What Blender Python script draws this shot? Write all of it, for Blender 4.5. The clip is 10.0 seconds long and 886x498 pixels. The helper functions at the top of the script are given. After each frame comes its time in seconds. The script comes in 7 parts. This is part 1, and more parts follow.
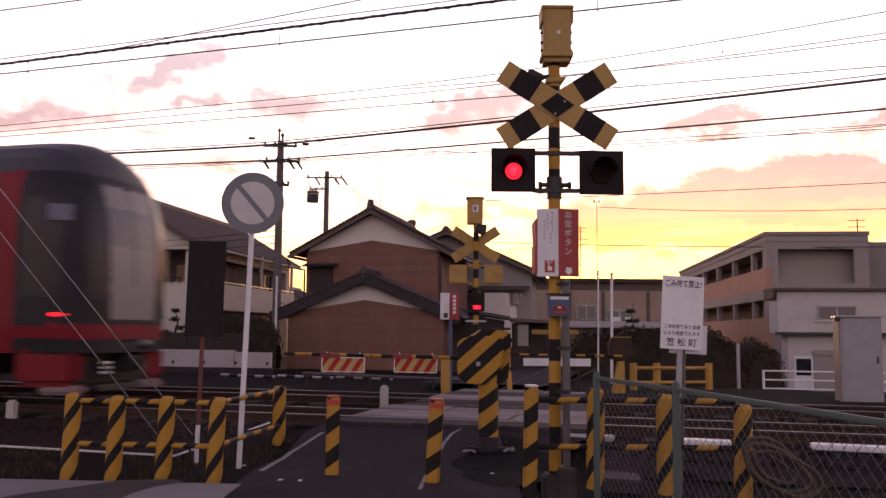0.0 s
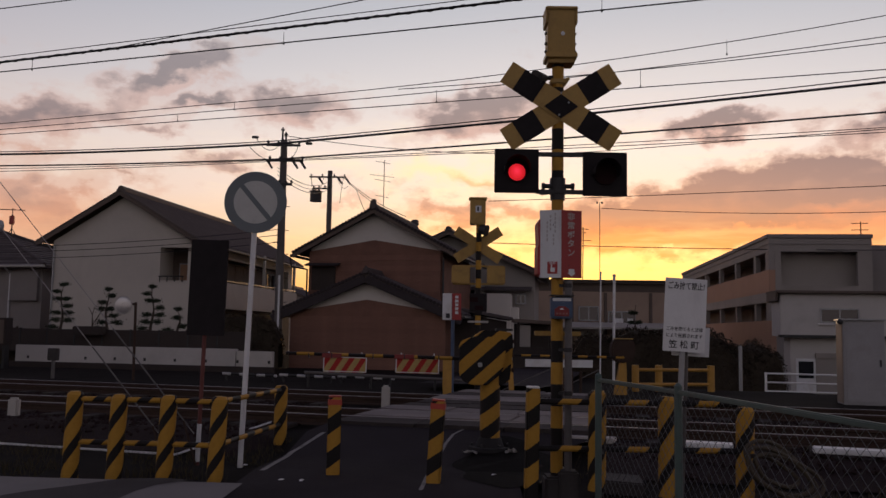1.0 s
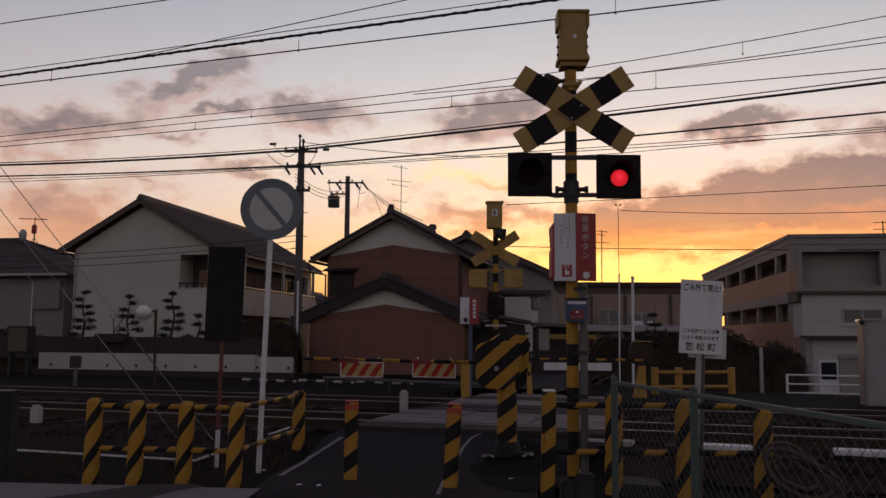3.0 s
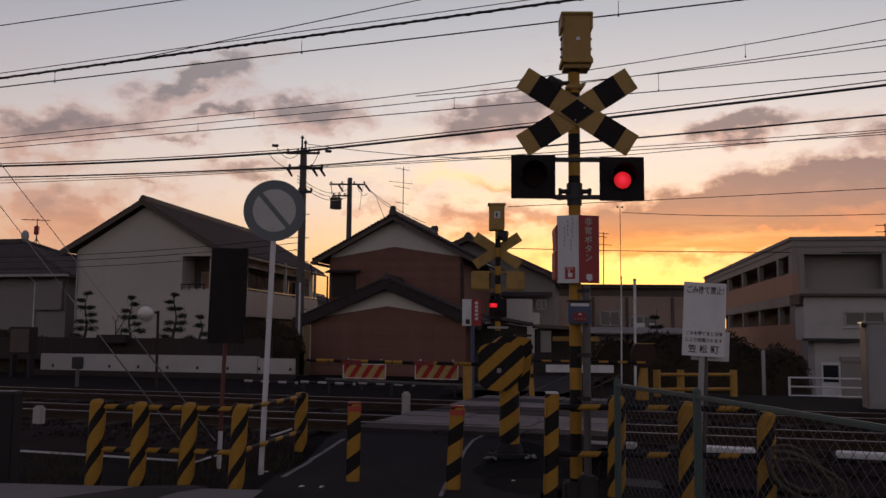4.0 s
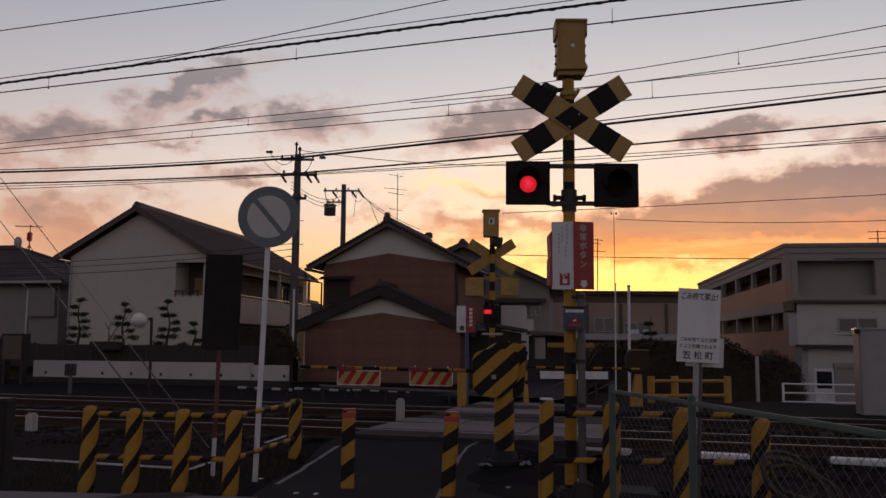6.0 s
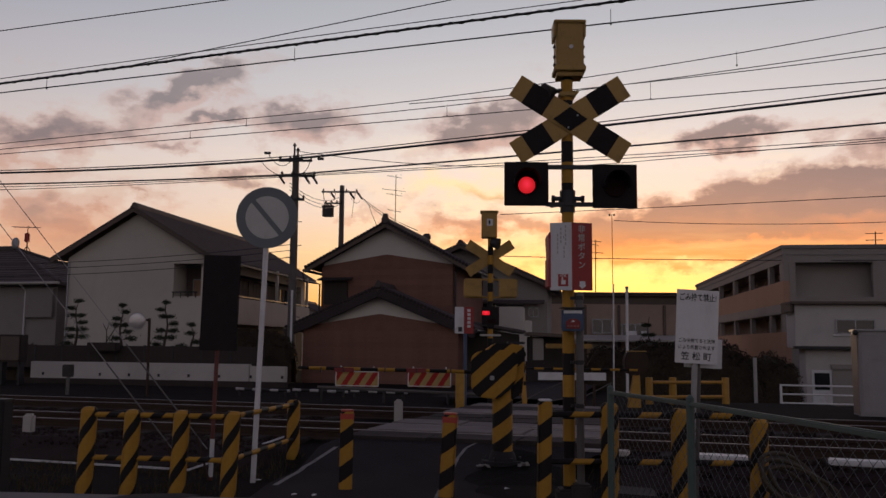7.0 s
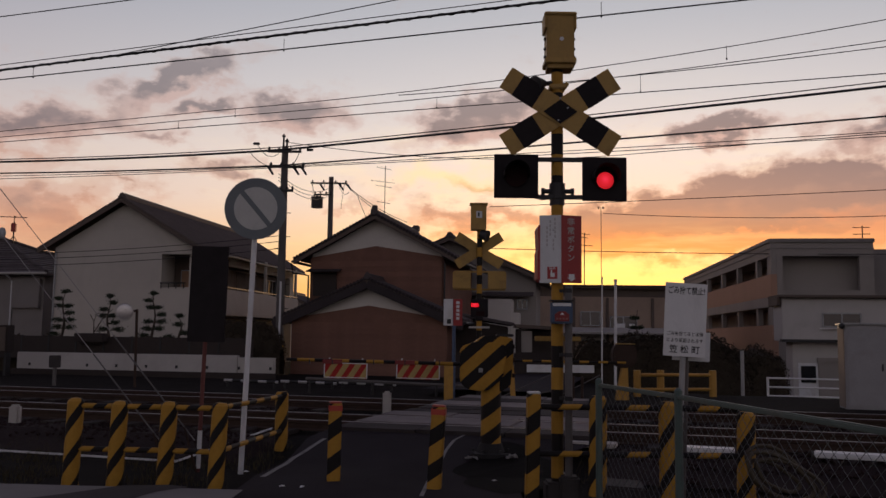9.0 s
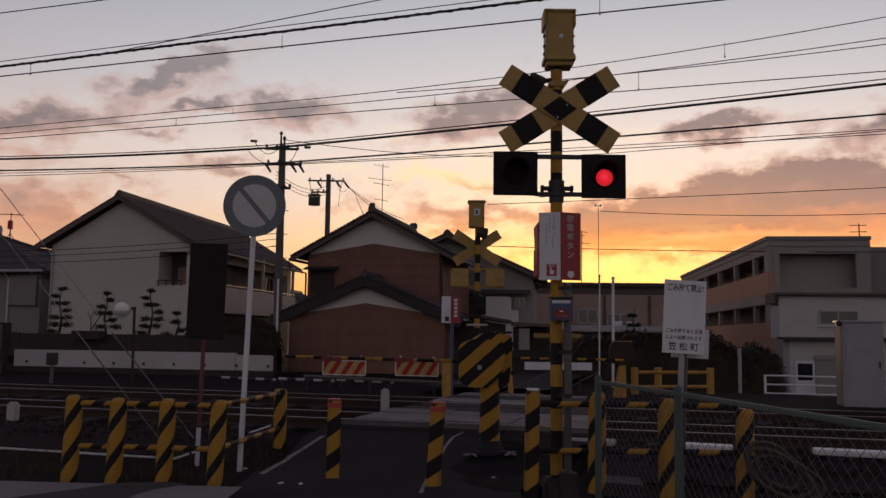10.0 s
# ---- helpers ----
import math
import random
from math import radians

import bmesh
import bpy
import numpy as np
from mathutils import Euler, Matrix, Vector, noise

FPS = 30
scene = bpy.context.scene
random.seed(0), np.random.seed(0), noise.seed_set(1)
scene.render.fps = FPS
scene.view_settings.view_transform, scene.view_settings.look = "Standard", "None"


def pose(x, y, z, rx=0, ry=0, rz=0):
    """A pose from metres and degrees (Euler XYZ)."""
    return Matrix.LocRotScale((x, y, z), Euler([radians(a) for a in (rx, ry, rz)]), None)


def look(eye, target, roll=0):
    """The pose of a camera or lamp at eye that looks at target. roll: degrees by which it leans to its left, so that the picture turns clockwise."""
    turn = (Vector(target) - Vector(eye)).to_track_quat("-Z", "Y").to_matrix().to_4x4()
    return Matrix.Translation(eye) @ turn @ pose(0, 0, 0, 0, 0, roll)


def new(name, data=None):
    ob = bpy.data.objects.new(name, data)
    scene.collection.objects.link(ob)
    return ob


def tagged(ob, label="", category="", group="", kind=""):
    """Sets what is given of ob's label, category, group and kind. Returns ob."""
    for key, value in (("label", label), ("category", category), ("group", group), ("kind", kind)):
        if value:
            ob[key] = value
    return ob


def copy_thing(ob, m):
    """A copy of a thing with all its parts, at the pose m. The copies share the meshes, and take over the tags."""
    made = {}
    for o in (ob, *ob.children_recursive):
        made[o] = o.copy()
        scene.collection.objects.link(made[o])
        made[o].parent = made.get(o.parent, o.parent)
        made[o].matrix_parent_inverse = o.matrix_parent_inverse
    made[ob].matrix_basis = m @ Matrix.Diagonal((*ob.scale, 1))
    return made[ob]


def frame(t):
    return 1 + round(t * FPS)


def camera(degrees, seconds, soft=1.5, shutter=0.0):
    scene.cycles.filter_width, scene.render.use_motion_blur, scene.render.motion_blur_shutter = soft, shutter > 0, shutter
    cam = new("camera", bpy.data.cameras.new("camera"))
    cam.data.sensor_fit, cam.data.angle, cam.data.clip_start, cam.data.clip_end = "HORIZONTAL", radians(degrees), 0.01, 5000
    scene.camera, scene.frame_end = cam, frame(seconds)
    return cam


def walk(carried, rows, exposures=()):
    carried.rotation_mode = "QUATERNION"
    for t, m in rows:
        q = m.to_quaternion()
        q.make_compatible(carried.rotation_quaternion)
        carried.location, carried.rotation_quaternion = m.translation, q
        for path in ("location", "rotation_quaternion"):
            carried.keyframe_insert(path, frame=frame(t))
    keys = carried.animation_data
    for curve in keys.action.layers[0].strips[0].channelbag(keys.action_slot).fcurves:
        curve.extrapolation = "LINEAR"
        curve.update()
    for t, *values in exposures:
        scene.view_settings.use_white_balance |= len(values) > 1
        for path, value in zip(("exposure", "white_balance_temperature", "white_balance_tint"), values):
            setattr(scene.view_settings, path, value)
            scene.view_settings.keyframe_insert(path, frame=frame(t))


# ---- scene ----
cam = camera(53.6, 10.0, shutter=0.3)
PATH = [
    (0, (0.0, -0.022, 1.502), (0.004, 1.97, 1.688), 0.5),
    (0.5, (-0.002, -0.01, 1.498), (0.0, 1.981, 1.684), 0.8),
    (1, (0.0, -0.013, 1.508), (-0.002, 1.978, 1.694), 0.9),
    (1.5, (0.044, -0.017, 1.511), (0.03, 1.974, 1.7), 0.5),
    (2, (0.081, -0.006, 1.504), (0.052, 1.984, 1.698), 0.5),
    (2.5, (0.063, -0.021, 1.509), (0.02, 1.969, 1.703), 0.3),
    (4, (0.03, -0.034, 1.51), (-0.019, 1.956, 1.709), 0.5),
    (4.5, (0.023, -0.036, 1.509), (-0.019, 1.954, 1.71), 0.7),
    (5, (0.018, -0.026, 1.508), (-0.019, 1.963, 1.713), 0.8),
    (5.5, (0.023, -0.036, 1.509), (-0.014, 1.952, 1.719), 0.5),
    (7, (0.019, -0.03, 1.503), (-0.012, 1.958, 1.72), 0.5),
    (7.5, (0.011, -0.035, 1.505), (-0.01, 1.953, 1.719), 0.6),
    (8, (0.015, -0.029, 1.505), (0.0, 1.961, 1.713), 0.8),
    (8.5, (0.02, -0.027, 1.507), (0.012, 1.962, 1.711), 0.6),
    (9, (0.017, -0.014, 1.506), (0.011, 1.976, 1.705), 0.7),
    (9.5, (0.005, -0.011, 1.506), (0.002, 1.979, 1.702), 0.8),
    (10, (-0.005, -0.013, 1.5), (-0.004, 1.978, 1.694), 0.7),
]
EXPOSURES = [(0.0, 1.45, 7100, 30), (0.1, 1.15, 7000, 25), (0.2, 0.80, 6900, 21), (0.3, 0.64, 6750, 16), (0.5, 0.38, 6600, 12), (0.8, 0.2, 6500, 10), (1.2, 0.1, 6500, 10), (2.2, 0.02, 6500, 10), (10.0, 0.0, 6500, 10)]
walk(cam, [(t, look(eye, target, roll)) for t, eye, target, roll in PATH], EXPOSURES)

TRACK = -0.275            # metres nearer per metre to the east
TA = math.atan(0.275)     # angle of the railway to the east-west axis
RAIL_Z = 0.25

# ---- world: dusk sky, the sun just below the western roofs ----
world = bpy.data.worlds.new("dusk_sky")
scene.world = world
world.use_nodes = True
wt = world.node_tree
wt.nodes.clear()


class Graph:
    """Short hand for building node trees."""

    def __init__(self, tree):
        self.t = tree

    def link(self, a, b):
        self.t.links.new(a, b)

    def put(self, socket, v):
        if isinstance(v, (int, float)):
            socket.default_value = v
        elif isinstance(v, (tuple, list)):
            socket.default_value = v
        else:
            self.t.links.new(v, socket)

    def math(self, op, a, b=0.0, clamp=False):
        n = self.t.nodes.new("ShaderNodeMath")
        n.operation = op
        n.use_clamp = clamp
        self.put(n.inputs[0], a)
        self.put(n.inputs[1], b)
        return n.outputs[0]

    def mix(self, f, a, b, mode="MIX"):
        n = self.t.nodes.new("ShaderNodeMix")
        n.data_type = "RGBA"
        n.blend_type = mode
        self.put(n.inputs[0], f)
        self.put(n.inputs[6], a)
        self.put(n.inputs[7], b)
        return n.outputs[2]

    def ramp(self, f, stops, interp="LINEAR"):
        n = self.t.nodes.new("ShaderNodeValToRGB")
        n.color_ramp.interpolation = interp
        el = n.color_ramp.elements
        while len(el) > 1:
            el.remove(el[-1])
        el[0].position, el[0].color = stops[0][0], (*stops[0][1], 1)
        for p, c in stops[1:]:
            e = el.new(p)
            e.color = (*c, 1)
        self.put(n.inputs[0], f)
        return n.outputs[0]

    def noise(self, vec, scale, detail=4.0, rough=0.55, distort=0.0):
        n = self.t.nodes.new("ShaderNodeTexNoise")
        n.inputs["Scale"].default_value = scale
        n.inputs["Detail"].default_value = detail
        n.inputs["Roughness"].default_value = rough
        n.inputs["Distortion"].default_value = distort
        if vec is not None:
            self.put(n.inputs["Vector"], vec)
        return n.outputs[0]

    def xyz(self, vec):
        n = self.t.nodes.new("ShaderNodeSeparateXYZ")
        self.put(n.inputs[0], vec)
        return n.outputs

    def combine(self, x, y, z):
        n = self.t.nodes.new("ShaderNodeCombineXYZ")
        for s, v in zip(n.inputs, (x, y, z)):
            self.put(s, v)
        return n.outputs[0]


def build_sky():
    g = Graph(wt)
    coord = wt.nodes.new("ShaderNodeTexCoord").outputs["Generated"]
    x, y, z = g.xyz(coord)
    az = g.math("ARCTAN2", x, y)                       # 0 = due west of the crossing, east side positive
    el = g.math("ARCSINE", z)
    # clear sky by height
    base = g.ramp(g.math("DIVIDE", el, 1.0, True), [
        (0.0, (0.80, 0.28, 0.06)), (0.05, (0.98, 0.46, 0.14)), (0.10, (0.97, 0.60, 0.32)), (0.15, (0.90, 0.68, 0.55)), (0.20, (0.85, 0.71, 0.63)),
        (0.27, (0.64, 0.60, 0.60)), (0.36, (0.46, 0.465, 0.505)), (0.5, (0.30, 0.295, 0.35)), (0.7, (0.13, 0.108, 0.165)), (1.0, (0.07, 0.06, 0.105))])
    # glow over the place where the sun has gone down
    ga = g.math("DIVIDE", g.math("SUBTRACT", az, 0.155), 0.22)
    ge = g.math("DIVIDE", g.math("SUBTRACT", el, 0.035), 0.080)
    r2 = g.math("ADD", g.math("MULTIPLY", ga, ga), g.math("MULTIPLY", ge, ge))
    glow = g.math("EXPONENT", g.math("MULTIPLY", r2, -1.0))
    sky = g.mix(glow, base, (1.42, 0.92, 0.24, 1))
    # away from the glow the horizon turns pink and grey
    away = g.math("SUBTRACT", 1.0, g.math("EXPONENT", g.math("MULTIPLY", g.math("POWER", g.math("SUBTRACT", az, 0.16), 2.0), -1.35)))
    dusk = g.ramp(g.math("DIVIDE", el, 1.0, True), [(0.0, (0.36, 0.26, 0.26)), (0.15, (0.40, 0.31, 0.33)), (0.35, (0.25, 0.225, 0.29)), (0.7, (0.105, 0.088, 0.15)), (1.0, (0.07, 0.06, 0.105))])
    # the eastern sky behind the viewer still holds a pale lilac light
    east = g.ramp(g.math("DIVIDE", el, 1.0, True), [(0.0, (0.35, 0.285, 0.285)), (0.2, (0.405, 0.355, 0.365)), (0.45, (0.285, 0.268, 0.315)), (0.8, (0.13, 0.115, 0.185)), (1.0, (0.08, 0.07, 0.12))])
    dusk = g.mix(g.math("MULTIPLY", y, -1.6, True), dusk, east)
    sky = g.mix(away, sky, dusk)
    # clouds: ragged banks, drawn out along the horizon, lit from below near the glow
    def puff(sa, se, seed, detail=7.0, rough=0.62):
        return g.noise(g.combine(g.math("MULTIPLY", az, sa), g.math("MULTIPLY", el, se), seed), 1.0, detail, rough)
    wa = g.math("ADD", az, g.math("MULTIPLY", g.math("SUBTRACT", puff(18, 28, 3.0, 5.0, 0.54), 0.5), 0.12))
    we = g.math("ADD", el, g.math("MULTIPLY", g.math("SUBTRACT", puff(20, 32, 11.0, 5.0, 0.54), 0.5), 0.075))
    def density(rise):
        """How thick the banks are, at a little above this height."""
        total = None
        for ca, ce, sa, se, w, lean in CLOUDS:
            da = g.math("SUBTRACT", wa, ca)
            de = g.math("SUBTRACT", g.math("SUBTRACT", we, ce - rise), g.math("MULTIPLY", da, lean))
            a = g.math("DIVIDE", da, sa)
            e = g.math("DIVIDE", de, se)
            q = g.math("EXPONENT", g.math("MULTIPLY", g.math("ADD", g.math("MULTIPLY", a, a), g.math("MULTIPLY", e, e)), -1.0))
            q = g.math("MULTIPLY", q, w)
            total = q if total is None else g.math("ADD", total, q)
        return total
    total = density(0.0)
    under = g.math("ADD", g.math("MULTIPLY", g.math("SUBTRACT", density(0.010), total), 1.3), 0.35, True)
    rag = g.math("SUBTRACT", puff(30, 50, 5.0, 6.0, 0.56), 0.5)
    wisp = g.math("SUBTRACT", puff(5, 20, 8.0, 8.0, 0.62), 0.5)
    total = g.math("ADD", total, g.math("MULTIPLY", wisp, 0.6))
    total = g.math("ADD", total, g.math("MULTIPLY", rag, 0.95))
    thin = g.ramp(total, [(0.10, (0, 0, 0)), (0.38, (0.42, 0.42, 0.42)), (0.60, (0.85, 0.85, 0.85)), (0.9, (1, 1, 1))], "EASE")
    thick = g.ramp(total, [(0.30, (0, 0, 0)), (1.25, (1, 1, 1))], "EASE")
    height = g.math("DIVIDE", el, 0.5, True)
    lit_side = g.ramp(height, [(0.0, (0.98, 0.33, 0.07)), (0.20, (0.92, 0.29, 0.08)), (0.26, (0.68, 0.215, 0.10)), (0.32, (0.58, 0.30, 0.21)), (0.40, (0.55, 0.33, 0.28)), (0.5, (0.55, 0.38, 0.35)), (0.6, (0.50, 0.40, 0.385)), (1.0, (0.36, 0.33, 0.36))])
    dim_side = g.ramp(height, [(0.0, (0.70, 0.26, 0.08)), (0.20, (0.66, 0.27, 0.11)), (0.225, (0.50, 0.16, 0.075)), (0.26, (0.37, 0.17, 0.125)), (0.28, (0.32, 0.155, 0.13)), (0.33, (0.26, 0.15, 0.145)), (0.40, (0.20, 0.135, 0.145)), (0.5, (0.225, 0.18, 0.19)), (0.7, (0.27, 0.24, 0.26)), (1.0, (0.22, 0.21, 0.23))])
    lump = g.math("MULTIPLY", g.math("SUBTRACT", puff(20, 40, 31.0, 4.0, 0.52), 0.5), 1.3)
    shade = g.mix(g.math("ADD", under, lump, True), dim_side, lit_side)
    edge = g.mix(thick, lit_side, shade)
    edge = g.mix(g.math("MULTIPLY", g.math("MULTIPLY", away, 1.7, True), g.math("SUBTRACT", 1.6, g.math("MULTIPLY", el, 8.5), True)), edge, (0.50, 0.345, 0.305, 1))
    sky = g.mix(g.math("MULTIPLY", thin, 0.95), sky, edge)
    # bright gaps where thin cloud catches the light
    veil = g.math("MULTIPLY", g.math("MULTIPLY", g.math("SUBTRACT", puff(7, 30, 21.0), 0.50), 4.0, True), g.math("EXPONENT", g.math("MULTIPLY", g.math("POWER", g.math("DIVIDE", g.math("SUBTRACT", el, 0.17), 0.07), 2.0), -1.0)))
    near_sun = g.math("EXPONENT", g.math("MULTIPLY", g.math("POWER", g.math("DIVIDE", g.math("SUBTRACT", az, 0.1), 0.42), 2.0), -1.0))
    sky = g.mix(g.math("MULTIPLY", g.math("MULTIPLY", veil, near_sun), g.math("SUBTRACT", 0.8, g.math("MULTIPLY", thin, 0.8))), sky, (1.0, 0.80, 0.50, 1))
    streak = g.math("MULTIPLY", g.math("MULTIPLY", g.math("SUBTRACT", puff(9, 75, 41.0, 5.0, 0.55), 0.48), 5.0, True), g.math("EXPONENT", g.math("MULTIPLY", g.math("POWER", g.math("DIVIDE", g.math("SUBTRACT", el, 0.088), 0.026), 2.0), -1.0)))
    sky = g.mix(g.math("MULTIPLY", g.math("MULTIPLY", streak, near_sun), 0.75), sky, (1.20, 0.74, 0.30, 1))
    gold = g.math("EXPONENT", g.math("MULTIPLY", g.math("ADD", g.math("POWER", g.math("DIVIDE", g.math("SUBTRACT", wa, 0.005), 0.075), 2.0), g.math("POWER", g.math("DIVIDE", g.math("SUBTRACT", we, 0.176), 0.014), 2.0)), -1.0))
    sky = g.mix(g.math("MULTIPLY", gold, 0.65), sky, (1.15, 0.78, 0.34, 1))
    nish = wt.nodes.new("ShaderNodeTexSky")
    nish.sky_type, nish.sun_disc = "NISHITA", False
    nish.sun_elevation, nish.sun_rotation = radians(1.0), radians(11.0)
    sky = g.mix(0.03, sky, nish.outputs[0], "ADD")
    bg = wt.nodes.new("ShaderNodeBackground")
    bg.inputs[1].default_value = 1.0
    out = wt.nodes.new("ShaderNodeOutputWorld")
    g.link(sky, bg.inputs[0])
    g.link(bg.outputs[0], out.inputs[0])


# centre azimuth, height, half sizes, weight, lean of each cloud bank (radians)
CLOUDS = [
    (0.255, 0.131, 0.110, 0.025, 2.4, 0.10), (0.375, 0.150, 0.075, 0.030, 2.6, 0.05), (0.430, 0.160, 0.030, 0.020, 1.50, 0.00), (0.500, 0.145, 0.045, 0.020, 1.60, 0.00), (0.410, 0.122, 0.120, 0.022, 1.60, 0.00), (0.330, 0.117, 0.085, 0.015, 1.40, 0.00), (0.300, 0.112, 0.100, 0.013, 1.10, 0.02),
    (0.301, 0.226, 0.062, 0.012, 1.45, 0.12), (0.466, 0.219, 0.034, 0.018, 1.10, 0.30), (0.398, 0.222, 0.030, 0.008, 0.50, 0.10), (0.050, 0.250, 0.085, 0.020, 1.60, 0.22),
    (-0.298, 0.280, 0.055, 0.019, 1.85, 0.42), (-0.440, 0.214, 0.090, 0.023, 1.15, 0.12), (-0.176, 0.249, 0.056, 0.021, 1.40, 0.05), (-0.278, 0.246, 0.028, 0.011, 1.00, 0.30),
    (-0.245, 0.184, 0.056, 0.010, 0.60, 0.10), (0.040, 0.172, 0.040, 0.008, 0.70, 0.00), (0.030, 0.138, 0.080, 0.014, 0.80, 0.05), (-0.100, 0.154, 0.040, 0.008, 0.50, 0.20),
    (-0.445, 0.118, 0.075, 0.040, 0.95, 0.00), (-0.346, 0.160, 0.027, 0.006, 0.50, 0.00), (0.236, 0.102, 0.057, 0.006, 0.60, 0.00), (-0.319, 0.214, 0.027, 0.008, 0.60, 0.20),
]


build_sky()
sun = new("sun", bpy.data.lights.new("sun", "SUN"))
sun.data.energy, sun.data.angle, sun.data.color = 0.6, radians(4), (1.0, 0.62, 0.35)
sun.matrix_world = look((0, 0, 0), (-0.19, -1.0, -0.035))


# ---- materials ----
def material(name, color, rough=0.7, metal=0.0, vary=0.18, scale=3.0, bump=0.15, fine=40.0, stain=(0.25, 0.22, 0.19), stains=0.0, spec=0.5):
    m = bpy.data.materials.new(name)
    m.use_nodes = True
    t = m.node_tree
    g = Graph(t)
    b = t.nodes["Principled BSDF"]
    pos = t.nodes.new("ShaderNodeTexCoord").outputs["Object"]
    big = g.noise(pos, scale, 5.0, 0.6)
    small = g.noise(pos, fine, 4.0, 0.65)
    rnd = t.nodes.new("ShaderNodeObjectInfo").outputs["Random"]
    v = g.math("ADD", g.math("MULTIPLY", g.math("SUBTRACT", big, 0.5), vary * 2.2), g.math("MULTIPLY", g.math("SUBTRACT", small, 0.5), vary * 1.4))
    v = g.math("ADD", v, g.math("MULTIPLY", g.math("SUBTRACT", rnd, 0.5), vary * 0.5))
    hi = tuple(min(1.0, c * 1.5) for c in color)
    lo = tuple(c * 0.5 for c in color)
    col = g.mix(g.math("ADD", v, 0.5, True), (*lo, 1), (*hi, 1))
    if stains:
        s = g.noise(pos, scale * 0.45, 6.0, 0.7, 0.6)
        col = g.mix(g.math("MULTIPLY", g.math("MULTIPLY", g.math("SUBTRACT", s, 0.5), 4.0, True), stains), col, (*stain, 1))
    g.link(col, b.inputs["Base Color"])
    b.inputs["Metallic"].default_value = metal
    b.inputs["Specular IOR Level"].default_value = spec
    g.put(b.inputs["Roughness"], g.math("ADD", rough - 0.1, g.math("MULTIPLY", small, 0.2), True))
    if bump:
        n = t.nodes.new("ShaderNodeBump")
        n.inputs["Strength"].default_value = bump
        n.inputs["Distance"].default_value = 0.01
        g.link(g.math("ADD", small, g.math("MULTIPLY", big, 0.6)), n.inputs["Height"])
        g.link(n.outputs[0], b.inputs["Normal"])
    return m


def stripes(name, a, b_, period, direction, duty=0.5, rough=0.5, offset=0.0, wear=0.5):
    """Painted stripes across an object's own axes: direction dotted with the place on it, in metres."""
    m = bpy.data.materials.new(name)
    m.use_nodes = True
    t = m.node_tree
    g = Graph(t)
    b = t.nodes["Principled BSDF"]
    pos = t.nodes.new("ShaderNodeTexCoord").outputs["Object"]
    x, y, z = g.xyz(pos)
    s = g.math("ADD", g.math("ADD", g.math("MULTIPLY", x, direction[0]), g.math("MULTIPLY", y, direction[1])), g.math("MULTIPLY", z, direction[2]))
    edge = g.math("MULTIPLY", g.math("SUBTRACT", g.noise(pos, 60.0, 3.0), 0.5), 0.03 * wear)
    f = g.math("FRACT", g.math("ADD", g.math("ADD", g.math("DIVIDE", s, period), offset + 50.0), edge))
    sel = g.math("LESS_THAN", f, duty)
    col = g.mix(sel, (*b_, 1), (*a, 1))
    dirt = g.noise(pos, 14.0, 6.0, 0.7)
    fine = g.noise(pos, 90.0, 3.0, 0.6)
    dark = g.math("ADD", g.math("MULTIPLY", g.math("SUBTRACT", dirt, 0.5), 1.2), g.math("MULTIPLY", fine, 0.2))
    col = g.mix(g.math("MULTIPLY", dark, wear, True), col, (0.022, 0.017, 0.012, 1))
    g.link(col, b.inputs["Base Color"])
    b.inputs["Specular IOR Level"].default_value = 0.18
    g.put(b.inputs["Roughness"], g.math("ADD", rough + 0.1, g.math("MULTIPLY", g.math("SUBTRACT", dirt, 0.5), 0.3), True))
    n = t.nodes.new("ShaderNodeBump")
    n.inputs["Strength"].default_value = 0.1
    n.inputs["Distance"].default_value = 0.004
    g.link(dirt, n.inputs["Height"])
    g.link(n.outputs[0], b.inputs["Normal"])
    return m


def spiral(name, a, b_, period, r, duty, offset):
    """Tape wound round a post of radius r, one turn to two periods; the seam lies at the back."""
    m = stripes(name, a, b_, period, (0, 0, 1), duty, offset=offset)
    t = m.node_tree
    g = Graph(t)
    first = [n for n in t.nodes if n.bl_idname == "ShaderNodeSeparateXYZ"][0]
    turn = g.math("MULTIPLY", g.math("ARCTAN2", first.outputs[0], g.math("MULTIPLY", first.outputs[1], -1.0)), -2.0 * period / math.tau)
    div = [n for n in t.nodes if n.bl_idname == "ShaderNodeMath" and n.operation == "DIVIDE"][0]
    along = div.inputs[0].links[0].from_socket
    g.link(g.math("ADD", along, turn), div.inputs[0])
    return m


def glowing(name, color, strength):
    m = bpy.data.materials.new(name)
    m.use_nodes = True
    b = m.node_tree.nodes["Principled BSDF"]
    b.inputs["Base Color"].default_value = (*color, 1)
    b.inputs["Emission Color"].default_value = (*color, 1)
    b.inputs["Emission Strength"].default_value = strength
    b.inputs["Roughness"].default_value = 0.4
    return m


def glass(name, color=(0.02, 0.022, 0.025), rough=0.08):
    m = bpy.data.materials.new(name)
    m.use_nodes = True
    t = m.node_tree
    b = t.nodes["Principled BSDF"]
    b.inputs["Base Color"].default_value = (*color, 1)
    b.inputs["Roughness"].default_value = rough
    b.inputs["Coat Weight"].default_value = 0.6
    g = Graph(t)
    n = t.nodes.new("ShaderNodeBump")
    n.inputs["Strength"].default_value = 0.03
    g.link(g.noise(t.nodes.new("ShaderNodeTexCoord").outputs["Object"], 1.5, 2.0), n.inputs["Height"])
    g.link(n.outputs[0], b.inputs["Normal"])
    return m


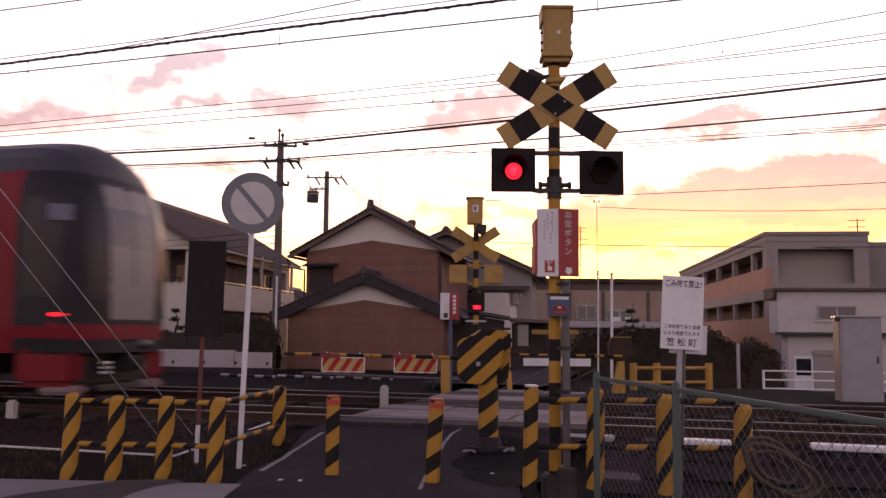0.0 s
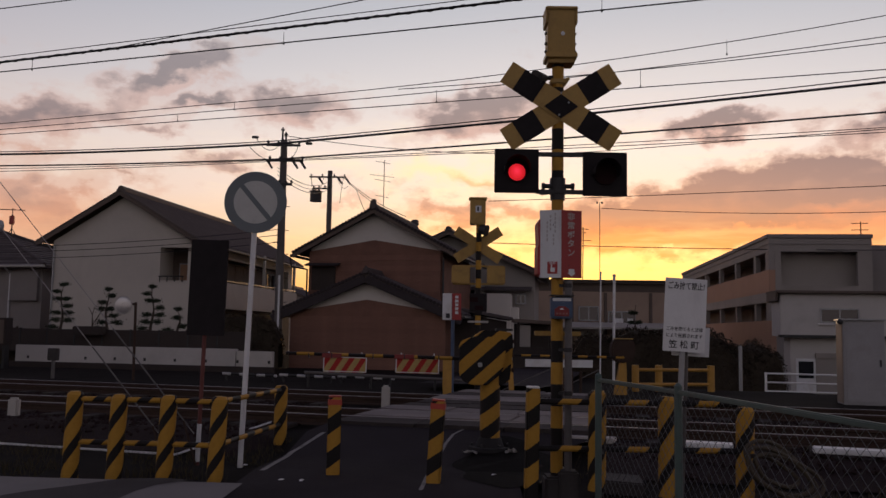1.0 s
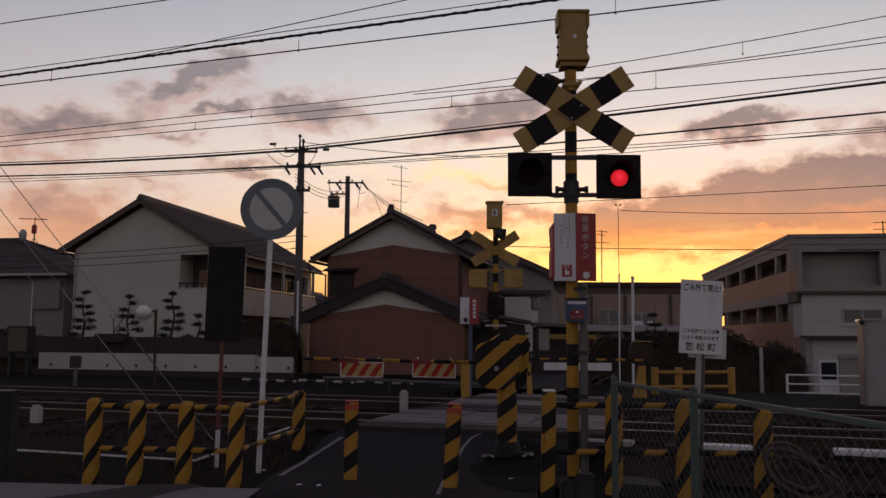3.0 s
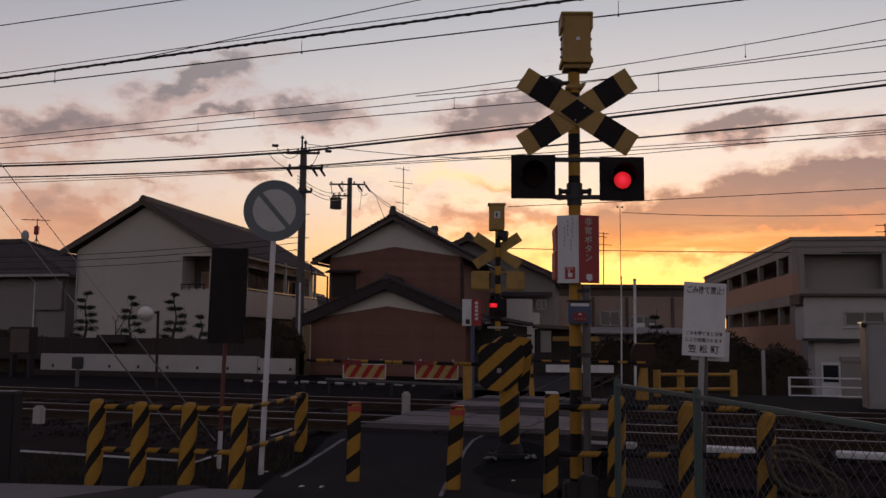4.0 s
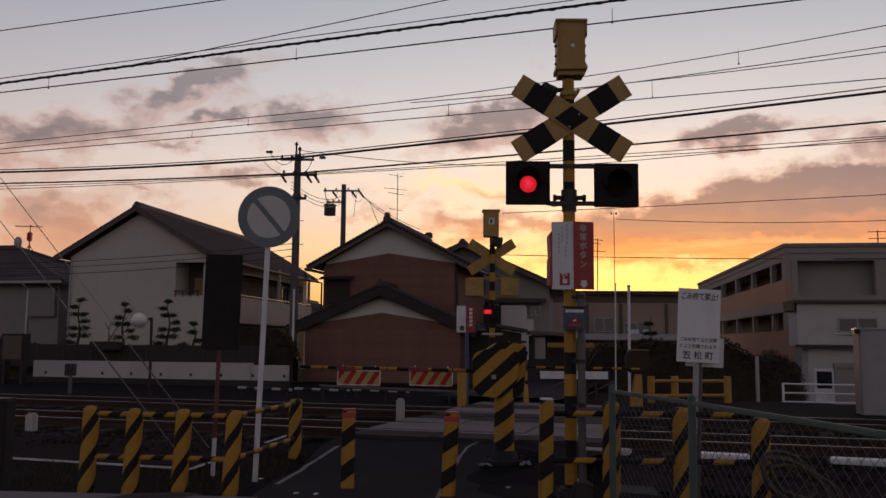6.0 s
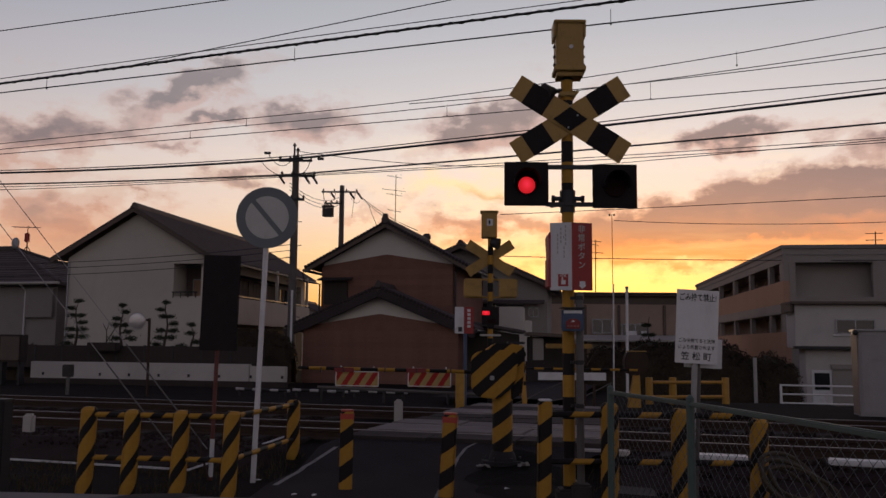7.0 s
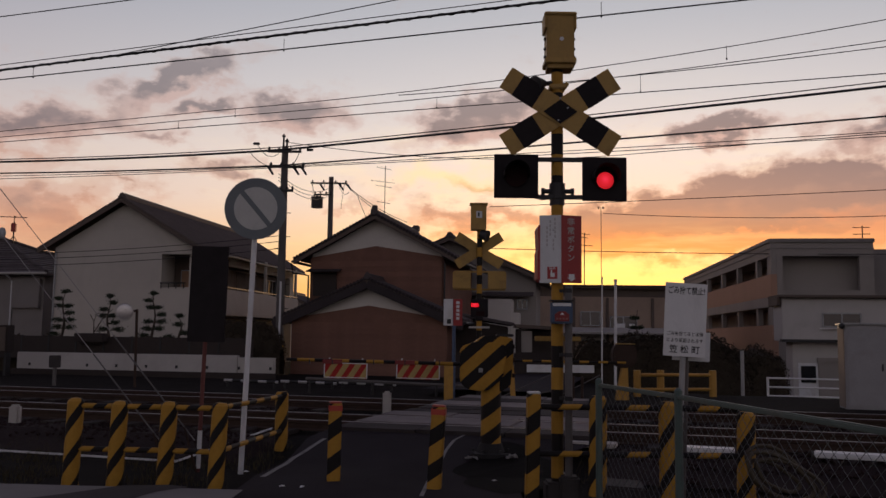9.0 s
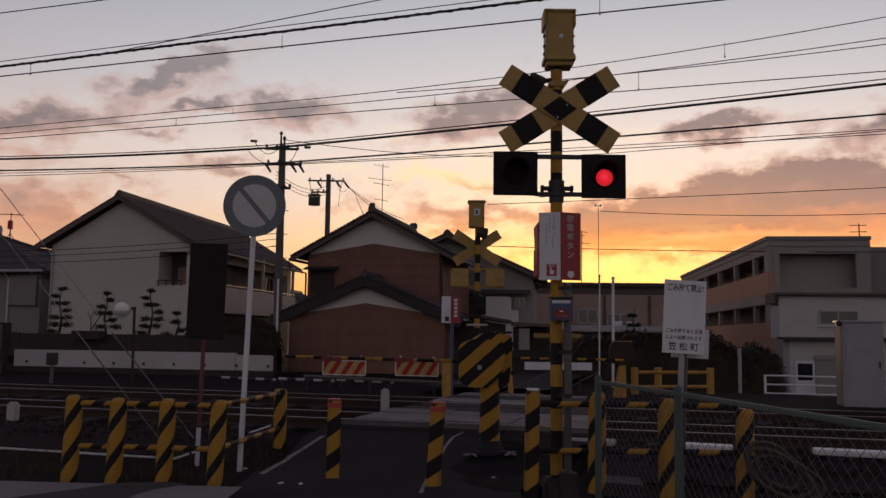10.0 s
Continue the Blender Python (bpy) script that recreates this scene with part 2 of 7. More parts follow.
def lamp_glow(name, color, strength, r, hot):
    """A lens lit by a bulb behind it: strongest before the bulb."""
    m = glowing(name, color, strength)
    t = m.node_tree
    g = Graph(t)
    x, y, z = g.xyz(t.nodes.new("ShaderNodeTexCoord").outputs["Object"])
    d = g.math("DIVIDE", g.math("SQRT", g.math("ADD", g.math("MULTIPLY", x, x), g.math("POWER", g.math("SUBTRACT", z, 0.012), 2.0))), r)
    core = g.math("SUBTRACT", 1.0, d, True)
    b = t.nodes["Principled BSDF"]
    g.put(b.inputs["Emission Strength"], g.math("ADD", strength * 0.45, g.math("MULTIPLY", g.math("POWER", core, 1.3), hot)))
    g.link(g.mix(g.math("POWER", core, 2.0), (*color, 1), (1.0, 0.035, 0.085, 1)), b.inputs["Emission Color"])
    return m


YEL, BLK = (0.405, 0.220, 0.034), (0.013, 0.0115, 0.0115)
M = dict(
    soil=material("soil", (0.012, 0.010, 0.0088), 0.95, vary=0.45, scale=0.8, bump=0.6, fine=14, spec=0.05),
    asphalt=material("asphalt", (0.039, 0.034, 0.0365), 0.9, vary=0.4, scale=0.9, bump=0.5, fine=120, stain=(0.03, 0.027, 0.026), stains=0.4, spec=0.05),
    black_soil=material("near_black_soil", (0.0065, 0.0055, 0.005), 0.9, vary=0.5, scale=3, bump=0.6, fine=40, spec=0.08),
    damp=material("damp_concrete", (0.055, 0.05, 0.049), 0.8, vary=0.4, scale=2.0, bump=0.35, fine=60, spec=0.15),
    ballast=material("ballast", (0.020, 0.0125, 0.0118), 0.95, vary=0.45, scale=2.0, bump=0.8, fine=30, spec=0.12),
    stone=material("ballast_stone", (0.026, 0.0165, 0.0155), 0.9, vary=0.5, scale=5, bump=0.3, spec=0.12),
    concrete=material("concrete", (0.17, 0.16, 0.15), 0.85, vary=0.22, scale=1.3, bump=0.35, fine=60, stain=(0.10, 0.09, 0.08), stains=0.5),
    pale_concrete=material("pale_concrete", (0.42, 0.40, 0.37), 0.85, vary=0.2, scale=1.1, bump=0.3, fine=60, stain=(0.16, 0.145, 0.13), stains=0.55),
    plank=material("crossing_panel", (0.185, 0.165, 0.16), 0.75, vary=0.4, scale=1.2, bump=0.35, fine=70, stain=(0.06, 0.053, 0.05), stains=0.7, spec=0.12),
    deck_asphalt=material("deck_asphalt", (0.05, 0.043, 0.042), 0.85, vary=0.4, scale=1.6, bump=0.4, fine=90, stain=(0.03, 0.026, 0.025), stains=0.5, spec=0.1),
    line=material("road_paint", (0.21, 0.2, 0.19), 0.8, vary=0.45, scale=7, stain=(0.05, 0.046, 0.045), stains=0.9),
    rail=material("rail_steel", (0.19, 0.17, 0.168), 0.45, 1.0, vary=0.2, scale=2, bump=0.05),
    rust=material("rusty_steel", (0.045, 0.026, 0.018), 0.85, 0.2, vary=0.35, scale=6, bump=0.4),
    sleeper=material("sleeper", (0.055, 0.048, 0.043), 0.9, vary=0.3, scale=3, bump=0.4, spec=0.12),
    yellow=material("yellow_paint", YEL, 0.5, vary=0.2, scale=6, bump=0.06, stain=(0.09, 0.05, 0.02), stains=0.45),
    ochre=material("faded_yellow_paint", (0.36, 0.22, 0.05), 0.55, vary=0.2, scale=5, bump=0.06, stain=(0.09, 0.05, 0.02), stains=0.6),
    black=material("black_paint", (0.022, 0.019, 0.020), 0.85, spec=0.12, vary=0.3, scale=6, bump=0.06),
    dark=material("dark_steel", (0.03, 0.03, 0.032), 0.5, 0.4, vary=0.25, scale=5, bump=0.1),
    grey=material("galvanised_steel", (0.33, 0.34, 0.35), 0.5, 0.55, vary=0.18, scale=5, bump=0.08, stain=(0.14, 0.09, 0.06), stains=0.3),
    conduit=material("weathered_conduit", (0.11, 0.105, 0.105), 0.65, 0.2, vary=0.25, scale=6, bump=0.1, stain=(0.10, 0.06, 0.04), stains=0.5),
    green=material("green_paint", (0.062, 0.098, 0.088), 0.5, vary=0.2, scale=6, bump=0.08, stain=(0.10, 0.07, 0.05), stains=0.4),
    mesh=material("wire_mesh", (0.11, 0.115, 0.115), 0.6, 0.3, vary=0.2, scale=9, bump=0.0),
    white=material("white_paint", (0.72, 0.72, 0.72), 0.5, vary=0.1, scale=3, bump=0.05, stain=(0.3, 0.28, 0.25), stains=0.4),
    white_steel=material("white_enamel", (0.62, 0.63, 0.64), 0.45, vary=0.1, scale=3, bump=0.04, stain=(0.28, 0.22, 0.17), stains=0.45),
    sleeve_print=material("worn_pink_print", (0.30, 0.12, 0.11), 0.6, vary=0.2, scale=9, bump=0.0),
    sleeve=material("dull_red_sleeve", (0.20, 0.02, 0.02), 0.5, vary=0.2, scale=6, bump=0.05),
    red=material("red_paint", (0.31, 0.022, 0.022), 0.45, vary=0.15, scale=4, bump=0.05, stain=(0.1, 0.03, 0.03), stains=0.3),
    red_dark=material("red_lens_unlit", (0.016, 0.003, 0.004), 0.7, spec=0.15, vary=0.2, scale=9, bump=0.02),
    orange=material("orange_reflector", (0.40, 0.05, 0.03), 0.4, vary=0.15, scale=9, bump=0.03),
    blue=material("blue_plastic", (0.045, 0.075, 0.14), 0.5, vary=0.2, scale=5, bump=0.05),
    redwhite=stripes("red_and_cream_chevrons", (0.38, 0.03, 0.025), (0.44, 0.31, 0.12), 0.145, (1, 0, -0.62), 0.48),
    hazard=stripes("black_and_yellow_diagonals", YEL, BLK, 0.34, (-0.75, 0, 1.0), 0.52, offset=0.1),
    hazard_late=stripes("black_and_yellow_post_diagonals", YEL, BLK, 0.34, (-0.75, 0, 1.0), 0.52, offset=0.55),
    hazard_wide=stripes("broad_black_and_yellow_diagonals", YEL, BLK, 0.339, (-0.894, 0.5, 1.0), 0.5, offset=0.772),
    hazard_pole=stripes("black_and_yellow_bands", YEL, BLK, 0.405, (0, 0, 1.0), 0.5, offset=0.46),
    hazard_rail=stripes("black_and_yellow_rail_bands", YEL, BLK, 0.26, (1.0, 0, -0.9), 0.52, offset=-0.346),
    hazard_rail_far=stripes("black_and_yellow_spaced_rail_bands", YEL, BLK, 0.56, (1.0, 0, -0.9), 0.5, offset=-0.2),
    hazard_rail_long=stripes("black_and_yellow_long_rail_bands", YEL, BLK, 0.68, (1.0, 0, -0.9), 0.27, offset=-0.4),
    hazard_spiral=spiral("spiral_black_and_yellow_tape", YEL, BLK, 0.38, 0.082, 0.62, 0.19),
    armband=stripes("black_and_yellow_arm_bands", YEL, BLK, 0.42, (1.0, 0, 0), 0.5, offset=0.45),
    bwband=stripes("black_and_white_bands", (0.42, 0.41, 0.41), (0.03, 0.03, 0.03), 0.46, (1.0, 0, 0), 0.5),
    stucco=material("cream_stucco", (0.49, 0.455, 0.405), 0.9, vary=0.07, scale=0.8, bump=0.3, fine=30, stain=(0.22, 0.2, 0.17), stains=0.25),
    plaster=material("white_plaster", (0.58, 0.55, 0.51), 0.9, vary=0.08, scale=0.8, bump=0.25, fine=25, stain=(0.28, 0.26, 0.23), stains=0.3),
    wall_render=material("weathered_white_render", (0.46, 0.44, 0.42), 0.9, vary=0.1, scale=0.9, bump=0.25, fine=25, stain=(0.22, 0.2, 0.18), stains=0.4),
    brown=material("brown_boarding", (0.175, 0.086, 0.060), 0.85, vary=0.35, scale=1.6, bump=0.3, fine=30),
    fascia=material("brown_fascia", (0.10, 0.075, 0.062), 0.8, vary=0.2, scale=3, bump=0.1),
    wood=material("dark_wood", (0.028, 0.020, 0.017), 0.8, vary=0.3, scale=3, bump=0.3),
    tile=material("smoked_roof_tile", (0.085, 0.072, 0.072), 0.7, vary=0.28, scale=2.0, bump=0.25, fine=18, spec=0.15),
    verge=material("dark_verge_tile", (0.045, 0.038, 0.04), 0.8, vary=0.3, scale=3.0, bump=0.3, fine=20, spec=0.1),
    slate=material("slate_roofing", (0.125, 0.105, 0.095), 0.7, vary=0.25, scale=2.0, bump=0.25, fine=18, spec=0.12),
    block=material("grey_facade", (0.27, 0.245, 0.225), 0.9, vary=0.1, scale=0.6, bump=0.2, fine=20, stain=(0.13, 0.12, 0.11), stains=0.3),
    dim_render=material("grey_brown_render", (0.22, 0.2, 0.19), 0.9, vary=0.15, scale=0.7, bump=0.2, fine=20, stain=(0.1, 0.09, 0.085), stains=0.4),
    # terracotta with bounced sunset glow mixed into its base colour
    block_red=material("glow_warmed_terracotta", (0.36, 0.215, 0.15), 0.9, vary=0.1, scale=0.6, bump=0.2, fine=20),
    # wall tone with the shade of the open galleries put into it
    shadow_room=material("shade_toned_wall", (0.17, 0.14, 0.125), 0.9, vary=0.2, scale=1),
    glass=glass("window_glass"),
    tint=material("tinted_train_glass", (0.012, 0.0115, 0.0135), 0.25, vary=0.2, scale=1.2, bump=0.0, spec=0.3),
    # windscreen glass with its pale reflection put into a grey base
    screen=material("reflection_grey_windscreen", (0.10, 0.10, 0.105), 0.3, vary=0.3, scale=1.4, bump=0.0, spec=0.4),
    bark=material("bark", (0.06, 0.045, 0.035), 0.9, vary=0.3, scale=8, bump=0.4),
    leaf=material("pine_needles", (0.035, 0.048, 0.030), 0.8, vary=0.4, scale=6, bump=0.2, spec=0.12),
    hedge=material("hedge_leaves", (0.045, 0.036, 0.026), 0.8, vary=0.45, scale=4, bump=0.2, spec=0.12),
    grass=material("dry_grass", (0.06, 0.05, 0.028), 0.9, vary=0.4, scale=4, bump=0.1, spec=0.12),
    rubber=material("black_rubber", (0.014, 0.013, 0.013), 0.85, vary=0.2, scale=8, bump=0.1),
    cable=material("overhead_cable", (0.02, 0.018, 0.018), 0.6, vary=0.2, scale=3, bump=0.0),
    pole=material("weathered_pole", (0.10, 0.09, 0.085), 0.85, vary=0.25, scale=3, bump=0.3),
    hose=material("beige_hose", (0.044, 0.033, 0.018), 0.7, vary=0.2, scale=8, bump=0.1),
    stay=material("galvanised_stay_wire", (0.30, 0.285, 0.28), 0.55, 0.2, vary=0.25, scale=14, bump=0.08),
    lit=lamp_glow("lit_red_lens", (1.0, 0.010, 0.022), 0.95, 0.085, 0.5),
    fading=lamp_glow("fading_red_lens", (1.0, 0.010, 0.020), 0.055, 0.060, 0.05),
    tail=glowing("tail_lamp_glow", (1.0, 0.02, 0.03), 0.6),
    train_red=material("train_red", (0.17, 0.006, 0.011), 0.5, spec=0.25, vary=0.06, scale=1, bump=0.0),
    train_grey=material("train_roof_grey", (0.030, 0.030, 0.032), 0.5, vary=0.12, scale=1, bump=0.02),
    train_black=material("train_black_mask", (0.014, 0.014, 0.016), 0.5, spec=0.25, vary=0.1, scale=1, bump=0.0),
    train_step=material("worn_pink_grey_step", (0.22, 0.15, 0.15), 0.6, vary=0.15, scale=3, bump=0.02),
    train_silver=material("train_silver", (0.19, 0.182, 0.178), 0.45, vary=0.1, scale=1, bump=0.0),
    mirror=material("clouded_mirror", (0.52, 0.50, 0.50), 0.3, 0.6, vary=0.3, scale=6, bump=0.05),
    ink=material("black_ink", (0.02, 0.02, 0.022), 0.6, vary=0.1, bump=0.0),
    faded_ink=material("faded_print", (0.40, 0.38, 0.37), 0.6, vary=0.1, bump=0.0),
)


# ---- mesh helpers ----
def add_box(bm, c, s, rot=None, bevel=0.0):
    m = Matrix.Translation(c)
    if rot is not None:
        m = m @ rot
    r = bmesh.ops.create_cube(bm, size=1.0, matrix=m @ Matrix.Diagonal((*s, 1)))
    if bevel:
        es = list({e for v in r["verts"] for e in v.link_edges})
        bmesh.ops.bevel(bm, geom=es, offset=bevel, segments=2, affect="EDGES")
    return bm


def add_tube(bm, a, b, r, r2=None, seg=10, caps=True):
    a, b = Vector(a), Vector(b)
    d = b - a
    m = Matrix.Translation((a + b) / 2) @ d.to_track_quat("Z", "Y").to_matrix().to_4x4()
    bmesh.ops.create_cone(bm, cap_ends=caps, segments=seg, radius1=r, radius2=r if r2 is None else r2, depth=d.length, matrix=m)
    return bm


def add_disc(bm, c, r, depth, axis=(0, -1, 0), seg=32, bevel=0.0):
    c, ax = Vector(c), Vector(axis).normalized()
    return add_tube(bm, c - ax * depth / 2, c + ax * depth / 2, r, seg=seg)


def add_prism(bm, pts, y0, y1, m=None):
    """Polygon (x, z) pushed through from y0 to y1."""
    front = [bm.verts.new((x, y0, z)) for x, z in pts]
    back = [bm.verts.new((x, y1, z)) for x, z in pts]
    if m is not None:
        for v in front + back:
            v.co = m @ v.co
    bm.faces.new(front)
    bm.faces.new(back[::-1])
    n = len(pts)
    for i in range(n):
        bm.faces.new((front[i], back[i], back[(i + 1) % n], front[(i + 1) % n]))
    bmesh.ops.recalc_face_normals(bm, faces=bm.faces[:])
    return bm


def path_tube(bm, pts, r, seg=6):
    """One unbroken round tube along a line of points."""
    pts = [Vector(p) for p in pts]
    side, rings = None, []
    for i, p in enumerate(pts):
        d = (pts[min(i + 1, len(pts) - 1)] - pts[max(i - 1, 0)]).normalized()
        if side is None:
            side = d.orthogonal().normalized()
        side = (side - d * side.dot(d)).normalized()
        up = d.cross(side)
        rings.append([bm.verts.new(p + (side * math.cos(a) + up * math.sin(a)) * r) for a in [math.tau * k / seg for k in range(seg)]])
    for r0, r1 in zip(rings, rings[1:]):
        for k in range(seg):
            bm.faces.new((r0[k], r0[(k + 1) % seg], r1[(k + 1) % seg], r1[k]))
    bm.faces.new(rings[0][::-1])
    bm.faces.new(rings[-1])
    return bm


def smooth(me, angle=40):
    for p in me.polygons:
        p.use_smooth = True
    return me


def mesh_of(name, bm, mat):
    me = bpy.data.meshes.new(name)
    bm.to_mesh(me)
    bm.free()
    for m in mat if isinstance(mat, (list, tuple)) else (mat,):
        me.materials.append(m)
    return me


def part(name, bm, mat, parent, label="", place=None):
    ob = new(name, mesh_of(name, bm, mat))
    ob.parent = parent
    if place is not None:
        ob.matrix_basis = place
    if label:
        ob["label"] = label
    return ob


def thing(name, place, label, category, group="", kind=""):
    ob = new(name)
    ob.empty_display_size = 0.2
    ob.matrix_basis = place
    return tagged(ob, label, category, group, kind)


def solid(name, bm, mat, label, category, place=None, group="", kind=""):
    ob = new(name, mesh_of(name, bm, mat))
    if place is not None:
        ob.matrix_basis = place
    return tagged(ob, label, category, group, kind)


def B():
    return bmesh.new()


def lettering(name, text, size, parent, mat, place, align="CENTER", label=""):
    cu = bpy.data.curves.new(name, "FONT")
    cu.body, cu.size, cu.align_x, cu.align_y = text, size, align, "CENTER"
    cu.extrude, cu.resolution_u, cu.offset = 0.0008, 2, size * 0.013
    tmp = bpy.data.objects.new(name, cu)
    scene.collection.objects.link(tmp)
    me = bpy.data.meshes.new_from_object(tmp.evaluated_get(bpy.context.evaluated_depsgraph_get()))
    bpy.data.objects.remove(tmp)
    bpy.data.curves.remove(cu)
    me.materials.clear()
    me.materials.append(mat)
    ob = new(name, me)
    ob.parent = parent
    ob.matrix_basis = place @ pose(0, 0, 0, 90, 0, 0)
    if label:
        ob["label"] = label
    return ob


def on_track(y0, x):
    return y0 + TRACK * x


# ---- ground, road and railway ----
def ground_height(x, y):
    k = y - TRACK * x
    rise = min(1.0, max(0.0, (k - 9.6) / 2.2))
    z = 0.20 * rise * rise * (3 - 2 * rise)
    drop = min(1.0, max(0.0, (k - 24.0) / 3.0)) * min(1.0, max(0.0, (x - 4.5) / 3.0))
    return z - 1.2 * drop


def build_ground():
    bm = B()
    xs = [-2500, -400, -90, -45] + [-30 + i * 0.75 for i in range(81)] + [45, 90, 400, 2500]
    ys = [-400, -60, -15, -5] + [i * 0.6 for i in range(68)] + [50, 70, 120, 400, 3000]
    grid = [[bm.verts.new((x, y, ground_height(x, y) - 0.02 + 0.03 * noise.noise((x * 1.3, y * 1.3, 0)) - 0.02)) for x in xs] for y in ys]
    for r0, r1 in zip(grid, grid[1:]):
        for i in range(len(xs) - 1):
            bm.faces.new((r0[i], r0[i + 1], r1[i + 1], r1[i]))
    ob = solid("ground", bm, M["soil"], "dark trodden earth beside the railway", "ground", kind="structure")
    smooth(ob.data)


def ramp_height(x, y):
    """The lane climbs to lie flush with the crossing deck."""
    k = min(1.0, max(0.0, (y - TRACK * x - 9.7) / 1.4))
    return ground_height(x, y) + 0.092 * k * k * (3 - 2 * k)


def strip(left, right, z_off, mat, name, label, category, kind="structure"):
    """A band of ground between two lines of (x, y) points, that follows the ground's height."""
    bm = B()
    rows = []
    for (xa, ya), (xb, yb) in zip(left, right):
        rows.append([bm.verts.new((xa + (xb - xa) * k / 6, ya + (yb - ya) * k / 6, ramp_height(xa + (xb - xa) * k / 6, ya + (yb - ya) * k / 6) + z_off)) for k in range(7)])
    for r0, r1 in zip(rows, rows[1:]):
        for i in range(6):
            bm.faces.new((r0[i], r0[i + 1], r1[i + 1], r1[i]))
    bmesh.ops.recalc_face_normals(bm, faces=bm.faces[:])
    return solid(name, bm, mat, label, category, kind=kind)


def lerp_line(pts, n):
    out = []
    for (xa, ya), (xb, yb) in zip(pts, pts[1:]):
        out += [(xa + (xb - xa) * i / n, ya + (yb - ya) * i / n) for i in range(n)]
    return out + [pts[-1]]


def build_road():
    strip(lerp_line([(-1.95, -12), (-1.95, 9.4), (-1.70, 11.2), (-1.45, 11.62)], 12), lerp_line([(1.15, -12), (0.74, 7.9), (0.80, 9.7), (1.95, 10.62)], 12),
          0.035, M["asphalt"], "road", "worn dark asphalt lane leading to the crossing", "road")
    strip(lerp_line([(-0.5, 20.2), (0.6, 24), (3.0, 34)], 8), lerp_line([(2.6, 19.3), (3.6, 24), (6.0, 34)], 8),
          0.035, M["asphalt"], "road_beyond", "dark asphalt lane beyond the railway", "road")
    strip(lerp_line([(-1.50, 11.14), (-1.64, 10.81), (-1.78, 10.46), (-1.84, 9.87), (-1.88, 9.26)], 4), lerp_line([(-1.44, 11.14), (-1.58, 10.81), (-1.72, 10.46), (-1.78, 9.87), (-1.82, 9.26)], 4),
          0.040, M["line"], "road_marking", "worn white edge line painted on the asphalt", "road marking")
    strip(lerp_line([(0.29, 11.14), (0.13, 10.86), (0.03, 10.52), (-0.03, 10.17), (-0.14, 9.30), (-0.20, 8.27)], 4), lerp_line([(0.33, 11.14), (0.17, 10.86), (0.07, 10.52), (0.01, 10.17), (-0.10, 9.30), (-0.16, 8.27)], 4),
          0.040, M["line"], "road_marking", "worn white line curving round the gate machine", "road marking")
    # near-black patch of soil round the barrier machine
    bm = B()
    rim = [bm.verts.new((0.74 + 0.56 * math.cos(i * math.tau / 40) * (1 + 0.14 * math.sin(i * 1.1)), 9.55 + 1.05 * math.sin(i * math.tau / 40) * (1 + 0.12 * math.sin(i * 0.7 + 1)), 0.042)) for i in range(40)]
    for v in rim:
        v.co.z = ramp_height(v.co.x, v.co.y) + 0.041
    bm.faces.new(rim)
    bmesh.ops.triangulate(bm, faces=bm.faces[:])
    solid("soil_patch", bm, M["black_soil"], "near-black soil spread round the barrier machine", "soil", kind="structure")
    # pale concrete apron in the foreground
    strip(lerp_line([(-9.0, 2.0), (-9.0, 8.95)], 6), lerp_line([(-1.9, 2.0), (-1.86, 8.42)], 6), 0.05, M["concrete"], "pavement", "pale stained concrete apron beside the lane", "pavement")
    # damp stain spread over the apron
    bm = B()
    ring = [(-3.62, 7.85), (-3.35, 8.15), (-3.05, 8.55), (-2.62, 8.62), (-2.40, 8.52), (-2.62, 8.25), (-2.70, 7.95), (-2.75, 7.2), (-3.6, 6.6), (-4.0, 7.2)]
    bm.faces.new([bm.verts.new((x, y, ramp_height(x, y) + 0.054)) for x, y in ring])
    bmesh.ops.recalc_face_normals(bm, faces=bm.faces[:])
    solid("damp_stain", bm, M["damp"], "dark damp stain on the concrete apron", "stain", kind="structure")
    # low kerb behind the guard rail
    bm = B()
    for (xa, ya), (xb, yb) in zip([(-14.0, 13.2), (-5.5, 11.15), (-3.1, 10.42)], [(-5.5, 11.15), (-3.1, 10.42), (-2.35, 12.3)]):
        a, b = Vector((xa, ya, 0)), Vector((xb, yb, 0))
        d = b - a
        za, zb = ground_height(xa, ya), ground_height(xb, yb)
        m = (a + b) / 2 + Vector((0, 0, (za + zb) / 2 + 0.02))
        add_box(bm, m, (d.length + 0.02, 0.03, 0.026), Euler((0, math.atan2(za - zb, d.length), math.atan2(d.y, d.x))).to_matrix().to_4x4(), 0.012)
    solid("kerb", bm, M["white_steel"], "low pale concrete kerb along the verge", "kerb", kind="structure")


RAILS = (11.9, 13.0, 15.4, 16.5)


def track_pose(y0, x, z=0.0):
    return pose(x, on_track(y0, x), z, 0, 0, -math.degrees(TA))


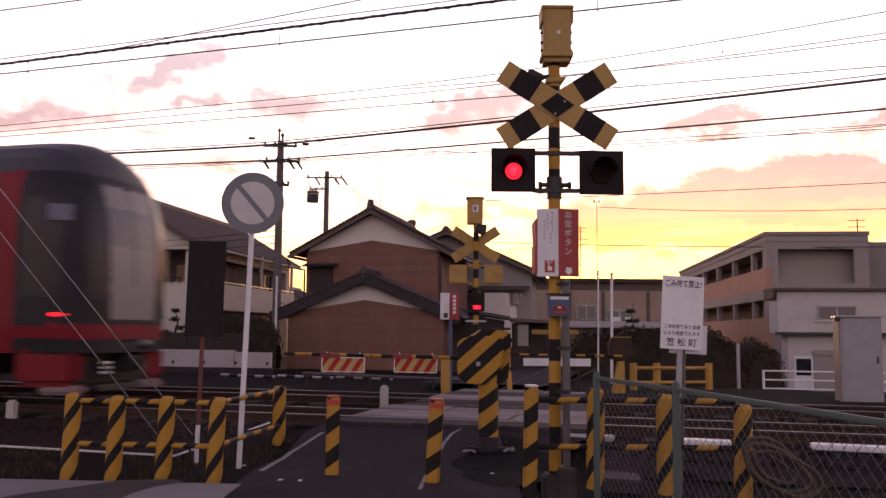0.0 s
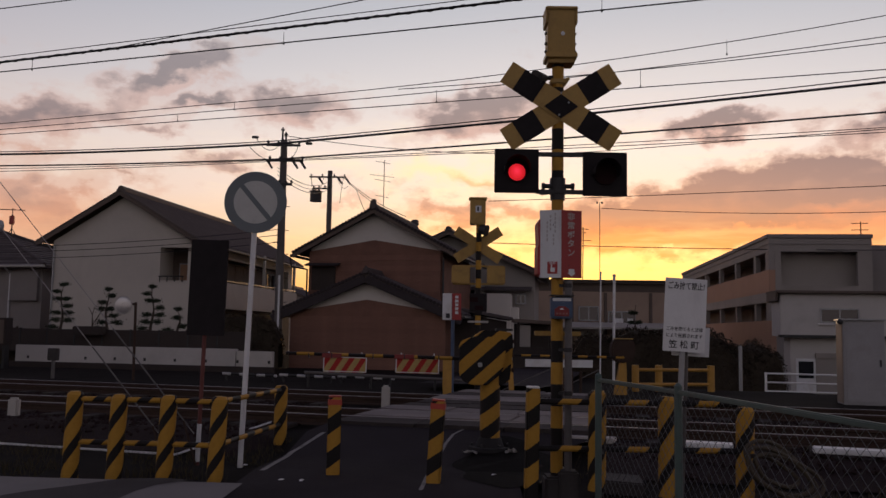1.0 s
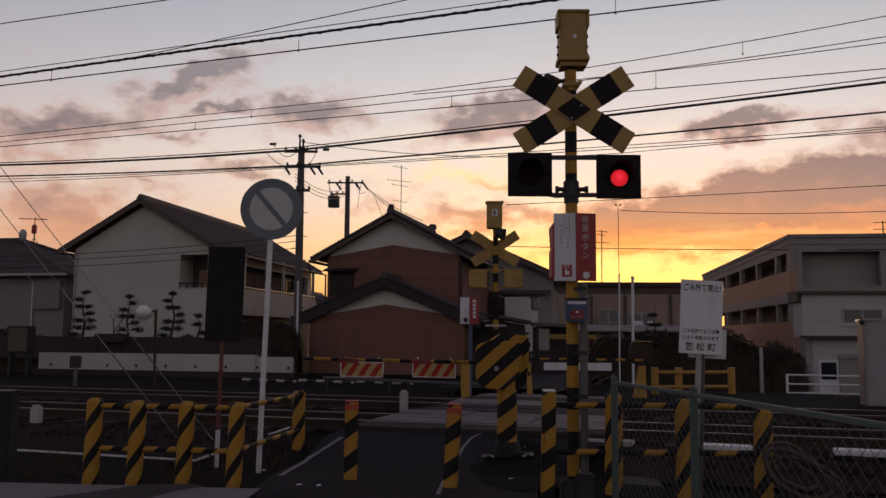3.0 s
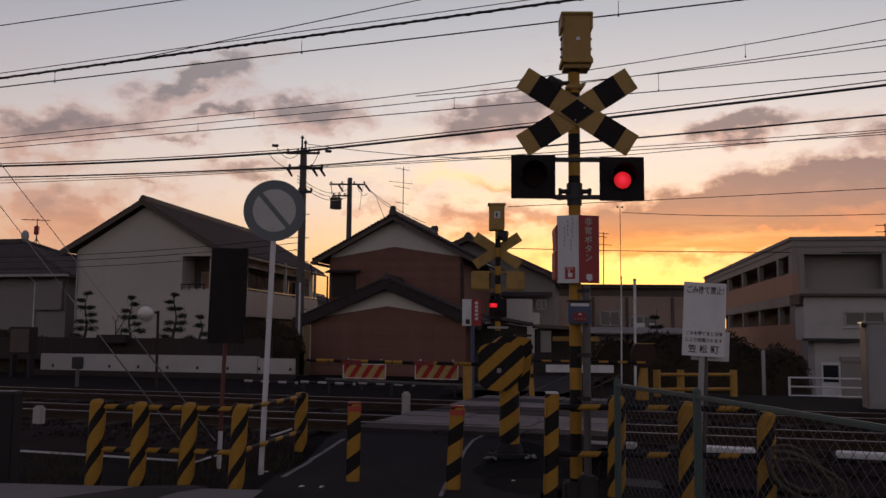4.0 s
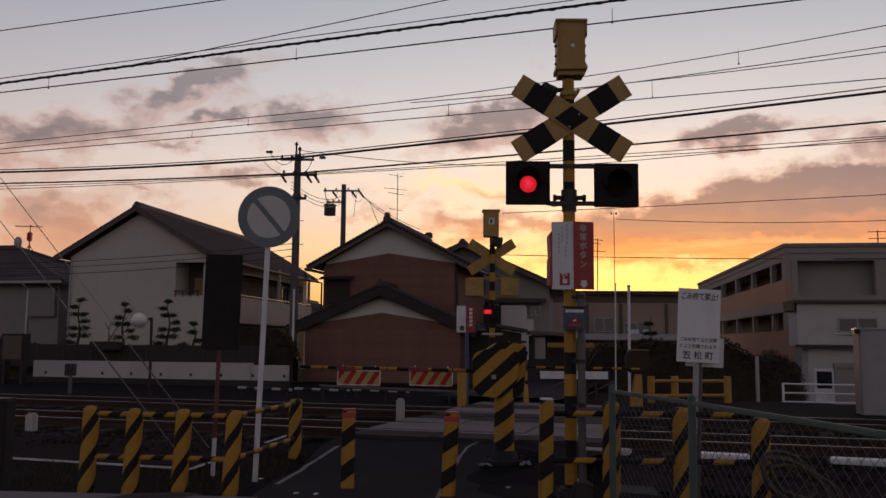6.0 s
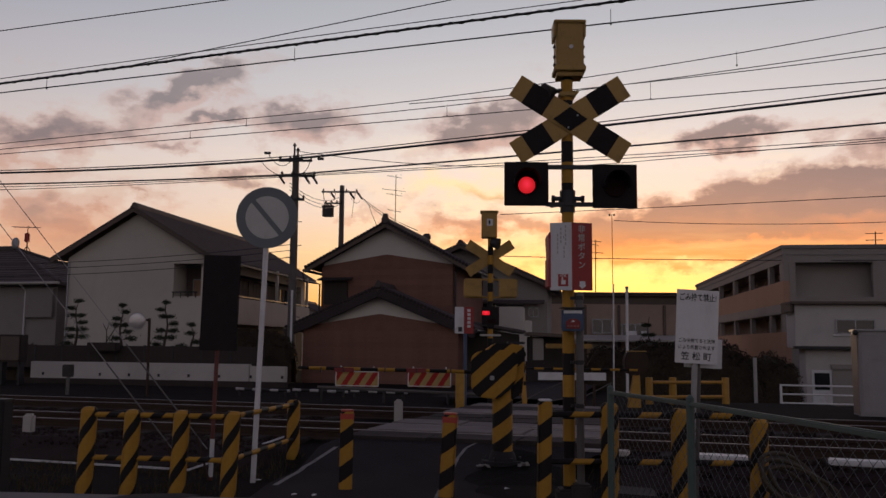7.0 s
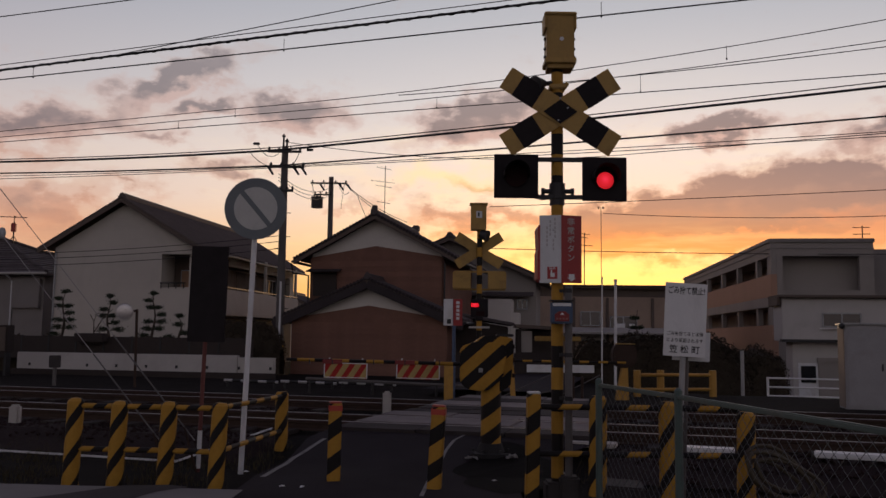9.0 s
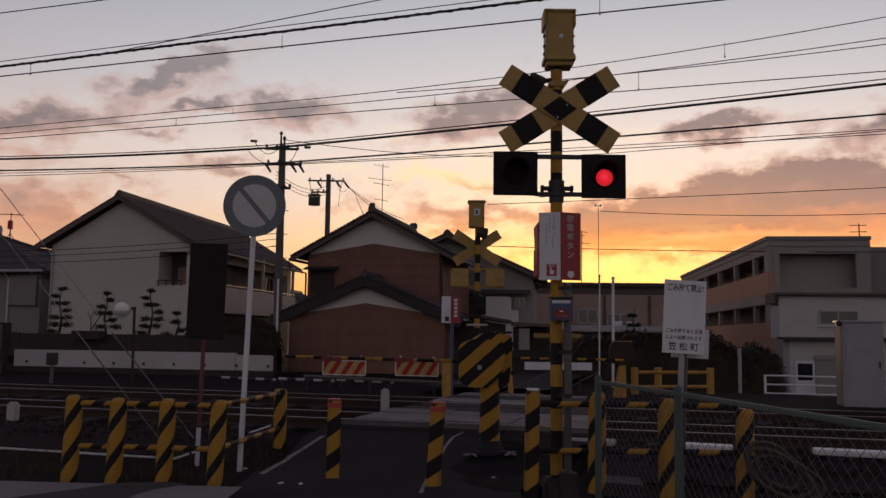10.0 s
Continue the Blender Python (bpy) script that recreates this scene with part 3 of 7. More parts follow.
def build_railway():
    for name, c in (("ballast_near", 12.45), ("ballast_far", 15.95)):
        bm = B()
        prof = [(-2.5, 0.0), (-1.6, 0.17), (1.6, 0.17), (2.5, 0.0), (2.5, -0.2), (-2.5, -0.2)]
        n, L = 240, 120.0
        rows = []
        for i in range(n + 1):
            x = -60 + L * i / n
            under = 0.16 if -2.0 < x < 2.4 else 0.0
            rows.append([bm.verts.new((x, y * 0.99, z - under + 0.025 * noise.noise((x * 2.1, y * 3, c)))) for y, z in prof])
        for r0, r1 in zip(rows, rows[1:]):
            for k in range(5):
                bm.faces.new((r0[k], r0[k + 1], r1[k + 1], r1[k]))
        bmesh.ops.recalc_face_normals(bm, faces=bm.faces[:])
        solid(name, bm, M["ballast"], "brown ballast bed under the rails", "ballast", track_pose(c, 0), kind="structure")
        # loose stones
        rnd = random.Random(int(c * 10))
        verts, faces = [], []
        base = [Vector(v) for v in ((1, 0, 0), (-1, 0, 0), (0, 1, 0), (0, -1, 0), (0, 0, 1), (0, 0, -1))]
        fs = ((0, 2, 4), (2, 1, 4), (1, 3, 4), (3, 0, 4), (2, 0, 5), (1, 2, 5), (3, 1, 5), (0, 3, 5))
        for i in range(7000):
            x, y = rnd.uniform(-14, 11), rnd.uniform(-2.0, 2.0)
            if -2.0 < x < 2.4:
                continue
            s = rnd.uniform(0.018, 0.04)
            q = Euler((rnd.random() * 6, rnd.random() * 6, rnd.random() * 6)).to_matrix()
            o = Vector((x, y, 0.175 - max(0, abs(y) - 1.5) * 0.12))
            k = len(verts)
            verts += [o + q @ (v * s * rnd.uniform(0.7, 1.2)) for v in base]
            faces += [tuple(k + j for j in f) for f in fs]
        me = bpy.data.meshes.new("ballast_stones")
        me.from_pydata([tuple(v) for v in verts], [], faces)
        me.materials.append(M["stone"])
        ob = new("ballast_stones", me)
        ob.matrix_basis = track_pose(c, 0)
        tagged(ob, "loose brown ballast stones between the rails", "ballast", kind="stuff")
        # sleepers
        proto = None
        for i in range(64):
            x = -20 + i * 0.62
            if -1.6 < x < 2.2:
                continue
            m = track_pose(c, 0) @ pose(x, 0, 0.175)
            if proto is None:
                bm = B()
                add_box(bm, (0, 0, 0), (0.22, 2.0, 0.06), None, 0.01)
                proto = solid("sleeper", bm, M["sleeper"], "weathered concrete sleeper set in ballast", "sleeper", m, "railway sleepers")
            else:
                copy_thing(proto, m)
    L = 230.0
    foot = [(-0.06, 0.0), (0.06, 0.0), (0.06, 0.012), (0.012, 0.03), (0.012, 0.095), (-0.012, 0.095), (-0.012, 0.03), (-0.06, 0.012)]
    head = [(-0.012, 0.095), (0.012, 0.095), (0.034, 0.105), (0.034, 0.14), (0.028, 0.147), (-0.028, 0.147), (-0.034, 0.14), (-0.034, 0.105)]
    for y0 in RAILS:
        root = thing("rail", track_pose(y0, 0, 0.183), "rusty steel rail with a polished top", "rail", "rails")
        for nm, prof, mats in (("web_and_foot", foot, [M["rust"]]), ("head", head, [M["rust"], M["rail"]])):
            bm = B()
            a = [bm.verts.new((-L, y, z)) for y, z in prof]
            b = [bm.verts.new((L, y, z)) for y, z in prof]
            for i in range(len(prof)):
                f = bm.faces.new((a[i], b[i], b[(i + 1) % len(prof)], a[(i + 1) % len(prof)]))
                f.material_index = 1 if nm == "head" and i in (3, 4, 5) else 0
            bmesh.ops.recalc_face_normals(bm, faces=bm.faces[:])
            part(nm, bm, mats, root, "polished running surface" if nm == "head" else "")


def build_crossing_panels():
    root = thing("crossing_deck", pose(0, 0, 0), "grey concrete panels of the level crossing between the rails", "crossing deck", kind="structure")
    bands = [(11.15, 11.80), (12.02, 12.90), (13.10, 13.80), (13.84, 14.54), (14.58, 15.29), (15.50, 16.40), (16.60, 17.40), (17.45, 18.2)]
    c = math.cos(TA)
    for i, (a, b) in enumerate(bands):
        x0, x1 = -1.36 + 0.25 * i, 1.95 + 0.12 * i
        n = 3
        for k in range(n):
            xa, xb = x0 + (x1 - x0) * k / n, x0 + (x1 - x0) * (k + 1) / n
            xm = (xa + xb) / 2
            bm = B()
            add_box(bm, (0, 0, 0), ((xb - xa) / c - 0.02, (b - a) * c - 0.015, 0.12), None, 0.008)
            dark = i in (0, 3, 4, 6)
            part("panel", bm, M["deck_asphalt"] if dark else M["plank"], root, "dark asphalt infill" if dark else "", track_pose((a + b) / 2, xm, 0.268 + 0.006 * ((i + k) % 3)))


build_ground()
build_road()
build_railway()
build_crossing_panels()


# ---- near crossing signal ----
def lamp_board(parent, x, z, facing=-1, label="black lamp board with a hooded red lens"):
    bm = B()
    add_box(bm, (0, 0.02, 0), (0.42, 0.03, 0.42), None, 0.004)
    add_disc(bm, (0, 0.07, 0), 0.12, 0.10, (0, 1, 0), 20)
    board = part("lamp_board", bm, M["black"], parent, label, pose(x, -0.09, z))
    bm = B()
    add_disc(bm, (0, -0.006, 0), 0.105, 0.03, (0, 1, 0), 32)
    part("lens", bm, M["red_dark"], board, "dark red lens")
    bm = B()
    n = 22
    for s in range(n):       # visor: a thin half tube over the lens
        a0, a1 = radians(-10 + 200 * s / n), radians(-10 + 200 * (s + 1) / n)
        q = []
        for r in (0.118, 0.124):
            for yy in (0.0, -0.19):
                for a in (a0, a1):
                    q.append(bm.verts.new((r * math.cos(a), yy, r * math.sin(a))))
        bm.faces.new((q[0], q[1], q[3], q[2]))
        bm.faces.new((q[4], q[6], q[7], q[5]))
        bm.faces.new((q[2], q[3], q[7], q[6]))
    bmesh.ops.remove_doubles(bm, verts=bm.verts[:], dist=0.0005)
    part("visor", bm, M["black"], board)
    return board


def glow_disc(parent, name="lit_lens", r=0.080, mat="lit", label="glowing red lamp disc"):
    bm = B()
    add_disc(bm, (0, 0, 0), r, 0.012, (0, 1, 0), 32)
    bmesh.ops.recalc_face_normals(bm, faces=bm.faces[:])
    return part(name, bm, M[mat], parent, label)


def build_signal(place, near=True):
    root = thing("crossing_signal", place, "black and yellow level crossing signal with red lamps and crossbuck", "crossing signal")
    bm = B()
    add_tube(bm, (0, 0, -0.1), (0, 0, 4.2), 0.057, seg=20)
    part("pole", bm, M["hazard_pole"], root, "pole banded in black and yellow")
    bm = B()
    add_box(bm, (0, 0, 0.07), (0.24, 0.26, 0.24), None, 0.02)
    part("footing", bm, M["damp"], root, "concrete footing")
    # loudspeaker box on top
    bm = B()
    add_box(bm, (0.02, 0, 4.385), (0.265, 0.24, 0.47), None, 0.012)
    box = part("bell_box", bm, M["ochre"], root, "weathered yellow bell box")
    bm = B()
    add_box(bm, (0.02, 0, 4.622), (0.31, 0.28, 0.03), None, 0.008)
    add_box(bm, (-0.122, 0, 4.55), (0.022, 0.25, 0.15), None, 0.006)
    add_box(bm, (0.162, 0, 4.55), (0.022, 0.25, 0.15), None, 0.006)
    part("lid", bm, M["ochre"], box, "overhanging lid")
    bm = B()
    add_box(bm, (0.02, 0, 4.160), (0.30, 0.27, 0.05), None, 0.006)
    add_box(bm, (0.02, 0, 4.12), (0.25, 0.20, 0.06), None, 0.006)
    part("base_flange", bm, M["ochre"], box, "rusty flange")
    bm = B()
    add_disc(bm, (0.03, -0.125, 4.37), 0.02, 0.01, (0, -1, 0), 16)
    part("badge", bm, M["white"], box, "small pale badge")
    for s in (-0.13, 0.17):
        for z in (4.22, 4.30, 4.40):
            bm = B()
            add_box(bm, (s + (0.008 if s < 0 else -0.008), -0.02, z), (0.022, 0.04, 0.022), None, 0.004)
            part("hinge", bm, M["dark"], box)
    # speaker horn and bracket behind the cross
    bm = B()
    add_tube(bm, (-0.02, -0.02, 3.97), (-0.13, 0.02, 3.97), 0.02)
    add_tube(bm, (-0.12, 0.02, 3.97), (-0.22, -0.05, 3.94), 0.035, 0.085, 16)
    part("bell", bm, M["dark"], root, "dark bell on a bracket")
    bm = B()
    add_tube(bm, (0.03, -0.02, 3.86), (0.10, -0.03, 3.96), 0.018)
    add_box(bm, (0.0, 0, 3.92), (0.16, 0.14, 0.05), None, 0.01)
    part("clamp", bm, M["ochre"], root)
    for sgn in (1, -1):
        bm = B()
        add_box(bm, (0, 0, 0), (1.24, 0.008, 0.235), None, 0.003)
        b = part("cross_board", bm, M["ochre"], root, "yellow crossbuck board with black bands", pose(0.02, -0.075 - 0.006 * sgn, 3.665, 0, sgn * 32.5, 0))
        for s in (-1, 1):
            bm = B()
            add_box(bm, (s * 0.365, 0, 0), (0.235, 0.011, 0.2375), None, 0.002)
            part("black_band", bm, M["black"], b)
    bm = B()
    ca, sa, hw = math.cos(radians(32.5)), math.sin(radians(32.5)), 0.1185
    add_prism(bm, [(0.74 * hw / sa, 0), (0, 0.84 * hw / ca), (-0.74 * hw / sa, 0), (0, -0.84 * hw / ca)], -0.004, 0.004)
    part("black_centre", bm, M["black"], root, "black centre of the crossbuck", pose(0.02, -0.090, 3.665))
    for x, z in ((0.0, 0.115), (0.07, 0.02), (-0.02, -0.10)):
        bm = B()
        add_disc(bm, (0.02 + x, -0.096, 3.68 + z), 0.009, 0.012, (0, -1, 0), 10)
        part("bolt", bm, M["grey"], root)
    # lamp frame
    for z in (3.203, 2.842):
        bm = B()
        add_box(bm, (0.02, -0.05, z), (0.47, 0.04, 0.040), None, 0.004)
        part("lamp_arm", bm, M["dark"], root)
    bm = B()
    for z, r, h in ((2.86, 0.085, 0.06), (2.93, 0.075, 0.10), (2.80, 0.07, 0.06)):
        add_tube(bm, (0, 0, z - h / 2), (0, 0, z + h / 2), r, seg=18)
    for s in (-1, 1):
        add_tube(bm, (s * 0.06, -0.03, 2.90), (s * 0.14, -0.03, 2.90), 0.022)
        add_disc(bm, (s * 0.14, -0.03, 2.90), 0.032, 0.03, (1, 0, 0), 12)
    part("lamp_clamp", bm, M["dark"], root)
    for s, x, z in (("left", -0.40, 3.035), ("right", 0.44, 3.016)):
        board = lamp_board(root, x, z)
        LAMPS[s] = glow_disc(board)
        LAMPS[s + "_fading"] = glow_disc(board, "fading_lens", 0.060, "fading", "faint red glow of the cooling lamp")
    # hanging loop of wire below the lamps
    bm = B()
    path_tube(bm, [(-0.22, -0.06, 2.84), (-0.16, -0.07, 2.81), (-0.09, -0.07, 2.82), (-0.05, -0.05, 2.86)], 0.005)
    part("wire_loop", bm, M["cable"], root)
    return root


LAMPS = {}
signal_near = build_signal(pose(1.08, 8.3, 0.0))


def build_button_signs():
    """Two boards in a shallow V that point to the emergency button, and the button box below."""
    root = thing("emergency_button_sign", pose(1.10, 8.3, 2.02), "white and red folded sign boards pointing to an emergency button", "sign")
    w, h = 0.205, 0.64
    for x, mat, turn, lab, nm in ((-0.098, M["white_steel"], -14, "white board with faded print", "white_board"), (0.100, M["red"], 14, "red board lettered in white", "red_board")):
        bm = B()
        add_box(bm, (0, 0, h / 2), (w, 0.006, h), None, 0.002)
        b = part(nm, bm, mat, root, lab, pose(x, -0.10, 0, 0, 0, turn))
        if nm == "red_board":
            for i, ch in enumerate("非常ボタン"):
                lettering("letter", ch, 0.078, b, M["pale_concrete"], pose(-0.005, -0.0045, 0.575 - i * 0.085))
            bm = B()
            add_prism(bm, [(-0.028, 0.085), (0.028, 0.085), (0.028, 0.05), (0.042, 0.05), (0, 0.015), (-0.042, 0.05), (-0.028, 0.05)], -0.006, -0.0035)
            part("arrow", bm, M["white"], b, "white arrow pointing down")
        else:
            bm = B()
            add_box(bm, (0.02, -0.004, 0.095), (0.095, 0.003, 0.115))
            r = part("pictogram", bm, M["red"], b, "red square with a pointing hand")
            bm = B()
            add_box(bm, (0.022, -0.0065, 0.075), (0.04, 0.003, 0.04), None, 0.001)
            add_box(bm, (0.012, -0.0065, 0.105), (0.012, 0.003, 0.04), None, 0.001)
            part("hand_sign", bm, M["white"], r)
            lettering("letter", "SOS", 0.034, r, M["white"], pose(0.02, -0.0065, 0.138))
            for i, (cx, z0, n) in enumerate(((0.045, 0.60, 5), (0.0, 0.58, 4), (0.03, 0.40, 3), (-0.03, 0.52, 5))):
                bm = B()
                for k in range(n):
                    add_box(bm, (cx, -0.0045, z0 - k * 0.04), (0.014, 0.002, 0.028))
                part("print_bar", bm, M["faded_ink"], b)
    for z in (0.12, 0.5):
        bm = B()
        add_box(bm, (0, -0.06, z), (0.16, 0.10, 0.03), None, 0.005)
        part("bracket", bm, M["dark"], root)
    # a second red board seen edge on behind the white one
    bm = B()
    add_prism(bm, [(0, 0.02), (0.03, 0.0), (0.03, 0.53), (0.012, 0.53), (0, 0.50), (0.01, 0.3), (0, 0.28)], 0, 0.3)
    part("rear_board", bm, M["red"], root, "red board seen edge on", pose(-0.215, -0.08, 0.02))
    box = thing("emergency_button_box", pose(1.10, 8.3, 1.64), "weathered blue emergency button box clamped to the signal pole", "button box")
    bm = B()
    add_box(bm, (0.0, -0.13, 0.10), (0.20, 0.11, 0.20), None, 0.01)
    part("case", bm, M["blue"], box)
    bm = B()
    add_box(bm, (0.0, -0.14, 0.212), (0.225, 0.15, 0.012), None, 0.004)
    part("hood", bm, M["dark"], box)
    bm = B()
    add_box(bm, (0.0, -0.187, 0.055), (0.135, 0.006, 0.07), None, 0.003)
    add_prism(bm, [(-0.06, 0.09), (0.06, 0.09), (0.03, 0.112), (-0.03, 0.112)], -0.19, -0.184)
    plate = part("plate", bm, M["sleeve"], box, "red button plate")
    bm = B()
    for i in range(4):
        add_box(bm, (-0.045 + i * 0.03, -0.1915, 0.045), (0.016, 0.002, 0.016))
    part("print_bar", bm, M["sleeve_print"], plate)
    bm = B()
    add_prism(bm, [(-0.02, 0.082), (0.02, 0.082), (0, 0.10)], -0.192, -0.190)
    part("arrow", bm, M["white"], plate)
    bm = B()
    add_box(bm, (0.0, -0.1865, 0.175), (0.17, 0.003, 0.028))
    part("label_strip", bm, M["white_steel"], box)
    # conduit
    root = thing("cable_conduit", pose(1.175, 8.22, 0.0), "grey steel cable conduit strapped beside the signal pole", "conduit")
    bm = B()
    add_tube(bm, (0, 0, 0.0), (0.0, 0, 2.0), 0.035, seg=14)
    part("pipe", bm, M["conduit"], root)
    for z in (0.95, 1.35, 1.95):
        bm = B()
        add_tube(bm, (0, 0, z - 0.02), (0, 0, z + 0.02), 0.041, seg=14)
        add_box(bm, (-0.05, 0.03, z), (0.07, 0.02, 0.03))
        part("strap", bm, M["dark"], root)
    bm = B()
    add_box(bm, (0.0, 0.0, 0.11), (0.18, 0.20, 0.28), None, 0.02)
    part("footing", bm, M["damp"], root)


build_button_signs()


# ---- near gate machine and its arm ----
def build_gate_machine(place, arm_len, name="gate_machine"):
    root = thing(name, place, "striped black and yellow barrier machine on a round post", "barrier machine")
    bm = B()
    add_tube(bm, (0, 0, 0.10), (0, 0, 0.86), 0.118, seg=28)
    part("post", bm, M["hazard"], root, "striped round post")
    bm = B()
    add_tube(bm, (0, 0, -0.06), (0, 0, 0.035), 0.25, 0.24, seg=28)
    add_tube(bm, (0, 0, 0.035), (0, 0, 0.14), 0.17, 0.13, seg=28)
    part("base_flange", bm, M["rubber"], root, "dark bolted flange")
    for a in range(6):
        bm = B()
        add_tube(bm, (0.205 * math.cos(a * 1.047), 0.205 * math.sin(a * 1.047), 0.04), (0.205 * math.cos(a * 1.047), 0.205 * math.sin(a * 1.047), 0.075), 0.016, seg=6)
        part("bolt", bm, M["dark"], root)
    # deep case with a separate striped hood bolted to its front
    bm = B()
    face = [(-0.373, 1.215), (-0.33, 1.27), (-0.20, 1.31), (0.10, 1.305), (0.165, 1.26), (0.172, 1.19), (0.145, 0.95), (0.10, 0.87), (-0.04, 0.755), (-0.10, 0.745), (-0.25, 0.757), (-0.335, 0.80), (-0.37, 0.87)]
    add_prism(bm, face, -0.17, -0.075)
    bmesh.ops.bevel(bm, geom=bm.edges[:], offset=0.012, segments=2, affect="EDGES")
    hood = part("cover", bm, M["hazard_wide"], root, "hood striped in broad diagonals")
    bm = B()
    add_prism(bm, [(-0.22, 0.80), (0.08, 0.72), (0.225, 0.80), (0.262, 1.22), (0.25, 1.36), (0.05, 1.385), (-0.10, 1.38), (-0.27, 1.26)], -0.07, 0.25)
    bmesh.ops.bevel(bm, geom=bm.edges[:], offset=0.015, segments=2, affect="EDGES")
    case = part("case", bm, M["hazard_wide"], root, "case behind the hood")
    bm = B()
    add_box(bm, (0.16, 0.08, 1.392), (0.20, 0.24, 0.03), None, 0.006)
    part("lid", bm, M["dark"], case)
    for z in (0.92, 1.10, 1.26):
        bm = B()
        add_box(bm, (0.262, 0.02, z), (0.03, 0.06, 0.05), None, 0.006)
        part("hinge", bm, M["rust"], case)
    bm = B()
    add_box(bm, (-0.13, -0.176, 0.985), (0.05, 0.012, 0.05), None, 0.004)
    part("latch", bm, M["grey"], hood, "bright latch plate")
    # lowered arm
    if arm_len:
        bm = B()
        add_tube(bm, (-0.16, 0.33, 1.07), (-arm_len, 0.33, 1.105), 0.024, 0.020, 12)
        arm = part("arm", bm, M["armband"], root, "lowered arm banded black and yellow", pose(-0.05, 0, -0.034))
        for x in (-0.56, -0.98, -1.36, -1.86, -2.14):
            bm = B()
            add_box(bm, (x, 0.33, 1.083), (0.012, 0.058, 0.062), None, 0.003)
            part("band", bm, M["dark"], arm)
        for x0 in (-0.86, -1.74):
            bm = B()
            add_box(bm, (0, 0, -0.005), (0.52, 0.008, 0.185), None, 0.003)
            b = part("warning_board", bm, M["redwhite"], arm, "red and cream striped board hung from the arm", pose(x0 + 0.04, 0.33, 0.978, 0, 0.8, 0))
            bm = B()
            for s in (-1, 1):
                add_box(bm, (s * 0.258, -0.005, 0), (0.012, 0.006, 0.18))
                add_box(bm, (0, -0.005, s * 0.085), (0.525, 0.006, 0.010))
                add_box(bm, (s * 0.2, 0, 0.12), (0.015, 0.006, 0.06))
            part("edging", bm, M["white_steel"], b)
        for x in (-1.86, -0.98):
            bm = B()
            add_box(bm, (x + 0.0, 0.33, 1.083), (0.24, 0.05, 0.052), None, 0.004)
            part("red_band", bm, M["sleeve"], arm, "red sleeve on the arm")
    return root


gate_near = build_gate_machine(pose(0.57, 10.4, 0.14), 2.42)


# ---- guard rails, bollards ----
def build_guard_post(m, h=0.84, r=0.082):
    root = thing("guard_post", m, "yellow guard post with a spiral black stripe", "guard post", "guard posts")
    bm = B()
    add_tube(bm, (0, 0, -0.05), (0, 0, h - 0.03), r, seg=20)
    add_tube(bm, (0, 0, h - 0.03), (0, 0, h), r, r * 0.7, 20)
    part("sleeve", bm, M["hazard_spiral"], root)
    return root


def build_guard_rails():
    left = [(-3.75, 9.03), (-3.285, 8.98), (-2.775, 8.95), (-2.24, 8.86), (-2.03, 11.24)]
    right = [(1.41, 8.05), (2.05, 8.05), (2.745, 8.05)]
    proto = build_guard_post(pose(*left[0], 0.0, 0, 1.4, 0))
    for i, (x, y) in enumerate(left[1:] + right):
        copy_thing(proto, pose(x, y, ground_height(x, y) - ((0.02, 0.02, 0.02, 0.15, -0.15, -0.105, -0.02)[i]), random.uniform(-1, 1), 2.0 if i < 3 else random.uniform(-1, 1), (0, 0, 25, 120, 0, 10, 5)[i]))
    spans = list(zip(left, left[1:])) + [((0.80, 8.05), (1.41, 8.05))] + list(zip(right, right[1:]))
    for (xa, ya), (xb, yb) in spans:
        up = 0.12 if xa > 0 else 0.0
        for z in (0.765 + up, 0.335 + up * 1.1):
            d = math.hypot(xb - xa, yb - ya)
            za, zb = ground_height(xa, ya), ground_height(xb, yb) - (0.13 if yb > 11 else 0.0)
            bm = B()
            add_tube(bm, (0.06, 0, 0), (d - 0.06, 0, 0), 0.027, seg=10)
            solid("guard_rail", bm, M["hazard_rail_long"] if xa > 0 else M["hazard_rail_far"] if yb > 11 else M["hazard_rail"], "thin rail taped black and yellow between guard posts", "guard rail",
                  Matrix.Translation((xa, ya, z + za)) @ Euler((0, -math.atan2(zb - za, d), math.atan2(yb - ya, xb - xa))).to_matrix().to_4x4(), "guard rails")


def build_bollard(m, h, cap, wide=0.135):
    root = thing("bollard", m, "square bollard striped black and yellow" + (" with an orange reflector band" if cap else " with a pale top"), "bollard", "bollards across the lane")
    bm = B()
    add_box(bm, (0, 0, h / 2 - 0.03), (wide, wide, h + 0.06), None, 0.014)
    part("post", bm, M["hazard"] if cap else M["hazard_late"], root)
    if cap:
        bm = B()
        add_box(bm, (0, 0, h - 0.055), (0.141, 0.141, 0.066), None, 0.006)
        part("reflector_band", bm, M["orange"], root, "orange reflector band")
    bm = B()
    add_box(bm, (0, 0, h + 0.002), (wide * 0.95, wide * 0.95, 0.018), None, 0.006)
    part("top", bm, M["orange"] if cap else M["white_steel"], root)
    return root


build_guard_rails()
build_bollard(pose(-1.10, 9.12, 0.0, 0, 0.3, 8), 0.82, True)
build_bollard(pose(-0.07, 8.72, 0.0, 0, 3.0, -6), 0.83, True)
build_bollard(pose(0.815, 8.05, 0.0, 0, 1.0, 4), 1.01, False, 0.118)


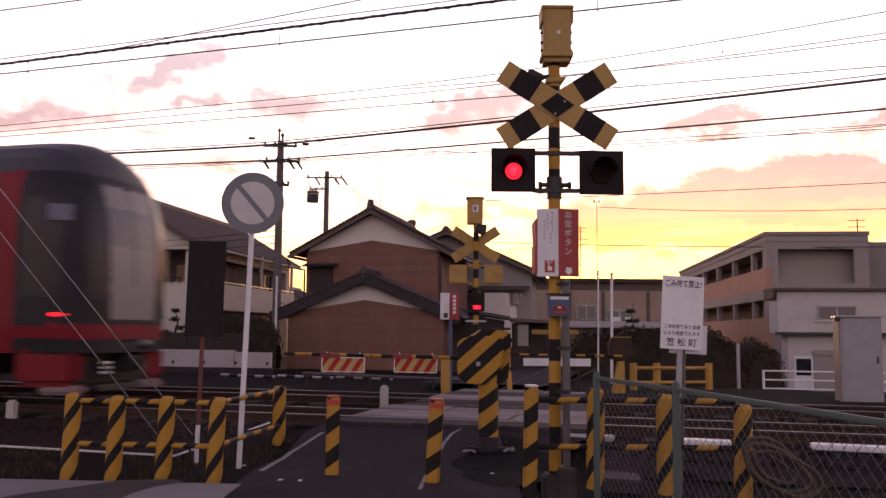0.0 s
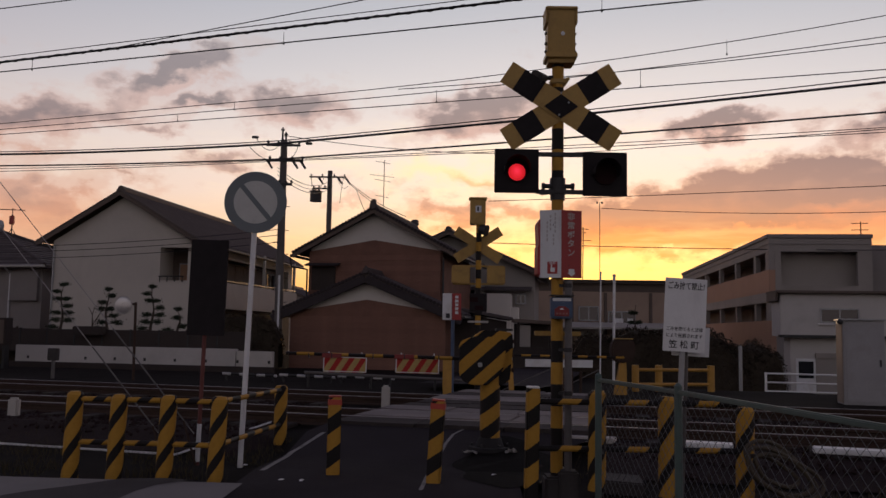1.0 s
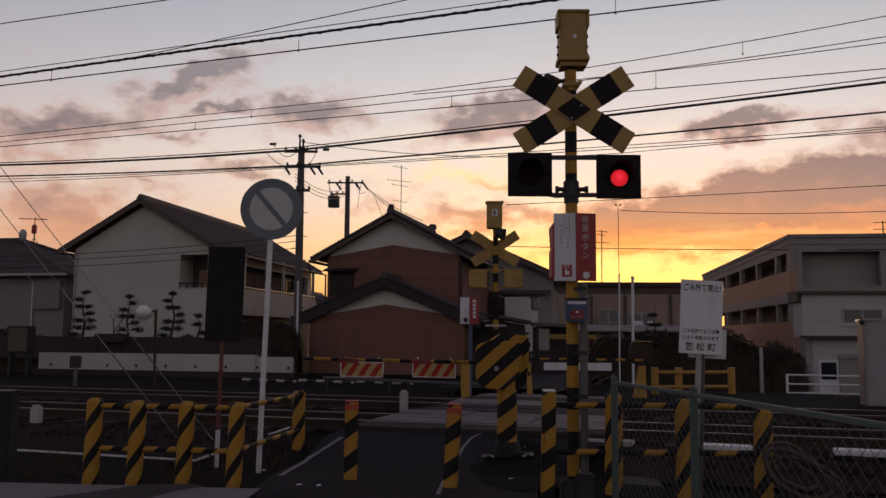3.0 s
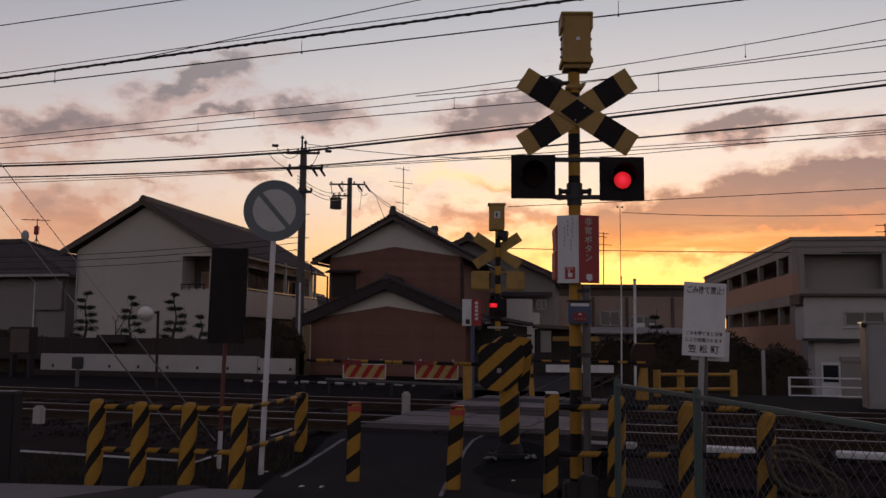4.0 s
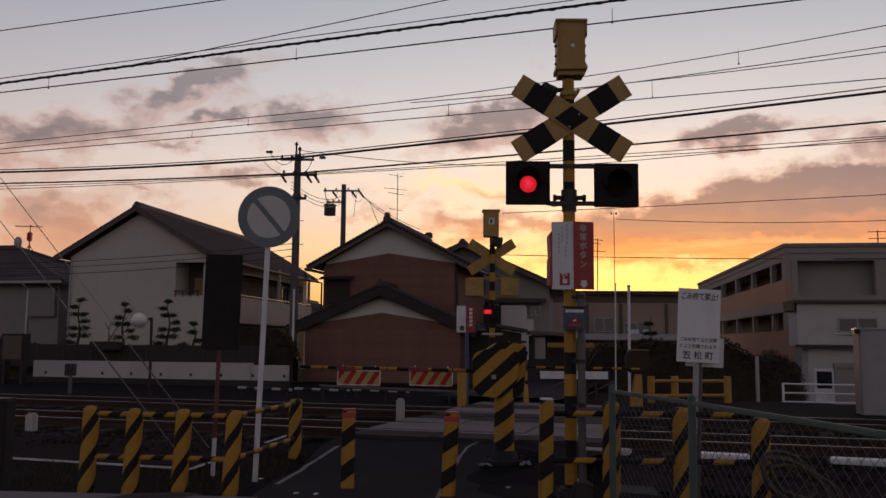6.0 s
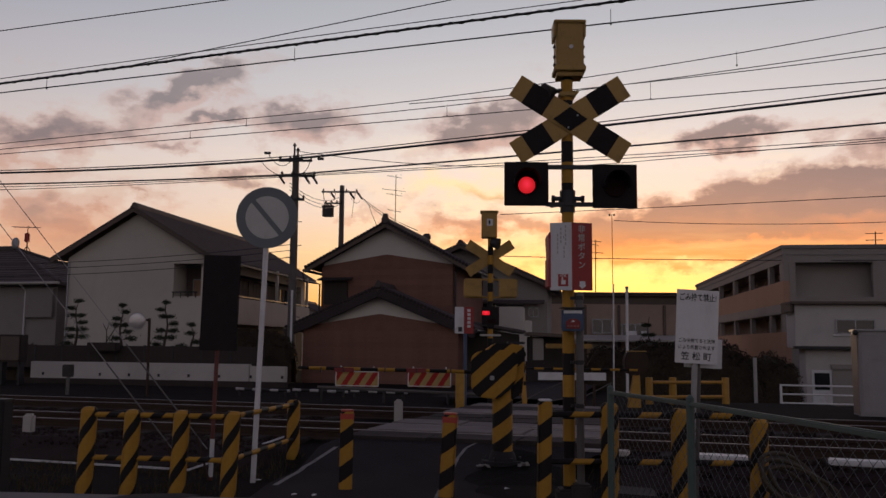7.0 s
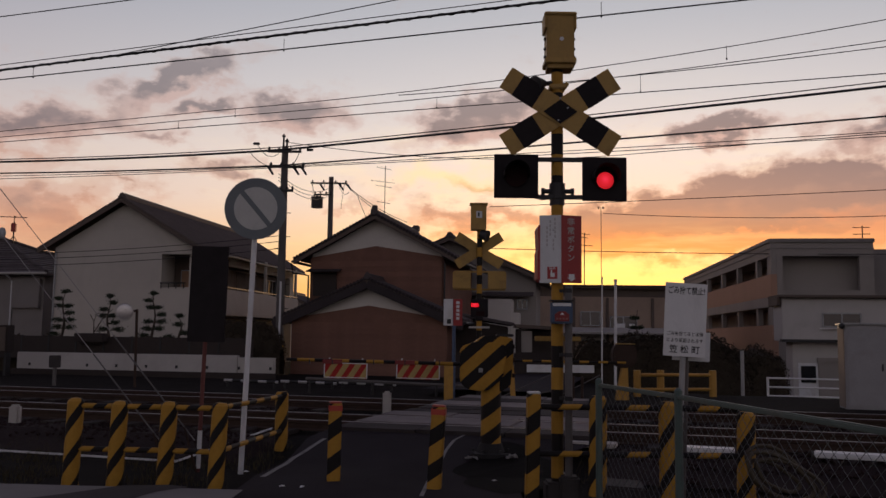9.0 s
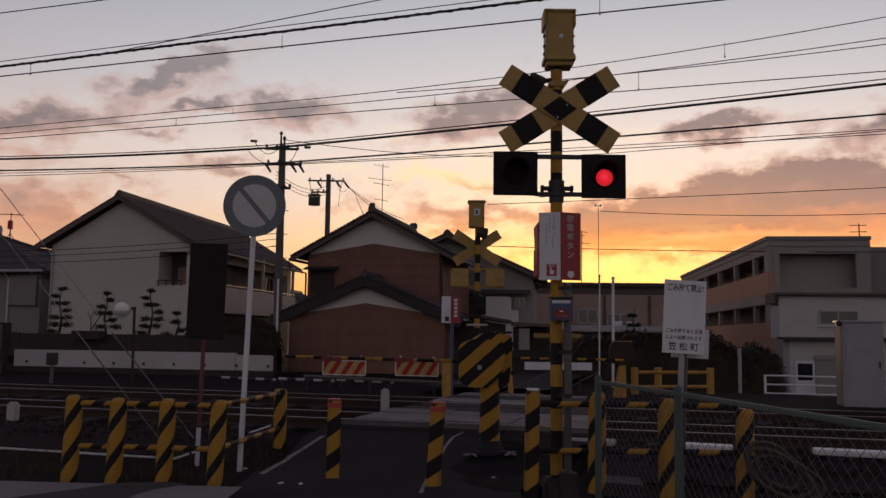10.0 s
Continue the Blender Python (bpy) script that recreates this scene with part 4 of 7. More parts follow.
# ---- chain link fence ----
def build_fence():
    root = thing("chain_link_fence", pose(0, 0, 0), "low chain link fence with green steel posts and rail", "fence")
    pts = [(1.39, 7.85), (1.70, 6.36), (2.06, 4.02), (2.45, 1.6), (2.85, -0.9)]
    top = 1.11
    for x, y in pts:
        bm = B()
        add_tube(bm, (x, y, -0.05), (x, y, top + 0.03), 0.03, seg=12)
        add_tube(bm, (x, y, top + 0.03), (x, y, top + 0.05), 0.03, 0.012, 12)
        part("post", bm, M["green"], root)
    for (xa, ya), (xb, yb) in zip(pts, pts[1:]):
        bm = B()
        d = math.hypot(xb - xa, yb - ya)
        rot = Euler((0, 0, math.atan2(yb - ya, xb - xa))).to_matrix().to_4x4()
        add_box(bm, ((xa + xb) / 2, (ya + yb) / 2, top - 0.014), (d, 0.036, 0.034), rot, 0.008)
        part("top_rail", bm, M["green"], root)
        # woven mesh: zigzag wires that lock into one another
        verts, faces = [], []
        ux, uy = (xb - xa) / d, (yb - ya) / d
        cell, r = 0.105, 0.0019
        n = int(d / cell) + 1
        for k in range(n + 14):
            for sgn in (1, -1):
                a = (k - 14) * cell if sgn > 0 else k * cell
                # straight run of wire across the panel, clipped to it
                h = top - 0.06
                s0, z0 = a, 0.03
                s1, z1 = a + sgn * h * 1.15, 0.03 + h
                if s0 < 0 or s0 > d or s1 < 0 or s1 > d:
                    def clip(s):
                        return (s - s0) / (s1 - s0)
                    ts = [0.0, 1.0]
                    lo, hi = sorted((clip(0.0), clip(d)))
                    ts = [max(0.0, lo), min(1.0, hi)]
                    if ts[0] >= ts[1]:
                        continue
                else:
                    ts = [0.0, 1.0]
                p = [Vector((xa + ux * (s0 + (s1 - s0) * t), ya + uy * (s0 + (s1 - s0) * t), z0 + (z1 - z0) * t)) for t in ts]
                off = Vector((-uy, ux, 0)) * 0.002 * sgn
                dirn = (p[1] - p[0]).normalized()
                s1v = dirn.cross(Vector((-uy, ux, 0))).normalized() * r
                s2v = Vector((-uy, ux, 0)) * r
                kx = len(verts)
                for q in p:
                    verts += [tuple(q + off + s1v), tuple(q + off - s1v * 0.5 + s2v), tuple(q + off - s1v * 0.5 - s2v)]
                faces += [(kx, kx + 1, kx + 4, kx + 3), (kx + 1, kx + 2, kx + 5, kx + 4), (kx + 2, kx, kx + 3, kx + 5)]
        me = bpy.data.meshes.new("mesh_panel")
        me.from_pydata(verts, [], faces)
        me.materials.append(M["mesh"])
        ob = new("mesh_panel", me)
        ob.parent = root


build_fence()


# ---- signs and small posts near the lane ----
def build_round_sign():
    root = thing("no_parking_sign", pose(-2.222, 9.9, 0.10, 0, 1.5, 0), "faded round traffic sign with a slash on a white post", "traffic sign")
    bm = B()
    add_tube(bm, (0, 0, -0.15), (0, 0, 3.1), 0.030, seg=14)
    part("post", bm, M["white_steel"], root, "white tubular post")
    ring = material("faded_sign_blue", (0.13, 0.15, 0.16), 0.5, vary=0.12, scale=4, bump=0.02)
    pale = material("faded_sign_face", (0.47, 0.475, 0.45), 0.5, vary=0.12, scale=4, bump=0.02, stain=(0.2, 0.2, 0.2), stains=0.4)
    bm = B()
    add_disc(bm, (0, -0.045, 2.83), 0.352, 0.012, (0, -1, 0), 56)
    plate = part("plate", bm, ring, root, "dark faded rim", pose(0.0, 0, 0, 0, 0, 3))
    bm = B()
    add_disc(bm, (0, -0.053, 2.83), 0.245, 0.006, (0, -1, 0), 48)
    part("face", bm, pale, plate, "pale sun-bleached face")
    bm = B()
    add_box(bm, (0, -0.057, 2.83), (0.50, 0.005, 0.055), Euler((0, radians(48), 0)).to_matrix().to_4x4())
    part("slash", bm, ring, plate)
    bm = B()
    add_box(bm, (0, -0.03, 2.83), (0.05, 0.05, 0.42), None, 0.006)
    part("bracket", bm, M["grey"], root)


def build_obstacle_board():
    root = thing("railway_warning_board", pose(-2.74, 10.0, 0.0, 0, 1.0, 0), "tall black railway board on a red and white post", "signal board")
    bm = B()
    add_box(bm, (0.02, 0, 1.96), (0.42, 0.05, 1.09), None, 0.006)
    part("board", bm, M["black"], root)
    bm = B()
    add_tube(bm, (0, 0.045, -0.05), (0, 0.045, 2.3), 0.024, seg=12)
    part("post", bm, material("red_brown_paint", (0.12, 0.03, 0.025), 0.6), root, "red-brown steel post")
    bm = B()
    add_tube(bm, (0.0, 0.045, 0.0), (0.0, 0.045, 0.42), 0.0265, seg=12)
    part("sleeve", bm, M["white_steel"], root, "white painted foot of the post")


def build_litter_sign():
    root = thing("no_littering_sign", pose(2.225, 8.4, 0.0, 0, 3.0, 0), "white town sign against littering on a grey post", "sign")
    bm = B()
    add_tube(bm, (0.0, 0.03, -0.05), (0.0, 0.03, 1.6), 0.028, seg=12)
    part("post", bm, M["grey"], root)
    bm = B()
    add_box(bm, (0, 0, 0.362), (0.402, 0.006, 0.70), None, 0.002)
    b = part("board", bm, M["white"], root, "white board with black lettering", pose(0.0, -0.01, 1.335))
    lettering("letter", "ごみ捨て禁止!", 0.062, b, M["ink"], pose(0.0, -0.0045, 0.635) @ Matrix.Diagonal((0.92, 1, 1.25, 1)))
    lettering("letter", "ごみを捨てると法律", 0.042, b, M["ink"], pose(0.0, -0.0045, 0.225) @ Matrix.Diagonal((0.93, 1, 1, 1)))
    lettering("letter", "により処罰されます", 0.042, b, M["ink"], pose(0.0, -0.0045, 0.162) @ Matrix.Diagonal((0.93, 1, 1, 1)))
    lettering("letter", "笠 松 町", 0.082, b, M["ink"], pose(0.0, -0.0045, 0.075))
    bm = B()
    add_box(bm, (0.085, 0.06, 1.45), (0.36, 0.006, 0.28), None, 0.002)
    part("rear_board", bm, M["white_steel"], root, "second white board behind")
    bm = B()
    add_tube(bm, (0.05, 0.10, -0.05), (0.03, 0.09, 1.5), 0.045, seg=12)
    part("rear_post", bm, M["pole"], root)


def build_guy_wires():
    for a, b in (((-6.94, 10.306, 5.16), (-2.775, 9.997, 0.313)), ((-6.72, 10.308, 4.41), (-3.135, 9.997, 0.267))):
        bm = B()
        add_tube(bm, a, b, 0.0048, seg=6)
        root = solid("guy_wire", bm, M["stay"], "steel stay wire running down to the verge", "stay wire", group="stay wires")
        bm = B()
        va, vb = Vector(a), Vector(b)
        add_tube(bm, va.lerp(vb, 0.76), va.lerp(vb, 0.985), 0.009, seg=8)
        part("sleeve", bm, M["conduit"], root, "pale plastic sleeve over the wire's foot")
        bm = B()
        add_tube(bm, va.lerp(vb, 0.97), vb + Vector((0.03, 0, -0.35)), 0.014, seg=8)
        part("anchor_rod", bm, M["rust"], root)


build_round_sign()
build_obstacle_board()
build_litter_sign()
build_guy_wires()


# ---- overhead wires ----
def wire(a, b, r, sag=0.0, name="overhead_wire", label="dark overhead wire along the railway"):
    bm = B()
    n = 24
    pts = []
    for i in range(n + 1):
        t = i / n
        p = Vector(a).lerp(Vector(b), t)
        p.z -= sag * 4 * t * (1 - t)
        pts.append(p)
    path_tube(bm, pts, r, 5)
    ob = solid(name, bm, M["cable"], label, "wire", group="overhead wires")
    return ob, pts


def track_wire(y0, x0, z0, x1, z1, r, sag=0.0, **k):
    return wire((x0, on_track(y0, x0), z0), (x1, on_track(y0, x1), z1), r, sag, **k)


def dropper(y0, x, z0, z1):
    bm = B()
    add_tube(bm, (x, on_track(y0, x), z0), (x, on_track(y0, x), z1), 0.005, seg=5)
    add_box(bm, (x, on_track(y0, x), z0), (0.03, 0.02, 0.035), None, 0.004)
    solid("wire_dropper", bm, M["cable"], "short dropper clip between two overhead wires", "wire clip", group="wire droppers")


def build_wires():
    track_wire(13.2, -30, 6.70, 20, 7.85, 0.010)                     # feeder above the near track
    track_wire(13.6, -30, 5.50, 24, 7.52, 0.022, -0.03)              # near messenger
    track_wire(13.6, -30, 5.60, 24, 7.62, 0.008, -0.03)
    track_wire(13.62, -6.2, 6.42, 9.0, 8.0, 0.009)
    track_wire(13.6, -30, 5.64, 24, 6.93, 0.012)                     # near contact wire
    for x in (-7.6, -2.75, 2.35):
        dropper(13.6, x, 6.16 + 0.024 * (x + 7.6), 6.33 + 0.030 * (x + 7.6))
    track_wire(17.6, -40, 5.35, -4.7, 6.44, 0.009)
    track_wire(17.6, -4.7, 6.44, 20, 9.4, 0.009, 0.63)
    track_wire(17.62, -40, 5.30, -4.6, 6.29, 0.009)
    track_wire(17.62, -4.6, 6.29, 20, 8.45, 0.009, 0.45)
    track_wire(17.64, -1.0, 6.52, 20, 8.17, 0.009, 0.40)
    track_wire(17.6, -40, 5.47, 30, 6.72, 0.010)
    for x, up in ((-6.0, 0.16), (-0.2, 0.24), (3.75, 0.37)):
        dropper(17.6, x, 6.09 + 0.018 * (x + 6), 6.09 + up + 0.018 * (x + 6))
    dropper(17.6, 5.29, 6.80, 7.07)
    dropper(17.61, -4.65, 6.28, 6.45)
    # binding wound round the near messenger
    bm = B()
    pts = []
    for i in range(620):
        x, a = -13.0 + i * 0.04, i * 0.72
        f = (x + 30) / 54
        pts.append((x, on_track(13.6, x) + 0.026 * math.sin(a), 5.50 + 2.02 * f + 0.12 * f * (1 - f) + 0.026 * math.cos(a)))
    path_tube(bm, pts, 0.006, 4)
    solid("wire_binding", bm, M["cable"], "thin wire wound round the heavy overhead cable", "wire")
    wire((9.05, 50.0, 8.68), (24.4, 41.0, 7.62), 0.018, 0.25)
    # power lines past the utility poles
    for dz, r in ((0.0, 0.042), (0.10, 0.018)):
        wire((-19.0, 34.2, 8.15 + dz), (-5.75, 30.5, 8.02 + dz), r, 0.08, label="thick power line between utility poles")
        wire((-5.75, 30.5, 8.02 + dz), (30.0, 20.7, 10.25 + dz * 2), r, 0.15, label="thick power line between utility poles")
    for dz, r, far in ((0.0, 0.030, 8.98), (-0.24, 0.013, 7.90), (-0.12, 0.012, 8.14)):
        wire((-19.0, 34.2, 7.70 + dz), (-5.75, 30.5, 7.46 + dz * 0.3), r, 0.05, label="power line between utility poles")
        wire((-5.75, 30.5, 7.46 + dz * 0.3), (30.0, 20.7, far), r, 0.12, label="power line between utility poles")
    wire((7.2, 32.0, 8.36), (22.0, 28.0, 9.0), 0.016)
    wire((-5.7, 30.5, 8.3), (7.2, 32.0, 8.36), 0.012, 0.4)
    wire((2.0, 39.4, 7.4), (26.0, 33.0, 7.85), 0.016, 0.05)
    wire((-2.0, 50.0, 6.7), (30.0, 42.0, 5.9), 0.022, 0.25)
    for z in (4.95, 4.75, 4.5):
        wire((-24.0, 33.0, z - 0.5), (-5.75, 30.4, z), 0.012, 0.35, label="thin service line to the houses")


def build_utility_pole(place, h, r, arms, name_label, pins=True):
    root = thing("utility_pole", place, name_label, "utility pole", "utility poles")
    bm = B()
    add_tube(bm, (0, 0, -0.3), (0, 0, h), r, r * 0.72, 14)
    part("pole", bm, M["pole"], root)
    for z, w, x in arms:
        bm = B()
        add_box(bm, (x, -0.12, z), (w, 0.08, 0.08), None, 0.01)
        arm = part("crossarm", bm, M["dark"], root)
        for s in (-0.45, -0.15, 0.18, 0.46):
            bm = B()
            add_tube(bm, (x + s * w, -0.12, z + 0.03), (x + s * w, -0.12, z + 0.16), 0.035, 0.028, 8)
            add_disc(bm, (x + s * w, -0.12, z + 0.10), 0.055, 0.025, (0, 0, 1), 10)
            part("insulator", bm, M["dark"], arm)
    for x, z0, z1 in ((-0.05, h - 0.05, h + 0.45), (0.07, h - 0.05, h + 0.28)) if pins else ():
        bm = B()
        add_tube(bm, (x, -0.05, z0), (x, -0.05, z1), 0.04, 0.028, 8)
        add_disc(bm, (x, -0.05, z1 - 0.08), 0.065, 0.05, (0, 0, 1), 10)
        part("pin_insulator", bm, M["dark"], root)
    for i in range(12):
        bm = B()
        s = 1 if i % 2 else -1
        add_tube(bm, (0, 0, 2.0 + i * 0.42), (s * (r + 0.11), 0, 2.0 + i * 0.42), 0.012, seg=6)
        part("step_bolt", bm, M["dark"], root)
    return root


build_wires()
p1 = build_utility_pole(pose(-5.72, 30.6, 0.0), 8.15, 0.16, [(7.95, 1.2, 0.0), (7.40, 1.25, 0.1), (6.55, 0.7, 0.0)], "dark utility pole with crossarms beside the houses")
p2 = build_utility_pole(pose(-5.97, 45.0, 0.0), 9.7, 0.17, [(9.35, 1.9, -0.1), (8.75, 0.9, -0.4)], "utility pole carrying a transformer behind the houses", False)
bm = B()
add_tube(bm, (0, 0, 0), (0, 0, 0.52), 0.30, seg=18)
add_disc(bm, (0, 0, 0.52), 0.33, 0.06, (0, 0, 1), 18)
for s in (-0.16, 0.0, 0.16):
    add_tube(bm, (s, 0, 0.55), (s, 0, 0.72), 0.05, 0.03, 8)
part("transformer", bm, M["dark"], p2, "dark drum transformer", pose(-0.68, -0.2, 8.05))


bm = B()
add_box(bm, (0.02, -0.17, 2.2), (0.07, 0.02, 2.3), None, 0.004)
part("marker_strip", bm, M["white_steel"], p1, "pale marker strip up the pole")
bm = B()
add_tube(bm, (0, 0, 0.25), (0, 0, 1.15), 0.172, seg=14)
part("pole_guard", bm, M["hazard"], p1, "striped guard round the foot of the pole")


def jumper(parent, a, b, drop):
    bm = B()
    a, b = Vector(a), Vector(b)
    path_tube(bm, [a.lerp(b, t) - Vector((0, 0, drop * 4 * t * (1 - t))) for t in [i / 10 for i in range(11)]], 0.012, 5)
    part("jumper_wire", bm, M["cable"], parent)


jumper(p1, (-1.0, -0.12, 8.25), (-0.1, -0.12, 8.0), 0.35)
jumper(p1, (-1.25, -0.12, 7.95), (0.0, -0.12, 7.55), 0.30)
jumper(p1, (0.55, -0.12, 8.0), (0.25, -0.12, 7.5), 0.12)
for sx in (-1.0, 0.9):
    bm = B()
    add_box(bm, (sx, -0.12, 8.02 + 0.2 * (sx < 0)), (0.24, 0.08, 0.09), None, 0.02)
    part("strain_insulator", bm, M["dark"], p1)
for sx in (-0.55, 0.35, 0.62):
    bm = B()
    add_tube(bm, (sx, -0.12, 7.40), (sx + 0.18, -0.12, 7.12), 0.05, 0.035, 8)
    part("cutout", bm, M["dark"], p1)
jumper(p2, (-0.95, -0.12, 9.35), (-0.9, -0.2, 8.75), 0.0)
jumper(p2, (-1.0, -0.12, 9.4), (-0.5, -0.2, 8.8), 0.45)
jumper(p2, (-0.3, -0.12, 9.4), (-0.62, -0.2, 8.8), 0.30)
jumper(p2, (0.35, -0.12, 9.45), (0.95, -0.12, 8.9), 0.35)
jumper(p2, (0.75, -0.12, 9.4), (0.55, -0.12, 8.0), -0.25)
for sx in (-0.55, 0.45, 0.85):
    bm = B()
    add_tube(bm, (sx, -0.12, 9.30), (sx + 0.22, -0.12, 8.98), 0.06, 0.04, 8)
    part("cutout", bm, M["dark"], p2)
for k, (ex, ez) in enumerate(((-2.2, 6.9), (-1.6, 6.8), (-2.9, 6.3))):
    wire((-5.2 + 0.3 * k, 44.8, 9.3 - 0.25 * k), (ex, 36.0, ez - 0.6), 0.014, 0.15, label="thin service line from the pole to a house")
for k in range(3):
    wire((-5.9, 30.5, 7.15 - 0.12 * k), (-6.0, 44.8, 9.1 - 0.2 * k), 0.013, 0.4, label="power line between the two poles")


# ---- train leaving to the left ----
def build_train():
    root = thing("train", track_pose(12.45, -4.80), "red and grey express train car with dark rounded end", "train")
    L, TOP = 18.0, 4.15
    side = [(-1.34, 0.80), (-1.385, 1.2), (-1.385, 2.0), (-1.385, 2.75), (-1.35, 3.12), (-1.27, 3.42), (-1.10, 3.72), (-0.85, 3.93), (-0.5, 4.07), (-0.2, 4.13), (0, TOP)]
    fine = []
    for (ya, za), (yb, zb) in zip(side, side[1:]):
        k = 9
        fine += [(ya + (yb - ya) * i / k, za + (zb - za) * i / k) for i in range(k)]
    fine.append(side[-1])
    prof = fine + [(-y, z) for y, z in fine[-2::-1]]
    n = len(prof)

    def skin(bm, rings, pick):
        for r0, r1 in zip(rings, rings[1:]):
            for i in range(n - 1):
                f = bm.faces.new((r0[i], r0[i + 1], r1[i + 1], r1[i]))
                f.material_index = pick(f.calc_center_median())
                f.smooth = True

    # red side up to the dark end, grey roof
    bm = B()
    rings = [[bm.verts.new((x, y, z)) for y, z in prof] for x in (-L, -14, -10, -6, -3.0, -2.2)]
    skin(bm, rings, lambda c: 1 if c.z > 3.5 else 0)
    bm.faces.new(rings[0])
    bmesh.ops.recalc_face_normals(bm, faces=bm.faces[:])
    part("body", bm, [M["train_red"], M["train_grey"]], root, "red car side under a grey roof")

    # rounded end: full section, then drawn in to an upright face
    def pick(c):
        if c.x < -1.08:
            return 1 if c.z > 3.5 else 2
        if c.z < 1.22:
            return 2 if c.z > 1.0 else 0
        if c.z > 3.50:
            return 1
        if c.x < -0.40:
            return 3 if c.x > -0.98 and 1.62 < c.z < 3.10 else 0
        a = abs(c.y)
        if c.z > 3.36 or c.z < 1.30:
            return 0
        if a < 0.02 or 0.58 < a < 0.66:
            return 0
        if a < 0.58:
            return 4 if c.z < 2.42 or c.z > 3.02 else 5
        return 3 if a < 1.0 and c.z > 1.6 else 0
    bm = B()
    rings = []
    for k in range(81):
        t = k / 80
        x = -2.2 * (1 - t) ** 2.0
        u = (x + 2.2) / 2.2
        wy = (1 - u ** 7.0) ** (1 / 3.0)
        tz = (1 - 0.94 * u ** 6.5) ** (1 / 2.4)
        rings.append([bm.verts.new((x, y * max(wy, 0.002), 0.80 + (z - 0.80) * (tz if z > 1.3 else 1.0 - (1 - tz) * (z - 0.8) / 0.5))) for y, z in prof])
    skin(bm, rings, pick)
    bmesh.ops.remove_doubles(bm, verts=bm.verts[:], dist=0.0008)
    bmesh.ops.recalc_face_normals(bm, faces=bm.faces[:])
    part("cab", bm, [M["train_black"], M["train_grey"], M["train_red"], M["tint"], M["train_silver"], M["screen"]], root, "dark rounded cab with wide windows and silver pillars")
    return root


def build_train_details(root):
    for x, y, a in ((-0.40, -1.235, -52), (-0.30, 1.12, 38)):
        bm = B()
        add_box(bm, (0, 0, 0), (0.09, 0.26, 0.055), None, 0.02)
        part("tail_lamp", bm, M["tail"], root, "lit red tail lamp", pose(x, y, 1.36, 0, 0, a))
    bm = B()
    add_box(bm, (-0.60, 0, 0.55), (0.6, 2.1, 0.60), None, 0.10)
    part("skirt", bm, M["train_black"], root, "dark recess behind the coupler")
    for y in (-1.02, 1.02):
        bm = B()
        add_box(bm, (-0.66, y, 0.60), (0.85, 0.62, 0.56), Euler((0, 0, radians(22 if y < 0 else -22))).to_matrix().to_4x4(), 0.09)
        part("corner_guard", bm, M["train_red"], root, "red corner valance")
        bm = B()
        add_box(bm, (-0.50, y * 0.92, 0.27), (0.55, 0.55, 0.13), Euler((0, 0, radians(22 if y < 0 else -22))).to_matrix().to_4x4(), 0.04)
        part("step_plate", bm, M["train_step"], root, "pale step under the valance")
    bm = B()
    add_box(bm, (-0.30, 0, 0.27), (0.22, 1.15, 0.10), None, 0.03)
    part("lower_lip", bm, M["train_grey"], root, "grey lip under the coupler")
    bm = B()
    add_box(bm, (-0.10, 0, 0.62), (0.35, 0.30, 0.26), None, 0.04)
    add_tube(bm, (-0.05, 0, 0.62), (0.20, 0, 0.62), 0.09)
    part("coupler", bm, M["dark"], root, "dark coupler")
    bm = B()
    bmesh.ops.create_uvsphere(bm, u_segments=20, v_segments=12, radius=1.0, matrix=Matrix.Translation((-0.22, 0.30, 0.92)) @ Matrix.Diagonal((0.26, 0.46, 0.15, 1)))
    smooth(part("coupler_cover", bm, M["train_grey"], root, "rounded grey cover above the coupler").data)
    for k in range(3):
        bm = B()
        add_box(bm, (-0.16, -0.42, 0.50 + k * 0.075), (0.03, 0.24, 0.035), None, 0.004)
        part("number_bar", bm, M["white_steel"], root)
    bm = B()
    add_box(bm, (-0.42, -1.27, 2.85), (0.02, 0.34, 0.24), Euler((0, 0, radians(-58))).to_matrix().to_4x4())
    part("notice", bm, material("dim_blue_notice", (0.12, 0.13, 0.17), 0.6), root, "dim blue-grey destination display")
    bm = B()
    add_box(bm, (-9.6, -1.30, 0.60), (15.6, 0.06, 0.5), None, 0.02)
    add_box(bm, (-9.6, 1.30, 0.60), (15.6, 0.06, 0.5), None, 0.02)
    part("side_skirt", bm, M["train_red"], root, "red side skirt")
    for i in range(7):
        bm = B()
        add_box(bm, (-4.0 - i * 1.9, -1.385, 2.35), (1.3, 0.02, 0.8), None, 0.008)
        part("side_window", bm, M["tint"], root)
    bm = B()
    add_box(bm, (-10.0, 0, 4.0), (3.0, 1.6, 0.22), None, 0.08)
    part("roof_unit", bm, M["train_grey"], root, "grey roof unit")
    bm = B()
    add_box(bm, (-2.2, -0.3, 4.03), (0.35, 0.3, 0.08), None, 0.02)
    part("antenna", bm, M["dark"], root)
    for x in (-3.4, -5.3, -13.5, -15.4):
        for y in (-0.53, 0.53):
            bm = B()
            add_disc(bm, (0, 0, 0), 0.42, 0.11, (0, 1, 0), 24)
            part("wheel", bm, M["rust"], root, "", pose(x, y, 0.42))
    for x in (-4.35, -14.45):
        bm = B()
        add_box(bm, (x, 0, 0.55), (2.9, 1.7, 0.35), None, 0.05)
        part("bogie", bm, M["dark"], root)
    bm = B()
    add_box(bm, (-9.4, 0, 0.60), (6.0, 2.3, 0.5), None, 0.05)
